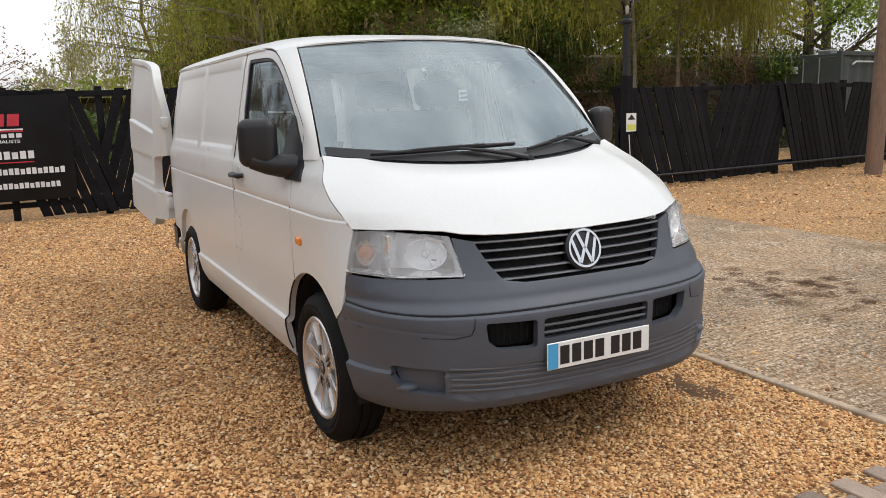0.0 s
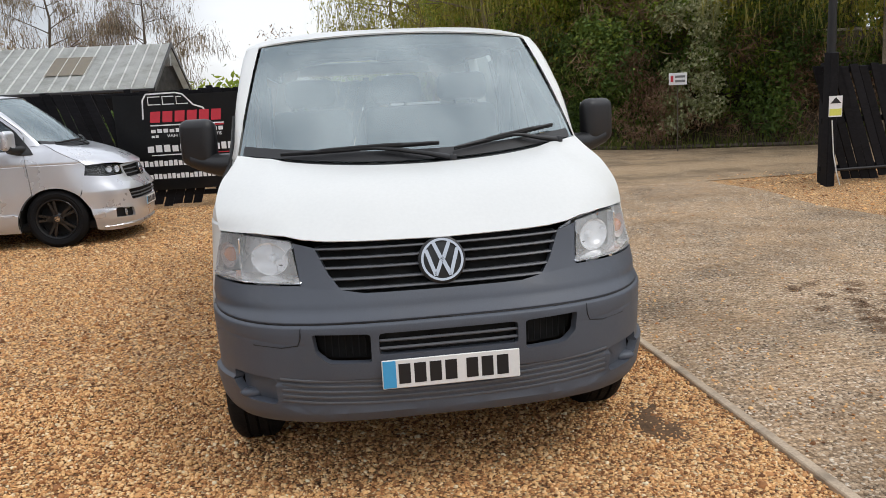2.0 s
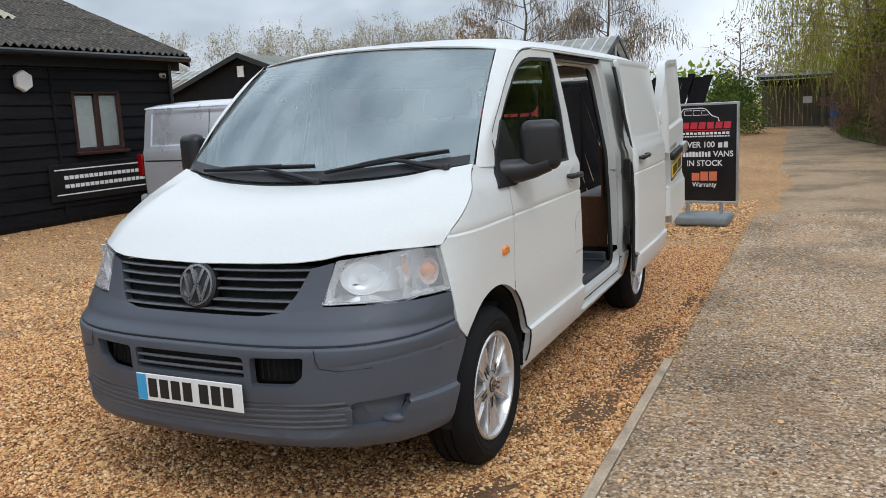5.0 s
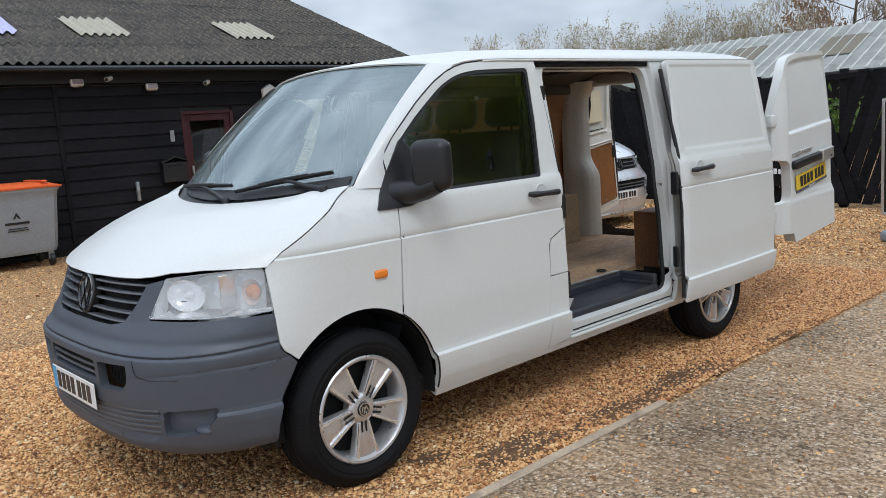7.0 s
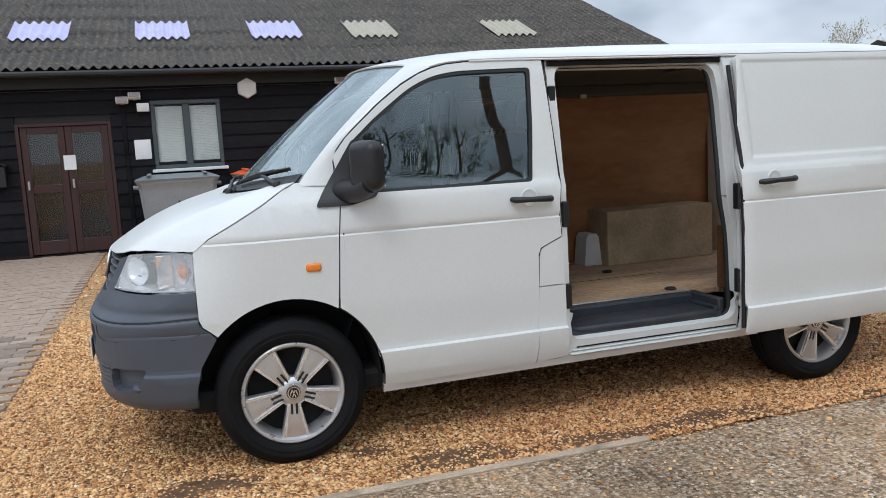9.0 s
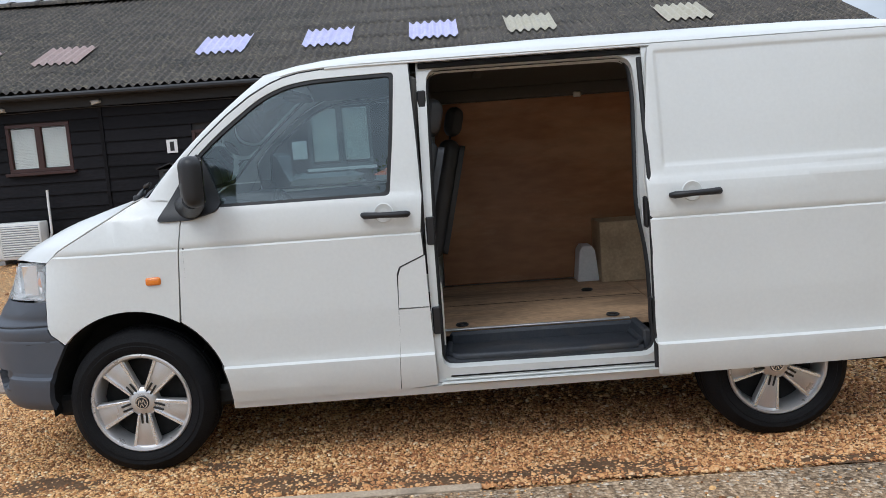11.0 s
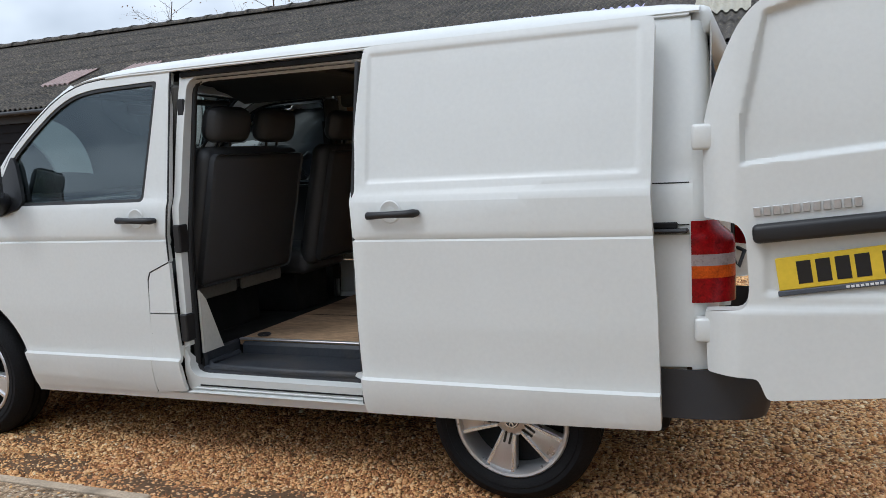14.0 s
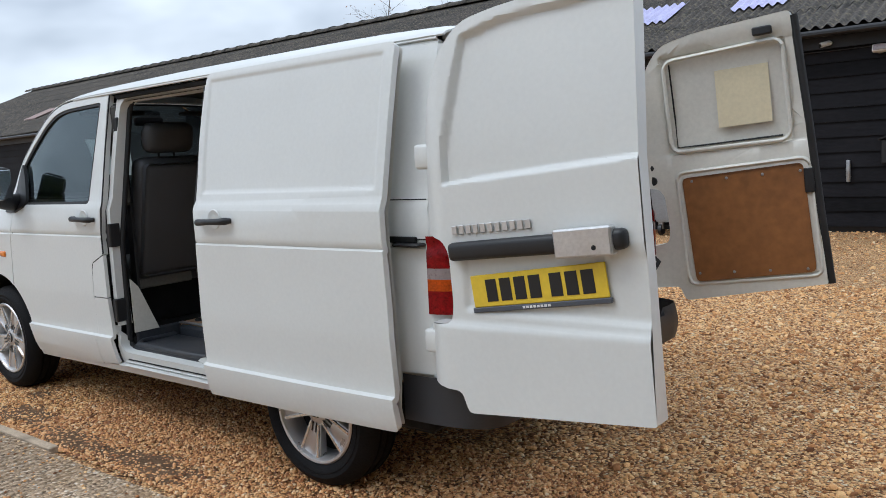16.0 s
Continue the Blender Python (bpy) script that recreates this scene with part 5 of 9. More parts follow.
def seat(parent, y0, y1, split=False, back=0.0):
    s = empty("seat", pose(-back, 0, 0))
    s.parent = parent
    part("cushion", box_bm((-1.28, y0, 0.70), (-0.74, y1, 0.86), 0.05, seg=3), M["vinyl"], s, smooth=50)
    # near-black block stands in for the open, shaded space under the seat
    part("plinth", box_bm((-1.16, y0 + 0.06, 0.46), (-0.80, y1 - 0.06, 0.70), 0.01), M["dark_void"], s)
    tilt = Matrix.Translation((-1.27, 0, 0.8)) @ pose(0, 0, 0, 0, -13, 0)
    n = 2 if split else 1
    part("backrest", box_bm((-0.07, y0, -0.04), (0.06, y1, 0.685), 0.06, seg=3, m=tilt), M["vinyl"], s, "grey vinyl backrest", smooth=50)
    part("back_shell", box_bm((-0.095, y0 + 0.02, 0.0), (-0.065, y1 - 0.02, 0.66), 0.03, seg=2, m=tilt), M["vinyl"], s, smooth=50)
    for k in range(n):
        yc = lerp(y0, y1, (k + 0.5) / n)
        h = part("headrest", box_bm((-0.06, yc - 0.16, 0.705), (0.05, yc + 0.16, 0.885), 0.055, seg=3, m=tilt), M["vinyl"], s, smooth=50)
        for d in (-0.05, 0.05):
            part("headrest_post", cyl_bm(tilt @ Vector((0, yc + d, 0.66)), tilt @ Vector((0, yc + d, 0.76)), 0.007, seg=8), M["black_plastic"], h)
    return s


def wiper(parent, pts, arm):
    """A slim blade with its spine, and the cranked arm that carries it."""
    w = part("wiper", tube_bm(pts, [0.005] + [0.0095] * (len(pts) - 2) + [0.006], 6), M["black_plastic"], parent, smooth=60)
    part("wiper_rubber", tube_bm([Vector(p) + Vector((-0.003, 0, -0.007)) for p in pts], 0.006, 6), M["seal"], w)
    part("wiper_spine", tube_bm([pts[1].lerp(pts[2], 0.1) + Vector((0.004, 0, 0.006)), pts[2] + Vector((0.005, 0, 0.008)), pts[3] + Vector((0.004, 0, 0.006))], 0.006, 6), M["black_plastic"], w, smooth=60)
    part("wiper_arm", tube_bm(arm, [0.015, 0.011, 0.009, 0.006][:len(arm)], 8), M["black_plastic"], w, smooth=60)
    part("wiper_pivot", lathe_bm([(0.018, -0.01), (0.018, 0.012), (0.012, 0.018), (0.0, 0.019)], 14, m=Matrix.Translation(arm[0])), M["black_plastic"], w, smooth=50)
    return w


def screen(q, s):
    """The windscreen: q from side to side, s from base to top."""
    q = float(q)
    b = Vector((0.135 - 0.245 * q * q, 0.795 * q, 1.232 + 0.055 * q * q))
    t = Vector((-0.575 - 0.115 * q * q, 0.69 * q, 1.842 - 0.032 * q * q))
    p = b.lerp(t, s)
    k = 0.022 * 4 * s * (1 - s)
    return p + Vector((0.65, 0, 0.76)) * k


def roof_mid(x):
    return curve(-x, [0.55, 0.68, 0.85, 1.15, 2.0, 3.2, 3.6, 3.72, 3.8], [1.843, 1.864, 1.886, 1.908, 1.928, 1.926, 1.91, 1.89, 1.86])


def build_van(name, m, paint, label, open_doors, modern=False, lowered=0.0):
    """A short panel van. x points ahead from the front axle, y to its left side."""
    van = empty(name, m)
    tagged(van, label, "van")
    trim = paint if modern else M["bumper_grey"]
    mirror_y = lambda f: (lambda u, v: (f(u, v)[0], -f(u, v)[1], f(u, v)[2]))
    left = lambda x, z: (x, side(x, z), z)
    right = mirror_y(left)
    gx, gz = steps(-4, 0.6, 0.05), [z for z in Z_ if 0.25 < z < 1.86] + steps(0.5, 1.0, 0.06) + steps(1.24, 1.8, 0.05)
    hl_b, hl_t = (0.86, 0.985) if modern else (0.845, 1.02)
    # ---- wings, doors, flanks ----
    for s, shape in ((1, left), (-1, right)):
        wing = ([(0.375, 1.012), (0.36, 0.89), (0.325, 0.75)] + arc(0, 0.345, 0.428, 47, 122.5) if modern else [(0.384, 1.012), (0.387, 0.84), (0.386, 0.72), (0.372, 0.687), (0.342, 0.663)] + arc(0, 0.345, 0.428, 43, 122.5)) + [(-0.246, 0.9), (-0.256, 1.04), (-0.275, 1.185), (-0.275, 1.287), (-0.088, 1.286), (-0.021, 1.252), (0.061, 1.2015), (0.204, 1.1235), (0.311, 1.0675)]
        sheet("front_wing", wing, shape, paint, van, us=steps(-0.3, 0.4, 0.03), vs=gz, rim=0.03)
        door = [(-0.436, 0.30)] + arc(0, 0.345, 0.434, 178, 123.5, 10) + [(-0.252, 0.9), (-0.262, 1.04), (-0.281, 1.19), (-0.272, 1.30), (-0.272, 1.40), (-0.335, 1.48), (-0.405, 1.543), (-0.51, 1.633), (-0.625, 1.715), (-0.715, 1.764), (-0.785, 1.790), (-0.855, 1.806), (-0.96, 1.816), (-1.1, 1.822), (-1.365, 1.822), (-1.378, 1.5), (-1.388, 1.21), (-1.372, 1.05), (-1.378, 0.942), (-1.262, 0.893), (-1.248, 0.86), (-1.242, 0.60), (-1.225, 0.305)]
        hole = rounded([(-0.335, 1.222), (-0.362, 1.463), (-0.475, 1.565), (-0.645, 1.69), (-0.725, 1.732), (-0.80, 1.758), (-0.90, 1.774), (-1.05, 1.779), (-1.297, 1.784), (-1.275, 1.5), (-1.243, 1.222)], [0.02, 0.02, 0.1, 0.1, 0.05, 0.05, 0.05, 0.05, 0.022, 0.02, 0.022], 3)
        d = sheet("front_door", door, shape, paint, van, [hole], gx, gz, 0.035, "front door")
        ring_ = [(-0.352, 1.238), (-0.376, 1.456), (-0.484, 1.551), (-0.652, 1.675), (-0.73, 1.717), (-0.804, 1.742), (-0.903, 1.758), (-1.05, 1.763), (-1.277, 1.767), (-1.257, 1.5), (-1.227, 1.238)]
        inner = rounded(ring_, [0.02, 0.02, 0.1, 0.1, 0.05, 0.05, 0.05, 0.05, 0.02, 0.02, 0.02], 3)
        part("shut_line", tube_bm([Vector(shape(x, z)) - Vector((0, s * 0.004, 0)) for x, z in rounded([(min(x, -0.279) - 0.0 if z < 1.31 else x + 0.003, z) if x > -0.5 and z > 0.85 else (x + (0.003 if x > -1.0 else -0.0025), z + (0.003 if z > 1.6 and x < -0.4 else 0)) for x, z in door], 0.01, 1)[1:]], 0.0042, 5), M["seal"], van)
        sheet("window_seal", hole, shape, M["seal"], d, [inner], gx, gz, 0.012, lift=-0.004)
        g = sheet("window", inner, shape, M["door_glass"], d, us=gx, vs=gz, rim=0, lift=-0.014)
        outward(g, (0, s, 0.2)).visible_shadow = False
        # handle with its dished recess
        hy = side(-1.22, 1.135)
        bm = tube_bm([(-1.115, s * (hy + 0.004), 1.142), (-1.125, s * (hy + 0.03), 1.14), (-1.2, s * (hy + 0.036), 1.138), (-1.29, s * (hy + 0.036), 1.136), (-1.315, s * (hy + 0.028), 1.135), (-1.322, s * (hy + 0.002), 1.135)], [0.012, 0.016, 0.013, 0.015, 0.016, 0.012], 10)
        part("door_handle", bm, M["black_plastic"], d, "black door handle", smooth=60)
        bm = lathe_bm([(0.046, 0.0), (0.042, 0.004), (0.03, 0.001), (0.0, -0.003)], 24, m=Matrix.Translation((-1.21, s * (hy + 0.001), 1.145)) @ pose(0, 0, 0, -90 * s, 0, 0))
        part("handle_dish", bm, paint, d, smooth=50)
        # side repeater
        iy = side(-0.13, 0.907)
        bm = box_bm((-0.165, s * iy - 0.012, 0.887), (-0.095, s * iy + 0.012, 0.925), 0.011, seg=3)
        if not modern:
            part("side_repeater", bm, M["amber"], van, "amber side repeater", smooth=60)
        else:
            bm.free()
        # mirror on its black sail
        sail = rounded([(-0.165, 1.172), (-0.27, 1.33), (-0.365, 1.475), (-0.40, 1.43), (-0.47, 1.245), (-0.45, 1.205), (-0.33, 1.172)], 0.015, 2)
        mir = sheet("door_mirror", sail, shape, M["black_plastic"], van, us=gx, vs=gz, rim=0.02, lift=0.012, label="black door mirror")
        my = side(-0.3, 1.25)
        arm = [(-0.30, s * (my - 0.02), 1.235), (-0.34, s * (my + 0.06), 1.238), (-0.37, s * (my + 0.12), 1.25), (-0.385, s * (my + 0.19), 1.27)]
        part("mirror_arm", tube_bm(arm, [0.06, 0.055, 0.05, 0.04], 12), M["black_plastic"], mir, smooth=60)
        head = box_bm((-0.345, -0.092, -0.112), (-0.25, 0.092, 0.115), 0.046, seg=5)
        for v in head.verts:
            if v.co.x < -0.325:
                v.co.x = -0.335 + (v.co.x + 0.335) * 0.2
        bmesh.ops.transform(head, matrix=Matrix.Translation((-0.385, s * (my + 0.152), 1.348)) @ pose(0, 0, 0, 0, 0, s * 24) @ Matrix.Translation((0.3, 0, 0)), verts=head.verts[:])
        part("mirror_head", head, paint if modern else M["black_plastic"], mir, smooth=60)
        gl = box_bm((-0.342, -0.075, -0.09), (-0.336, 0.075, 0.095), 0.003)
        bmesh.ops.transform(gl, matrix=Matrix.Translation((-0.385, s * (my + 0.152), 1.348)) @ pose(0, 0, 0, 0, 0, s * 24) @ Matrix.Translation((0.3, 0, 0)), verts=gl.verts[:])
        part("mirror_glass", gl, M["chrome"], mir)
        # pillar between the door and the loading bay
        sheet("fuel_flap", [(-1.247, 0.70), (-1.254, 0.85), (-1.268, 0.888), (-1.383, 0.937), (-1.389, 0.70)], shape, paint, van, us=gx, vs=gz, rim=0.02)
        sheet("side_pillar", [(-1.229, 0.305), (-1.246, 0.694), (-1.39, 0.694), (-1.402, 0.32)], shape, paint, van, us=gx, vs=gz, rim=0.02)
        sheet("sill", [(-0.43, 0.262), (-0.43, 0.297), (-2.6, 0.315), (-2.6, 0.275)], shape, paint, van, us=gx, vs=gz, rim=0.1, lift=-0.006)
    # right flank in one pressing, left rear quarter behind the sliding door
    def pressed(sgn, two):
        def f(x, z):
            y = side(x, z)
            y -= recess(x, z, -3.58, -1.47 if modern else -2.52, 1.265, 1.775, 0.014, 0.03)
            if two and not modern:
                y -= recess(x, z, -2.44, -1.47, 1.265, 1.775, 0.014, 0.03)
            return (x, sgn * y, z)
        return f
    fx = steps(-3.75, -1.3, 0.04) + [-3.58, -3.565, -3.55, -2.55, -2.535, -2.52, -2.44, -2.425, -2.41, -1.5, -1.485, -1.47]
    fz = gz + [1.265, 1.28, 1.295, 1.72, 1.735, 1.75]
    rear_arch = arc(-3.0, 0.34, 0.42, -3, 183, 18)
    flank_r = [(-1.393, 1.826), (-1.394, 0.945), (-1.396, 0.6), (-1.408, 0.315), (-2.57, 0.315)] + rear_arch[1:-1] + [(-3.44, 0.34), (-3.46, 0.545), (-3.705, 0.55), (-3.715, 1.0), (-3.705, 1.826)]
    sheet("side_panel", flank_r, pressed(-1, True), paint, van, us=fx, vs=fz, rim=0.03, label="pressed steel side panel without windows")
    if open_doors:
        quarter = [(-2.445, 1.82), (-2.45, 1.1), (-2.46, 0.5), (-2.475, 0.315), (-2.57, 0.315)] + rear_arch[1:-1] + [(-3.44, 0.34), (-3.46, 0.545), (-3.705, 0.55), (-3.715, 1.0), (-3.705, 1.82)]
        sheet("rear_quarter", quarter, left, paint, van, us=fx, vs=gz, rim=0.03, lift=-0.004)
        part("door_rail", box_bm((-3.66, 0.862, 1.058), (-2.46, 0.912, 1.082), 0.004), M["dark_void"], van)
        for zc in (1.222, 1.072):
            part("panel_seam", tube_bm([(x, side(x, zc) - 0.003, zc) for x in (-3.7, -3.62, -3.5)], 0.0025, 5), M["seal"], van)
        part("door_guide", box_bm((-3.70, 0.86, 1.045), (-3.56, 0.94, 1.06), 0.008), M["black_plastic"], van)
    else:
        sheet("side_panel", flank_r, pressed(1, True), paint, van, us=fx, vs=fz, rim=0.03)
    # ---- roof ----
    ss = [-1, -0.985, -0.965, -0.94, -0.9, -0.84, -0.75, -0.6, -0.4, -0.2, 0, 0.2, 0.4, 0.6, 0.75, 0.84, 0.9, 0.94, 0.965, 0.985, 1]
    ts = [0, 0.008, 0.016, 0.024, 0.031, 0.045, 0.06, 0.1, 0.16, 0.25, 0.35, 0.45, 0.55, 0.65, 0.75, 0.85, 0.92, 0.96, 0.985, 1]
    def roof_at(t, s):
        x = lerp(-0.572 - 0.115 * s * s, -3.735, t)
        line = curve(-x, [0.69, 0.785, 0.855, 0.96, 1.1, 1.3, 1.5], [1.752, 1.797, 1.812, 1.822, 1.828, 1.828, 1.828])
        ye = lerp(0.69, lerp(side(x, line) - 0.002, 0.776, ease((t - 0.12) / 0.15)), clamp01(t / 0.031)) - 0.02 * clamp01((-3.0 - x) / 0.75) ** 2
        ze = lerp(1.808, line, clamp01(t / 0.031))
        k = (1 - abs(s) ** 3.2) ** (0.62 + 0.35 * (1 - ease(t / 0.14))) if abs(s) < 1 else 0
        rib = 0.006 * ease((t - 0.2) / 0.05) * ease((0.95 - t) / 0.05) * (math.cos(s * 26) > 0.3)
        p = Vector((x, ye * s, ze + (roof_mid(x) - ze) * k + rib * (abs(s) < 0.75)))
        w = 1 - ease(t / 0.03)
        return p.lerp(screen(s, 1.0) + Vector((0.002, 0.002 * s, 0.003)), w)
    grid("roof", 0, 0, roof_at, paint, van, us=ts, vs=ss, thick=-0.008)
    # cantrail under the roof edge
    for s in (1, -1):
        part("roof_gutter", tube_bm([(x, s * (side(x, 1.82) + 0.002), 1.824 - (0.004 if x > -1.0 else 0)) for x in (-0.98, -1.1, -1.4, -2.4, -3.2, -3.7)], 0.006, 6), paint, van)
        # screen pillars
        edge = [(-0.270, 1.262), (-0.266, 1.402), (-0.331, 1.485), (-0.401, 1.549), (-0.506, 1.640), (-0.621, 1.722), (-0.711, 1.771), (-0.781, 1.797)]
        cum = [0.0]
        for p, q in zip(edge, edge[1:]):
            cum.append(cum[-1] + math.dist(p, q))
        def pillar(u, v, s=s):
            d = u * cum[-1]
            ex, ez = curve(d, cum, [p[0] for p in edge]), curve(d, cum, [p[1] for p in edge])
            b = Vector((ex, side(ex, ez), ez))
            a = screen(1.0, u) + Vector((0.012, 0.012, 0.004 - 0.02 * (1 - u) ** 4))
            p = a.lerp(b, v) + Vector((0.25, 0.6, 0.3)).normalized() * 0.010 * 4 * v * (1 - v)
            return (p.x, s * p.y, p.z)
        grid("screen_pillar", 14, 8, pillar, paint, van)
    # windscreen
    g = grid("windscreen", 16, 12, lambda u, v: screen(u * 2 - 1, v), M["screen_glass"], van, "laminated windscreen")
    outward(g, (0.6, 0, 0.7)).visible_shadow = False
    bm = bmesh.new()
    for lo_q, hi_q, lo_s, hi_s in ((-1, 1, 0.0, 0.04), (-1, 1, 0.985, 1.0), (-1, -0.978, 0.04, 0.985), (0.978, 1, 0.04, 0.985)):
        n_, k_ = (20, 2) if hi_q - lo_q > 1 else (2, 12)
        gg = [[bm.verts.new(screen(lerp(lo_q, hi_q, i / n_), lerp(lo_s, hi_s, j / k_)) + Vector((-0.003, 0, -0.004))) for j in range(k_ + 1)] for i in range(n_ + 1)]
        for i in range(n_):
            for j in range(k_):
                bm.faces.new((gg[i][j], gg[i + 1][j], gg[i + 1][j + 1], gg[i][j + 1]))
    part("screen_band", bm, M["seal"], van)
    grid("scuttle", 16, 3, lambda u, v: screen(u * 2 - 1, 0.0).lerp(Vector((0.2 - 0.24 * (u * 2 - 1) ** 2, (u * 2 - 1) * 0.82, 1.212 + 0.06 * (u * 2 - 1) ** 2)), v) + Vector((0, 0, -0.004)), M["black_plastic"], van)
    grid("scuttle_cover", 20, 3, lambda u, v: screen(u * 1.96 - 0.98, v * 0.07) + Vector((0.004, 0, 0.006 - 0.003 * v)), M["black_plastic"], van)
    off = Vector((0.018, 0, 0.024))
    S = lambda q, t: screen(q, t) + off
    wiper(van, [S(-0.76, 0.008), S(-0.56, 0.035), S(-0.32, 0.06), S(-0.08, 0.075), S(0.14, 0.078)], [S(0.2, -0.03), S(0.06, 0.012), S(-0.1, 0.045), S(-0.3, 0.066)])
    wiper(van, [S(0.22, 0.035), S(0.4, 0.056), S(0.58, 0.073), S(0.74, 0.085), S(0.88, 0.09)], [S(0.88, -0.03), S(0.76, 0.015), S(0.66, 0.055), S(0.52, 0.085)])
    # ---- bonnet ----
    BX, BZ = [-0.088, -0.02, 0.062, 0.205, 0.312, 0.377], [1.288, 1.255, 1.204, 1.126, 1.07, 1.016]
    BT = [0, 0.155, 0.345, 0.665, 0.87, 1.0]
    def bonnet_at(q, t):
        a = abs(q)
        rear = Vector((0.185 - 0.245 * q * q, 0.842 * q, 1.222 + 0.062 * q * q))
        fx_ = curve(a, [0, 0.3, 0.52, 0.6, 0.7, 0.8, 0.9, 1.0], [0.772, 0.755, 0.72, 0.69, 0.64, 0.575, 0.49, 0.375])
        fz_ = curve(a, [0, 0.45, 0.55, 0.65, 0.8, 1.0], [0.988, 0.992, 0.997, 1.006, 1.02, 1.014])
        front = Vector((fx_, 0.868 * q, fz_))
        p = rear.lerp(front, t)
        hump = math.sin(math.pi * min(1, t)) * (0.04 - 0.006 * q * q)
        crease = 0.006 * math.exp(-((a - 0.80 + 0.12 * t) / 0.05) ** 2)
        p.z += hump + crease
        p.x += hump * 0.35
        ex, ez = curve(t, BT, BX), curve(t, BT, BZ)
        if a > 0.3:
            e0 = Vector((0.185 - 0.245, 0.842, 1.284)).lerp(Vector((0.375, 0.868, 1.014)), t)
            h1 = math.sin(math.pi * min(1, t)) * 0.034
            e0 += Vector((h1 * 0.35, 0, h1 + 0.006 * math.exp(-((0.2 + 0.12 * t) / 0.05) ** 2)))
            want = Vector((ex, side(ex, ez) - 0.002, ez))
            k = ease((a - 0.3) / 0.7) ** 2
            dv = (want - e0) * k
            p += Vector((dv.x, dv.y * (1 if q > 0 else -1), dv.z))
        return p
    qs = [-1, -0.96, -0.92, -0.88, -0.84, -0.8, -0.76, -0.72, -0.68, -0.6, -0.5, -0.4, -0.3, -0.2, -0.1, 0]
    qs += [-q for q in qs[-2::-1]]
    grid("bonnet", 0, 0, bonnet_at, paint, van, "bonnet", us=qs, vs=[i / 16 for i in range(17)], thick=-0.004)
    # ---- nose ----
    def pt(y=None, x=None, z=0.5):
        s = -1 if (y or 0) < 0 or (x is not None and x < 0) else 1
        return (a_of_y(y, z), z) if x is None else (s * a_of_x(abs(x), z), z)
    au = [0, 0.02, 0.05, 0.09, 0.13, 0.18, 0.23, 0.28, 0.34, 0.4, 0.46, 0.52, 0.58, 0.64, 0.7, 0.75, 0.8, 0.84, 0.88, 0.91, 0.935, 0.955, 0.97, 0.982, 0.992, 1.0]
    au = sorted({s * q for q in au for s in (1, -1)})
    both = lambda pts: [(-a, z) for a, z in reversed(pts)] + pts
    nz = [0.3, 0.33, 0.36, 0.4, 0.44, 0.5, 0.58, 0.64, 0.695, 0.703, 0.715, 0.73, 0.75, 0.78, 0.82, 0.86, 0.9, 0.95]
    if not modern:
        top = [pt(y=0.475, z=0.972), pt(y=0.552, z=0.99), pt(y=0.535, z=0.838), pt(y=0.75, z=0.836), pt(x=0.391, z=0.838), pt(x=0.390, z=0.72), pt(x=0.376, z=0.682), pt(x=0.345, z=0.657), pt(x=0.32, z=0.628)]
        arch_ = [pt(x=0.345, z=0.585), pt(x=0.395, z=0.50), pt(x=0.42, z=0.40), pt(x=0.425, z=0.315)]
        under = [pt(y=0.78, z=0.312), pt(y=0.4, z=0.322), pt(y=0.05, z=0.325)]
        half = [pt(y=0.0001, z=0.805), pt(y=0.3, z=0.806), pt(y=0.385, z=0.82), pt(y=0.43, z=0.88)] + top + arch_ + under
        outline = both(half)
        slot_c = rounded([pt(y=-0.262, z=0.583), pt(y=0.262, z=0.583), pt(y=0.262, z=0.668), pt(y=-0.262, z=0.668)], 0.012, 2)
        slot_s = lambda s: rounded([(s * p[0], p[1]) for p in (pt(y=0.292, z=0.556), pt(y=0.45, z=0.562), pt(y=0.495, z=0.6), pt(y=0.505, z=0.674), pt(y=0.292, z=0.668))], 0.012, 3)
        fog = lambda s: rounded([(s * p[0], p[1]) for p in (pt(y=0.645, z=0.392), pt(y=0.78, z=0.405), pt(y=0.825, z=0.508), pt(y=0.645, z=0.498))], 0.035, 3)
        def skin(a, z):
            p = nose(a, z)
            ya = abs(p.y)
            d = 0.0
            if ya < 0.655:
                d -= 0.01 * ease((z - 0.375) / 0.012) * ease((0.497 - z) / 0.012) * ease((0.652 - ya) / 0.02)
            d -= 0.009 * math.exp(-((z - (0.708 + 0.022 * clamp01((abs(a) - 0.4) / 0.55) ** 1.5)) / 0.005) ** 2)
            d -= 0.012 * ease((z - 0.708) / 0.05) * ease((0.79 - z) / 0.05)
            if ya > 0.52:
                d -= 0.003 * math.exp(-((z - (0.628 + 0.03 * ease((ya - 0.5) / 0.4))) / 0.004) ** 2)
            d -= 0.02 * ease((0.345 - z) / 0.05)
            n_ = Vector((p.x - 0.1, p.y * 0.7, 0)).normalized()
            return p + n_ * d
        def crease_z(a):
            return 0.708 + 0.022 * clamp01((abs(a) - 0.4) / 0.55) ** 1.5
        bz = nz + steps(0.385, 0.5, 0.0055) + steps(0.62, 0.67, 0.006) + steps(0.695, 0.77, 0.003)
        bump_ = sheet("front_bumper", outline, skin, trim, van, [slot_c, slot_s(1), slot_s(-1), fog(1), fog(-1)], au, bz, 0.035, "dark grey textured plastic front bumper", smooth=32)
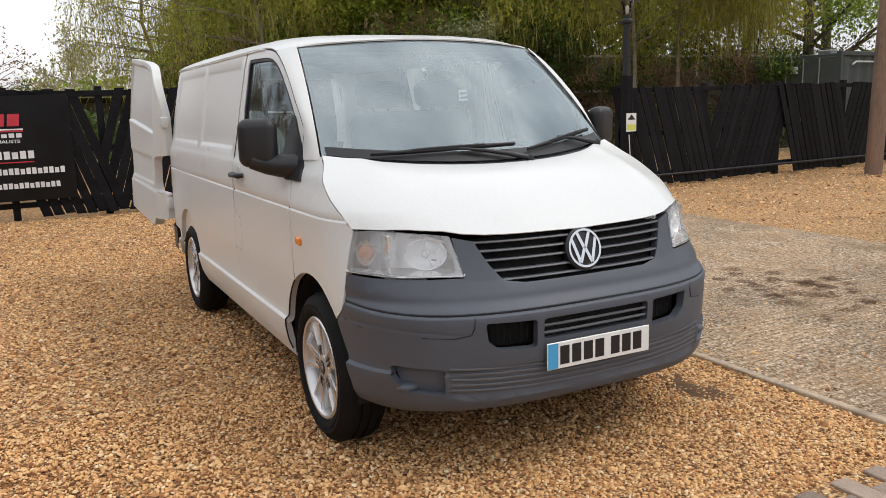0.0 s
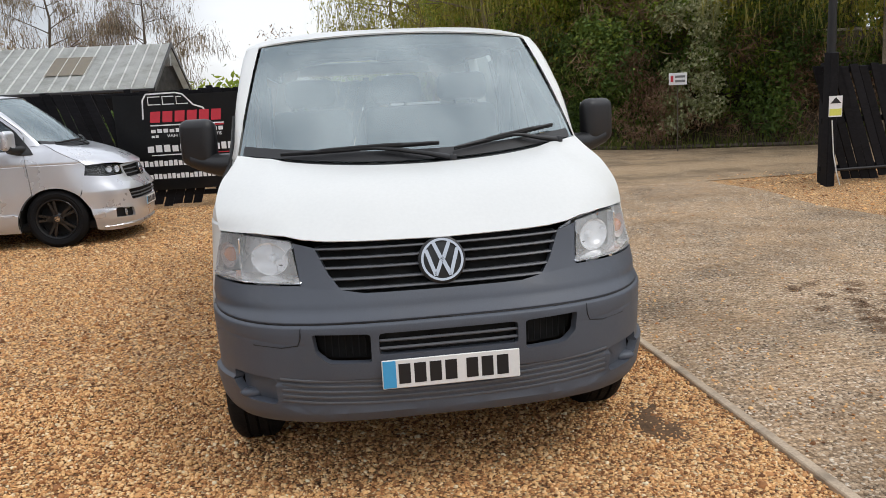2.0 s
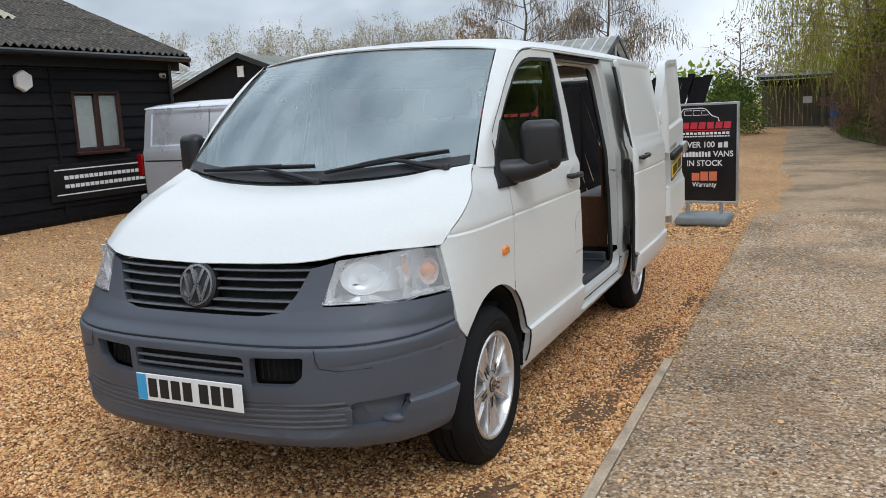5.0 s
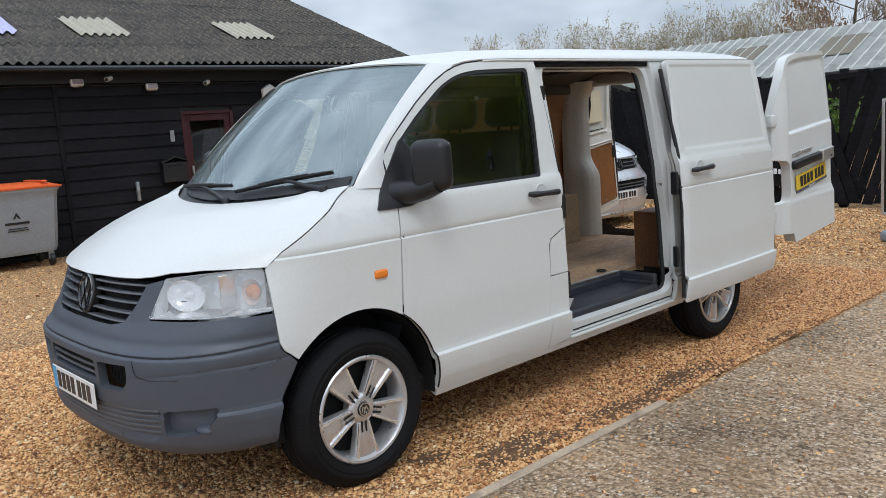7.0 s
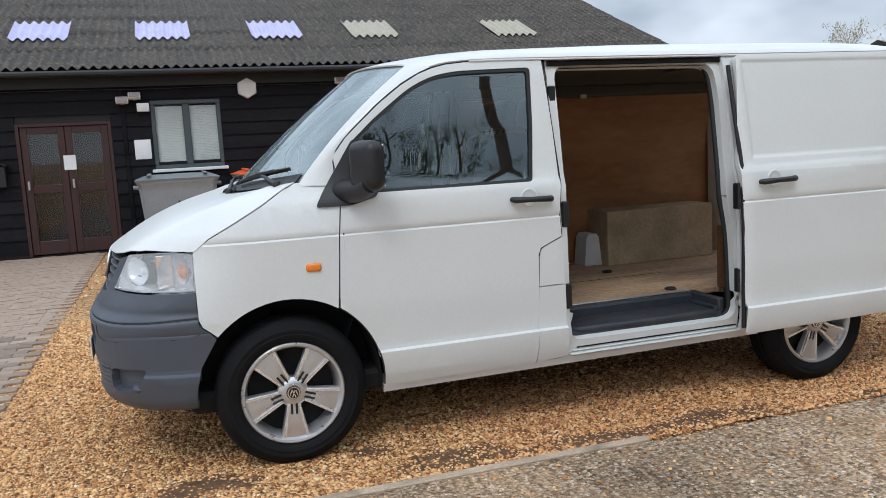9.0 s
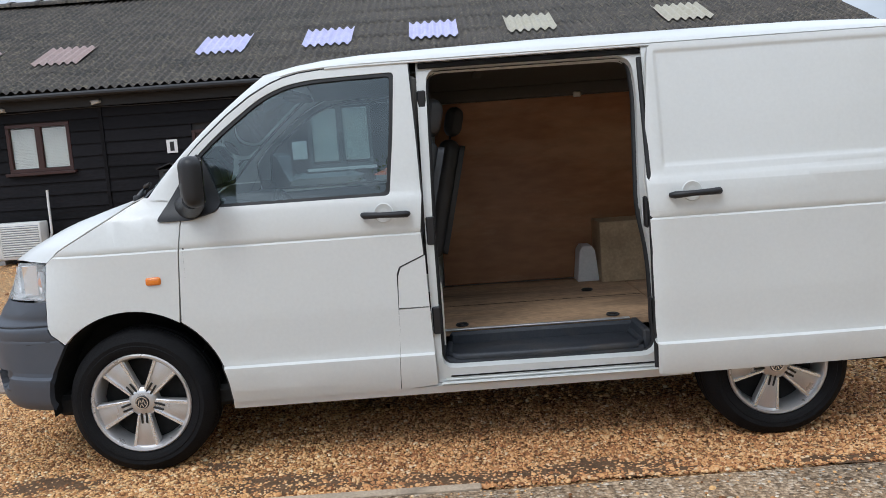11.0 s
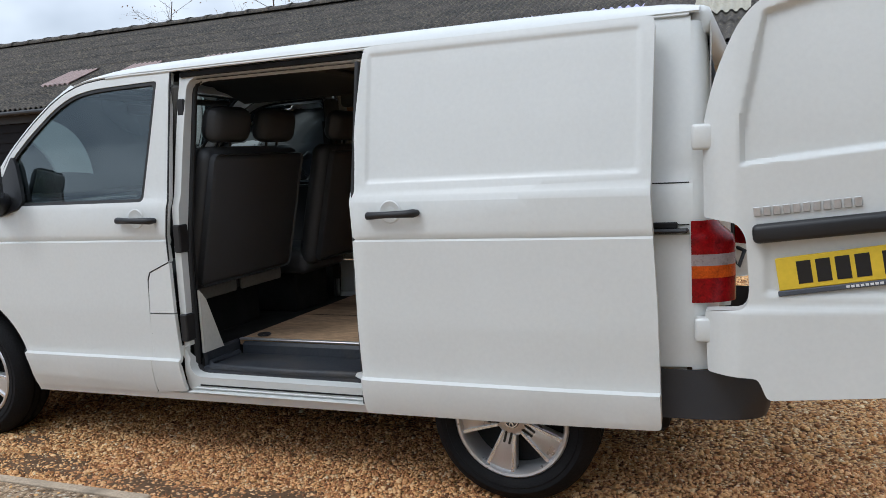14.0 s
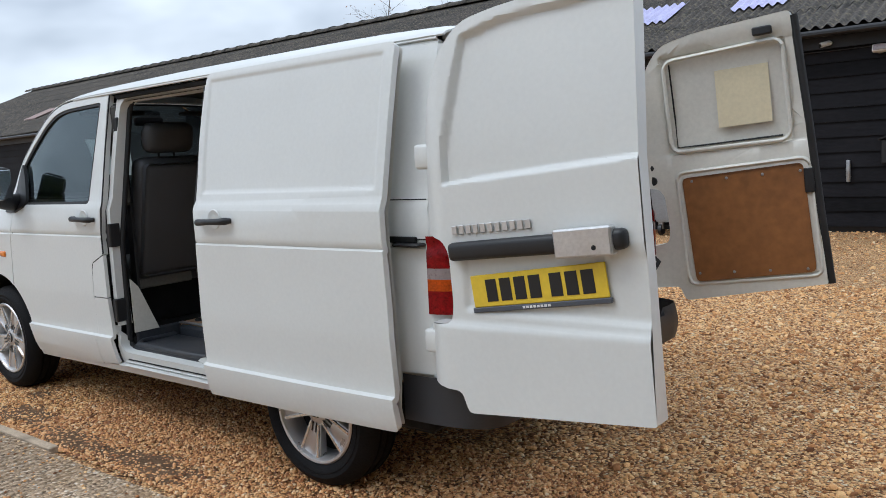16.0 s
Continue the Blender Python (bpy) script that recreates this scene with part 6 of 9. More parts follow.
        for lp, dep in ((slot_c, 0.035), (slot_s(1), 0.06), (slot_s(-1), 0.06), (fog(1), 0.035), (fog(-1), 0.035)):
            sheet("intake_back", lp, nose, M["dark_void"] if lp in (slot_c,) or dep > 0.05 else trim, bump_, us=au, vs=nz, rim=0, lift=-dep)
        for sy in (1, -1):
            pts_c = []
            for k in range(15):
                a = sy * 0.93 * k / 14
                pts_c.append(skin(a, crease_z(a)) + Vector((0.001, 0, 0)))
            # black bead draws the line of shade below the overhanging crease
            part("bumper_crease", tube_bm(pts_c, 0.0028, 5), M["seal"], bump_, smooth=60)
            seam = [(a_of_y(0.545, 0.7), 0.7), (a_of_y(0.548, 0.66), 0.66), (a_of_y(0.56, 0.632), 0.632), (a_of_y(0.62, 0.622), 0.622), (a_of_y(0.72, 0.626), 0.626), (0.78, 0.64), (0.88, 0.655)]
            part("bumper_seam", tube_bm([skin(sy * a, z) + Vector((0.001, 0, 0)) for a, z in seam], 0.0022, 5), M["seal"], bump_, smooth=60)
        for zc in (0.392, 0.414, 0.436, 0.458, 0.48):
            for sy in (1, -1):
                part("bumper_ridge", tube_bm([skin(a_of_y(sy * y, zc + 0.02 * (y / 0.65) ** 2), zc + 0.02 * (y / 0.65) ** 2) + Vector((0.001, 0, 0)) for y in (0.0, 0.15, 0.3, 0.45, 0.55, 0.635)], 0.0055, 6), M["grille_bar"], bump_, smooth=60)
        for zc in (0.607, 0.637):
            part("intake_bar", tube_bm([nose(a_of_y(y, zc), zc) + Vector((-0.012, 0, 0)) for y in (-0.26, -0.13, 0.0, 0.13, 0.26)], 0.006, 6), M["grille_bar"], bump_)
        for s in (1, -1):
            q0, q1 = nose(s * a_of_y(0.70, 0.41), 0.41), nose(s * a_of_y(0.80, 0.43), 0.43)
            bm = bmesh.new()
            c = (q0 + q1) / 2 + Vector((-0.028, 0, 0.0))
            bmesh.ops.create_uvsphere(bm, u_segments=16, v_segments=8, radius=0.05, matrix=Matrix.Translation(c + Vector((-0.02, 0, -0.005))) @ Matrix.Diagonal((0.7, 1.1, 0.45, 1)))
            part("fog_blank", bm, trim, bump_, smooth=60)
            for k in range(7):
                y = s * (0.31 + 0.025 * k)
                # ribs take the same near-black, the intake's shade put into their colour
                part("intake_rib", tube_bm([nose(a_of_y(y, 0.575), 0.575) + Vector((-0.045, 0, 0)), nose(a_of_y(y, 0.66), 0.66) + Vector((-0.05, 0, 0))], 0.003, 5), M["dark_void"], bump_)
        # grille
        gh = both([pt(y=0.0001, z=0.80), pt(y=0.3, z=0.801), pt(y=0.395, z=0.815), pt(y=0.45, z=0.89), pt(y=0.485, z=0.985), pt(y=0.25, z=0.996), pt(y=0.0001, z=0.996)])
        gr = sheet("grille", gh, nose, M["dark_void"], van, us=au, vs=nz, rim=0, lift=-0.04, label="black slatted radiator grille")
        for z, y in ((0.965, 0.472), (0.931, 0.46), (0.895, 0.445), (0.855, 0.42), (0.82, 0.39)):
            bm = bmesh.new()
            ys_ = [lerp(-y, y, i / 20) for i in range(21)]
            rings = []
            for yy in ys_:
                p = nose(a_of_y(yy, z), z)
                rings.append([bm.verts.new(p + Vector(o)) for o in ((-0.034, 0, 0.003), (-0.006, 0, 0.0045), (-0.002, 0, -0.001), (-0.006, 0, -0.005), (-0.034, 0, -0.006))])
            for a_, b_ in zip(rings, rings[1:]):
                for i in range(4):
                    bm.faces.new((a_[i], a_[i + 1], b_[i + 1], b_[i]))
            part("grille_slat", bm, M["grille_bar"], gr, smooth=50)
        emblem(van, (0.782, 0, 0.905), 0.083, 14)
        number_plate(van, Matrix.Translation((0.893, 0, 0.511)) @ pose(0, 0, 0, 90, 0, 90), 0.52, 0.111)
    else:
        half = [pt(y=0.0001, z=0.995), pt(y=0.4, z=0.995), pt(y=0.52, z=0.98), pt(y=0.54, z=0.875), pt(y=0.75, z=0.87), pt(x=0.358, z=0.9), pt(x=0.325, z=0.75), pt(x=0.293, z=0.655), pt(x=0.345, z=0.585), pt(x=0.395, z=0.50), pt(x=0.42, z=0.40), pt(x=0.425, z=0.25), pt(y=0.78, z=0.22), pt(y=0.05, z=0.22)]
        low = rounded(both([pt(y=0.0001, z=0.56), pt(y=0.6, z=0.56), pt(y=0.66, z=0.69), pt(y=0.0001, z=0.69)]), 0.02, 2)
        upg = rounded(both([pt(y=0.0001, z=0.83), pt(y=0.5, z=0.83), pt(y=0.5, z=0.96), pt(y=0.0001, z=0.975)]), 0.02, 2)
        fog = lambda s: rounded([(s * p[0], p[1]) for p in (pt(y=0.56, z=0.36), pt(y=0.80, z=0.37), pt(y=0.80, z=0.49), pt(y=0.6, z=0.47))], 0.025, 3)
        bump_ = sheet("front_bumper", both(half), nose, paint, van, [low, upg, fog(1), fog(-1)], au, nz + [0.25], 0.03, "silver painted front bumper")
        for lp in (low, upg, fog(1), fog(-1)):
            sheet("intake_back", lp, nose, M["dark_void"], bump_, us=au, vs=nz, rim=0, lift=-0.03)
        for z, y in ((0.6, 0.62), (0.64, 0.63), (0.87, 0.5), (0.92, 0.5)):
            part("intake_bar", tube_bm([nose(a_of_y(lerp(-y, y, i / 10), z), z) + Vector((-0.01, 0, 0)) for i in range(11)], 0.008, 6), M["grille_bar"], bump_)
        part("splitter", tube_bm([nose(a_of_y(lerp(-0.85, 0.85, i / 14), 0.3), 0.27) + Vector((0.012, 0, 0)) for i in range(15)], 0.014, 6), M["alloy"], bump_)
        for s in (1, -1):
            part("fog_lamp", lathe_bm([(0.045, 0), (0.04, 0.012), (0, 0.015)], 16, m=Matrix.Translation(nose(s * a_of_y(0.69, 0.42), 0.42) + Vector((-0.025, 0, 0))) @ pose(0, 0, 0, 0, 90, 0)), M["lens_clear"], bump_)
        emblem(van, (0.80, 0, 0.90), 0.075, 10)
        number_plate(van, Matrix.Translation((0.893, 0, 0.50)) @ pose(0, 0, 0, 90, 0, 90), 0.52, 0.111)
    # headlights
    for s in (1, -1):
        if modern:
            hl = [pt(y=0.53, z=0.985), pt(y=0.55, z=0.885), pt(y=0.75, z=0.88), pt(x=0.375, z=0.905), pt(x=0.36, z=1.012), pt(y=0.8, z=1.02)]
        else:
            hl = [pt(y=0.558, z=0.996), pt(y=0.532, z=0.842), pt(y=0.75, z=0.842), pt(x=0.392, z=0.846), pt(x=0.388, z=1.008), pt(y=0.80, z=1.018), pt(y=0.66, z=1.008)]
        hl = [(s * a, z) for a, z in hl]
        hl = rounded(hl, 0.008, 2)
        unit = sheet("headlight", hl, nose, M["plate_black" if modern else "reflector"], van, us=au, vs=nz + [0.98], rim=0, lift=-0.06 if modern else -0.11, label="clear glass headlight with chrome reflector")
        cx, cz = sum(p[0] for p in hl) / len(hl), sum(p[1] for p in hl) / len(hl)
        small = [(lerp(cx, a, 0.985), lerp(cz, z, 0.985)) for a, z in hl]
        bm = bmesh.new()
        k = len(hl)
        r0 = [bm.verts.new(nose(a, z)) for a, z in hl]
        r1 = [bm.verts.new(nose(lerp(cx, a, 0.9), lerp(cz, z, 0.88)) + Vector((-0.055, -0.02 * s, 0))) for a, z in hl]
        for i in range(k):
            bm.faces.new((r0[i], r0[(i + 1) % k], r1[(i + 1) % k], r1[i]))
        part("housing", bm, M["alloy_black" if modern else "reflector"], unit, smooth=30)
        for y, z, rr, wide in (((0.655, 0.928, 0.06, 1.35),) if not modern else ((0.6, 0.94, 0.04, 1.0), (0.7, 0.945, 0.035, 1.0))):
            n0, n1 = nose(s * a_of_y(y - 0.05, z), z), nose(s * a_of_y(y + 0.05, z), z)
            turn = math.degrees(math.atan2(n0.x - n1.x, abs(n1.y - n0.y))) * s
            deep = 0.05 if not modern else 0.052
            aim = Matrix.Translation(nose(s * a_of_y(y, z), z)) @ pose(0, 0, 0, 0, 0, turn) @ Matrix.Translation((-deep, 0, 0)) @ pose(0, 0, 0, 0, 90, 0)
            h = 0.7 if not modern else 1.0
            bowl = [(rr * 1.06, 0.052 * h), (rr, 0.05 * h), (rr * 0.88, 0.03 * h), (rr * 0.66, 0.014 * h), (rr * 0.36, 0.004 * h), (0.014, 0.002), (0.014, 0.03 * h), (0.011, 0.036 * h), (0.0, 0.038 * h)]
            part("bowl", lathe_bm(bowl, 32, m=aim @ Matrix.Diagonal((1, wide, 1, 1)), caps=False), M["reflector"], unit, smooth=40)
        if not modern:
            # bright ledge along the foot, upright divider, and the turn lamp in its own bowl
            ledge = []
            for y in (0.56, 0.62, 0.68, 0.74, 0.79):
                q = nose(s * a_of_y(y, 0.858), 0.858)
                ledge.append((q + Vector((-0.006, 0, -0.008)), q + Vector((-0.07, 0, 0.012))))
            bm = bmesh.new()
            vs_ = [[bm.verts.new(q) for q in pair] for pair in ledge]
            for g0, g1 in zip(vs_, vs_[1:]):
                bm.faces.new((g0[0], g1[0], g1[1], g0[1]))
            part("ledge", bm, M["chrome_soft"], unit, smooth=40)
            ca = nose(s * a_of_y(0.765, 0.93), 0.93)
            part("divider", box_bm((-0.075, -0.004, -0.075), (-0.006, 0.004, 0.072), 0.002, m=Matrix.Translation(ca)), M["chrome_soft"], unit)
            c = nose(s * a_of_y(0.825, 0.925), 0.925) + Vector((-0.062, -0.02 * s, 0.0))
            aim = Matrix.Translation(c) @ pose(0, 0, 0, 0, 90, 0) @ pose(0, 0, 0, -35 * s, 0, 0)
            part("turn_bowl", lathe_bm([(0.05, 0.03), (0.045, 0.012), (0.032, 0.001), (0.014, -0.003), (0.0, -0.004)], 24, m=aim @ Matrix.Diagonal((1.05, 0.8, 1, 1)), caps=False), M["reflector"], unit, smooth=50)
            bm = bmesh.new()
            bmesh.ops.create_uvsphere(bm, u_segments=14, v_segments=8, radius=0.03, matrix=aim @ Matrix.Translation((0, 0, 0.012)) @ Matrix.Diagonal((1, 1, 0.9, 1)))
            part("indicator", bm, M["indicator"], unit, "amber indicator", smooth=60)
        if not modern:
            low_e = [p for p in hl if p[1] < 0.9]
            part("lens_rim", tube_bm([nose(a, z + 0.004) + Vector((0.001, 0, 0)) for a, z in low_e], 0.0035, 6), M["chrome"], unit)
        g = sheet("lens", small, nose, M["window_glass" if modern else "lens_clear"], unit, us=au, vs=nz + [0.98], rim=0.0, lift=0.002)
        outward(g, (0.8, 0.5 * s, 0)).visible_shadow = False
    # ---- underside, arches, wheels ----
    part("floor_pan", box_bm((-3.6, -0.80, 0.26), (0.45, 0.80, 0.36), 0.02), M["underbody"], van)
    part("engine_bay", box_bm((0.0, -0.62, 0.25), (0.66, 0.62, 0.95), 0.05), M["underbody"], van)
    for cx, r in ((0.0, 0.425), (-3.0, 0.418)):
        for s in (1, -1):
            pts_o = arc(cx, 0.345, r, -8, 188, 20)
            bm = bmesh.new()
            a = [bm.verts.new((x, s * 0.88, z)) for x, z in pts_o]
            b = [bm.verts.new((x, s * 0.585, z)) for x, z in pts_o]
            for i in range(20):
                bm.faces.new((a[i], a[i + 1], b[i + 1], b[i]))
            bm.faces.new(b)
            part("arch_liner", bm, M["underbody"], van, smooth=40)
    metal = M["alloy_black"] if modern else M["alloy"]
    for cx, t in ((0.0, 0.3), (-3.0, 0.05)):
        for s in (1, -1):
            hz = HUB_Z + lowered if cx == 0 or modern else HUB_Z - 0.034
            wheel(van, Matrix.Translation((cx, s * 0.80, hz)) @ pose(0, 0, 0, -90 * s, 0, 0), metal, t + (0 if s > 0 else 0.25), modern)
    return van


# ---- the white van with its open doors and load space ----
def open_van():
    van = build_van("panel_van", Matrix.Identity(4), M["paint_white"], "white panel van with open side and rear doors on gravel", True)
    paint = M["paint_white"]
    flat = lambda y: (lambda x, z: (x, y, z))
    # sliding door, pushed back along the flank
    def door_at(x, z, inset=0.0):
        y = flank(x, z) + 0.112
        y -= recess(x, z, -3.55, -2.462, 1.262, 1.79, 0.008, 0.022)
        y -= 0.02 * clamp01((-2.44 - x) * -25) ** 2 - inset
        return (x, y, z)
    out = rounded([(-2.392, 1.21), (-2.40, 1.07), (-2.405, 0.6), (-2.412, 0.325), (-3.602, 0.338), (-3.598, 0.8), (-3.58, 1.2), (-3.595, 1.818), (-2.445, 1.816), (-2.41, 1.5)], [0.01, 0.01, 0, 0.02, 0.02, 0.05, 0.05, 0.03, 0.03, 0.05], 3)
    dx = steps(-3.65, -2.38, 0.045) + [-3.55, -3.543, -3.535, -3.528, -2.462, -2.468, -2.474, -2.48, -2.486]
    dz = [z for z in Z_ if 0.3 < z < 1.84] + steps(0.5, 1.0, 0.08) + steps(1.27, 1.74, 0.06) + [1.262, 1.27, 1.28, 1.29, 1.766, 1.772, 1.778, 1.784, 1.79]
    sd = sheet("sliding_door", out, door_at, paint, van, us=dx, vs=dz, rim=0.03, label="white sliding side door pushed open")
    sheet("door_inner", out, door_at, M["cream_paint"], sd, us=steps(-3.65, -2.38, 0.12), vs=steps(0.3, 1.84, 0.12), rim=0, lift=-0.05)
    hy = flank(-2.6, 1.145) + 0.112
    part("door_handle", tube_bm([(-2.49, hy + 0.004, 1.142), (-2.5, hy + 0.03, 1.143), (-2.58, hy + 0.036, 1.146), (-2.67, hy + 0.036, 1.148), (-2.695, hy + 0.028, 1.149), (-2.702, hy + 0.002, 1.149)], [0.012, 0.016, 0.013, 0.015, 0.017, 0.012], 10), M["black_plastic"], sd, "black door handle", smooth=60)
    part("handle_dish", lathe_bm([(0.046, 0.0), (0.042, 0.004), (0.03, 0.001), (0.0, -0.003)], 24, m=Matrix.Translation((-2.585, hy + 0.001, 1.155)) @ pose(0, 0, 0, -90, 0, 0)), paint, sd, smooth=50)
    part("edge_seal", tube_bm([(-2.408, flank(-2.4, z) + 0.085, z) for z in (0.36, 0.6, 0.9, 1.2, 1.5, 1.76)], 0.012, 8), M["seal"], sd, smooth=60)
    part("latch", box_bm((-2.402, 0.94, 1.0), (-2.385, 0.99, 1.14), 0.006), M["black_plastic"], sd)
    part("latch", box_bm((-2.405, 0.94, 0.55), (-2.39, 0.98, 0.68), 0.006), M["black_plastic"], sd)
    # jamb round the side opening
    hole = rounded([(-1.43, 0.39), (-1.428, 1.0), (-1.444, 1.79), (-2.40, 1.785), (-2.415, 1.62), (-2.385, 1.1), (-2.43, 0.85), (-2.44, 0.385)], [0.06, 0.0, 0.07, 0.07, 0.1, 0.1, 0.1, 0.07], 4)
    surround = [(-1.396, 0.32), (-1.392, 0.95), (-1.40, 1.82), (-2.46, 1.82), (-2.46, 0.32)]
    def jamb_at(x, z):
        return (x, flank(x, z) - 0.035, z)
    jamb = sheet("door_frame", surround, jamb_at, paint, van, [hole], steps(-2.5, -1.35, 0.06), steps(0.3, 1.84, 0.06), 0.07, "painted steel frame of the side opening")
    part("rubber_seal", tube_bm([Vector(jamb_at(x, z)) - Vector((0, 0.06, 0)) for x, z in hole + hole[:1]], 0.016, 8), M["seal"], jamb, smooth=60)
    part("top_rail", box_bm((-3.0, 0.70, 1.79), (-1.41, 0.765, 1.815), 0.004), M["dark_void"], jamb)
    part("sill_track", box_bm((-2.45, 0.80, 0.335), (-1.42, 0.862, 0.352), 0.004), paint, jamb)
    for y in (0.822, 0.845):
        part("track_groove", box_bm((-2.44, y - 0.0035, 0.350), (-1.46, y + 0.0035, 0.3528)), M["dark_void"], jamb)
    part("sill_rail", box_bm((-2.45, 0.848, 0.318), (-1.40, 0.87, 0.34), 0.004), paint, jamb)
    fy = flank(-1.9, 0.35) - 0.035
    part("track_slot", box_bm((-2.455, fy - 0.02, 0.344), (-1.465, fy + 0.003, 0.352), 0.002), M["dark_void"], jamb)
    part("track_strip", box_bm((-2.455, fy - 0.02, 0.330), (-1.44, fy + 0.004, 0.337), 0.002), paint, jamb)
    part("track_strip", box_bm((-2.455, fy + 0.0, 0.3195), (-1.42, fy + 0.0345, 0.3235), 0.001), paint, jamb)
    for z in (0.56, 0.98, 1.56):
        part("striker", box_bm((-1.438, flank(-1.41, z + 0.13) - 0.085, z), (-1.398, flank(-1.41, z + 0.13) - 0.02, z + 0.13), 0.006), M["black_plastic"], jamb)
    # step well and load floor
    bm = box_bm((-2.40, 0.54, 0.37), (-1.44, 0.835, 0.425), 0.02, seg=2)
    well = part("step_well", bm, M["rubber_mat"], van, "dark rubber step mat", smooth=40)
    part("step_rim", tube_bm([(-1.47, 0.57, 0.43), (-1.462, 0.78, 0.43), (-1.5, 0.826, 0.426), (-1.95, 0.832, 0.424), (-2.36, 0.826, 0.426), (-2.395, 0.78, 0.43), (-2.39, 0.57, 0.43)], 0.016, 8), M["rubber_mat"], well, smooth=60)
    part("step_riser", box_bm((-2.42, 0.515, 0.36), (-1.47, 0.55, 0.48), 0.015), M["rubber_mat"], well)
    part("step_end", box_bm((-1.45, 0.52, 0.36), (-1.425, 0.80, 0.49), 0.01), M["rubber_mat"], well)
    part("step_end", box_bm((-2.44, 0.52, 0.36), (-2.40, 0.80, 0.49), 0.01), M["rubber_mat"], well)
    floor = part("load_floor", box_bm((-2.62, -0.79, 0.455), (-1.44, 0.515, 0.488), 0.003), M["ply_floor"], van, "scuffed plywood load floor")
    part("load_floor", box_bm((-3.74, -0.79, 0.455), (-2.623, 0.78, 0.487), 0.003), M["ply_floor"], van)
    part("floor_edge", box_bm((-2.40, 0.505, 0.486), (-1.45, 0.535, 0.494), 0.003), M["aluminium"], floor)
    part("floor_joint", box_bm((-2.62, -0.10, 0.4885), (-1.46, -0.094, 0.4895)), M["dark_void"], floor)
    for x, y in ((-1.54, 0.44), (-2.33, 0.44), (-2.33, -0.3)):
        part("lashing_ring", lathe_bm([(0.03, 0.0), (0.036, 0.006), (0.03, 0.012), (0.024, 0.006)], 16, m=Matrix.Translation((x, y, 0.49)), close=True), M["seal"], floor, smooth=50)
    # linings
    lin = sheet("ply_lining", [(-3.56, 0.49), (-1.46, 0.49), (-1.46, 1.70), (-3.56, 1.70)], lambda x, z: (x, -min(0.83, flank(x, z) - 0.035), z), M["ply"], van, us=steps(-3.56, -1.46, 0.3), vs=steps(0.49, 1.70, 0.1), rim=0.008, label="stained plywood wall lining")
    part("wheel_box", box_bm((-3.36, -0.82, 0.49), (-2.47, -0.53, 0.88), 0.004), M["ply_pale"], van, "pale plywood wheel box")
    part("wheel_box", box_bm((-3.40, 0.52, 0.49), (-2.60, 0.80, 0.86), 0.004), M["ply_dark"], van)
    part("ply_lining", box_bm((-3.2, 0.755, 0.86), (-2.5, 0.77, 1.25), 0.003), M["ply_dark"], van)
    part("white_cover", prism_bm([(-0.07, 0), (0.07, 0), (0.05, 0.2), (0.03, 0.23), (-0.03, 0.23), (-0.05, 0.2)], 0.16, m=Matrix.Translation((-2.40, -0.62, 0.49)) @ pose(0, 0, 0, 90, 0, 0)), M["white_plastic"], van, smooth=50)
    # cream rail coloured like the dark lining, for the shade under the roof
    part("cantrail", box_bm((-3.6, -0.77, 1.70), (-1.44, -0.71, 1.79), 0.025, seg=3), M["headliner"], van, smooth=50)
    part("coat_hook", box_bm((-2.42, -0.70, 1.685), (-2.37, -0.68, 1.72), 0.006), M["cream_paint"], van)
    for s in (1, -1):
        x1 = -1.42 if s < 0 else -2.47
        sheet("inner_skin", [(-3.68, 0.5), (x1, 0.5), (x1, 1.78), (-3.68, 1.78)], lambda x, z, s=s: (x, s * (flank(x, z) - 0.028), z), M["cream_paint"], van, us=steps(-3.68, x1, 0.3), vs=steps(0.5, 1.78, 0.1), rim=0.004)
    grid("roof_lining", 8, 8, lambda u, v: (lerp(-0.7, -3.7, u), lerp(-0.74, 0.74, v), 1.775 + 0.1 * (1 - abs(2 * v - 1) ** 3)), M["headliner"], van)
    # bows darkened from cream in the same way
    for x in (-1.75, -2.95):
        part("roof_bow", box_bm((x - 0.03, -0.7, 1.835), (x + 0.03, 0.7, 1.86), 0.008), M["headliner"], van)
    # rear pillars and opening
    for s in (1, -1):
        def corner(u, v, s=s):
            z = lerp(0.54, 1.80, v)
            y0 = flank(-3.70, z) - 0.004
            lean = 0.0 + 0.10 * clamp01((z - 1.2) / 0.62) ** 1.4
            x = lerp(-3.70, -3.79 + lean * 0.4, math.sin(u * math.pi / 2))
            y = y0 - 0.12 * (1 - math.cos(u * math.pi / 2))
            return (x, s * y, z)
        grid("rear_pillar", 8, 14, corner, paint, van)
        part("rear_seal", tube_bm([(-3.775 + (0.03 if z > 1.6 else 0), s * (flank(-3.7, z) - 0.12), z) for z in (0.5, 0.8, 1.1, 1.4, 1.6, 1.74)], 0.012, 8), M["seal"], van, smooth=60)
        # inner pillar: thick below where the lamp sits, slim above, running over into the header
        def inner_pillar(u, v, s=s):
            z = lerp(0.49, 1.80, v)
            y_in = lerp(0.585, 0.675, ease((z - 0.98) / 0.2)) - 0.11 * ease((z - 1.6) / 0.2) ** 2
            y_out = min(0.81, flank(-3.6, z) - 0.03)
            ring = [(-3.53, y_out), (-3.55, lerp(y_out, y_in, 0.35)), (-3.61, y_in + 0.025), (-3.66, y_in), (-3.74, y_in), (-3.77, y_in + 0.02), (-3.77, y_out)]
            k = u * 6
            i = min(int(k), 5)
            q = Vector(ring[i]).lerp(Vector(ring[i + 1]), k - i)
            return (q.x, s * q.y, z)
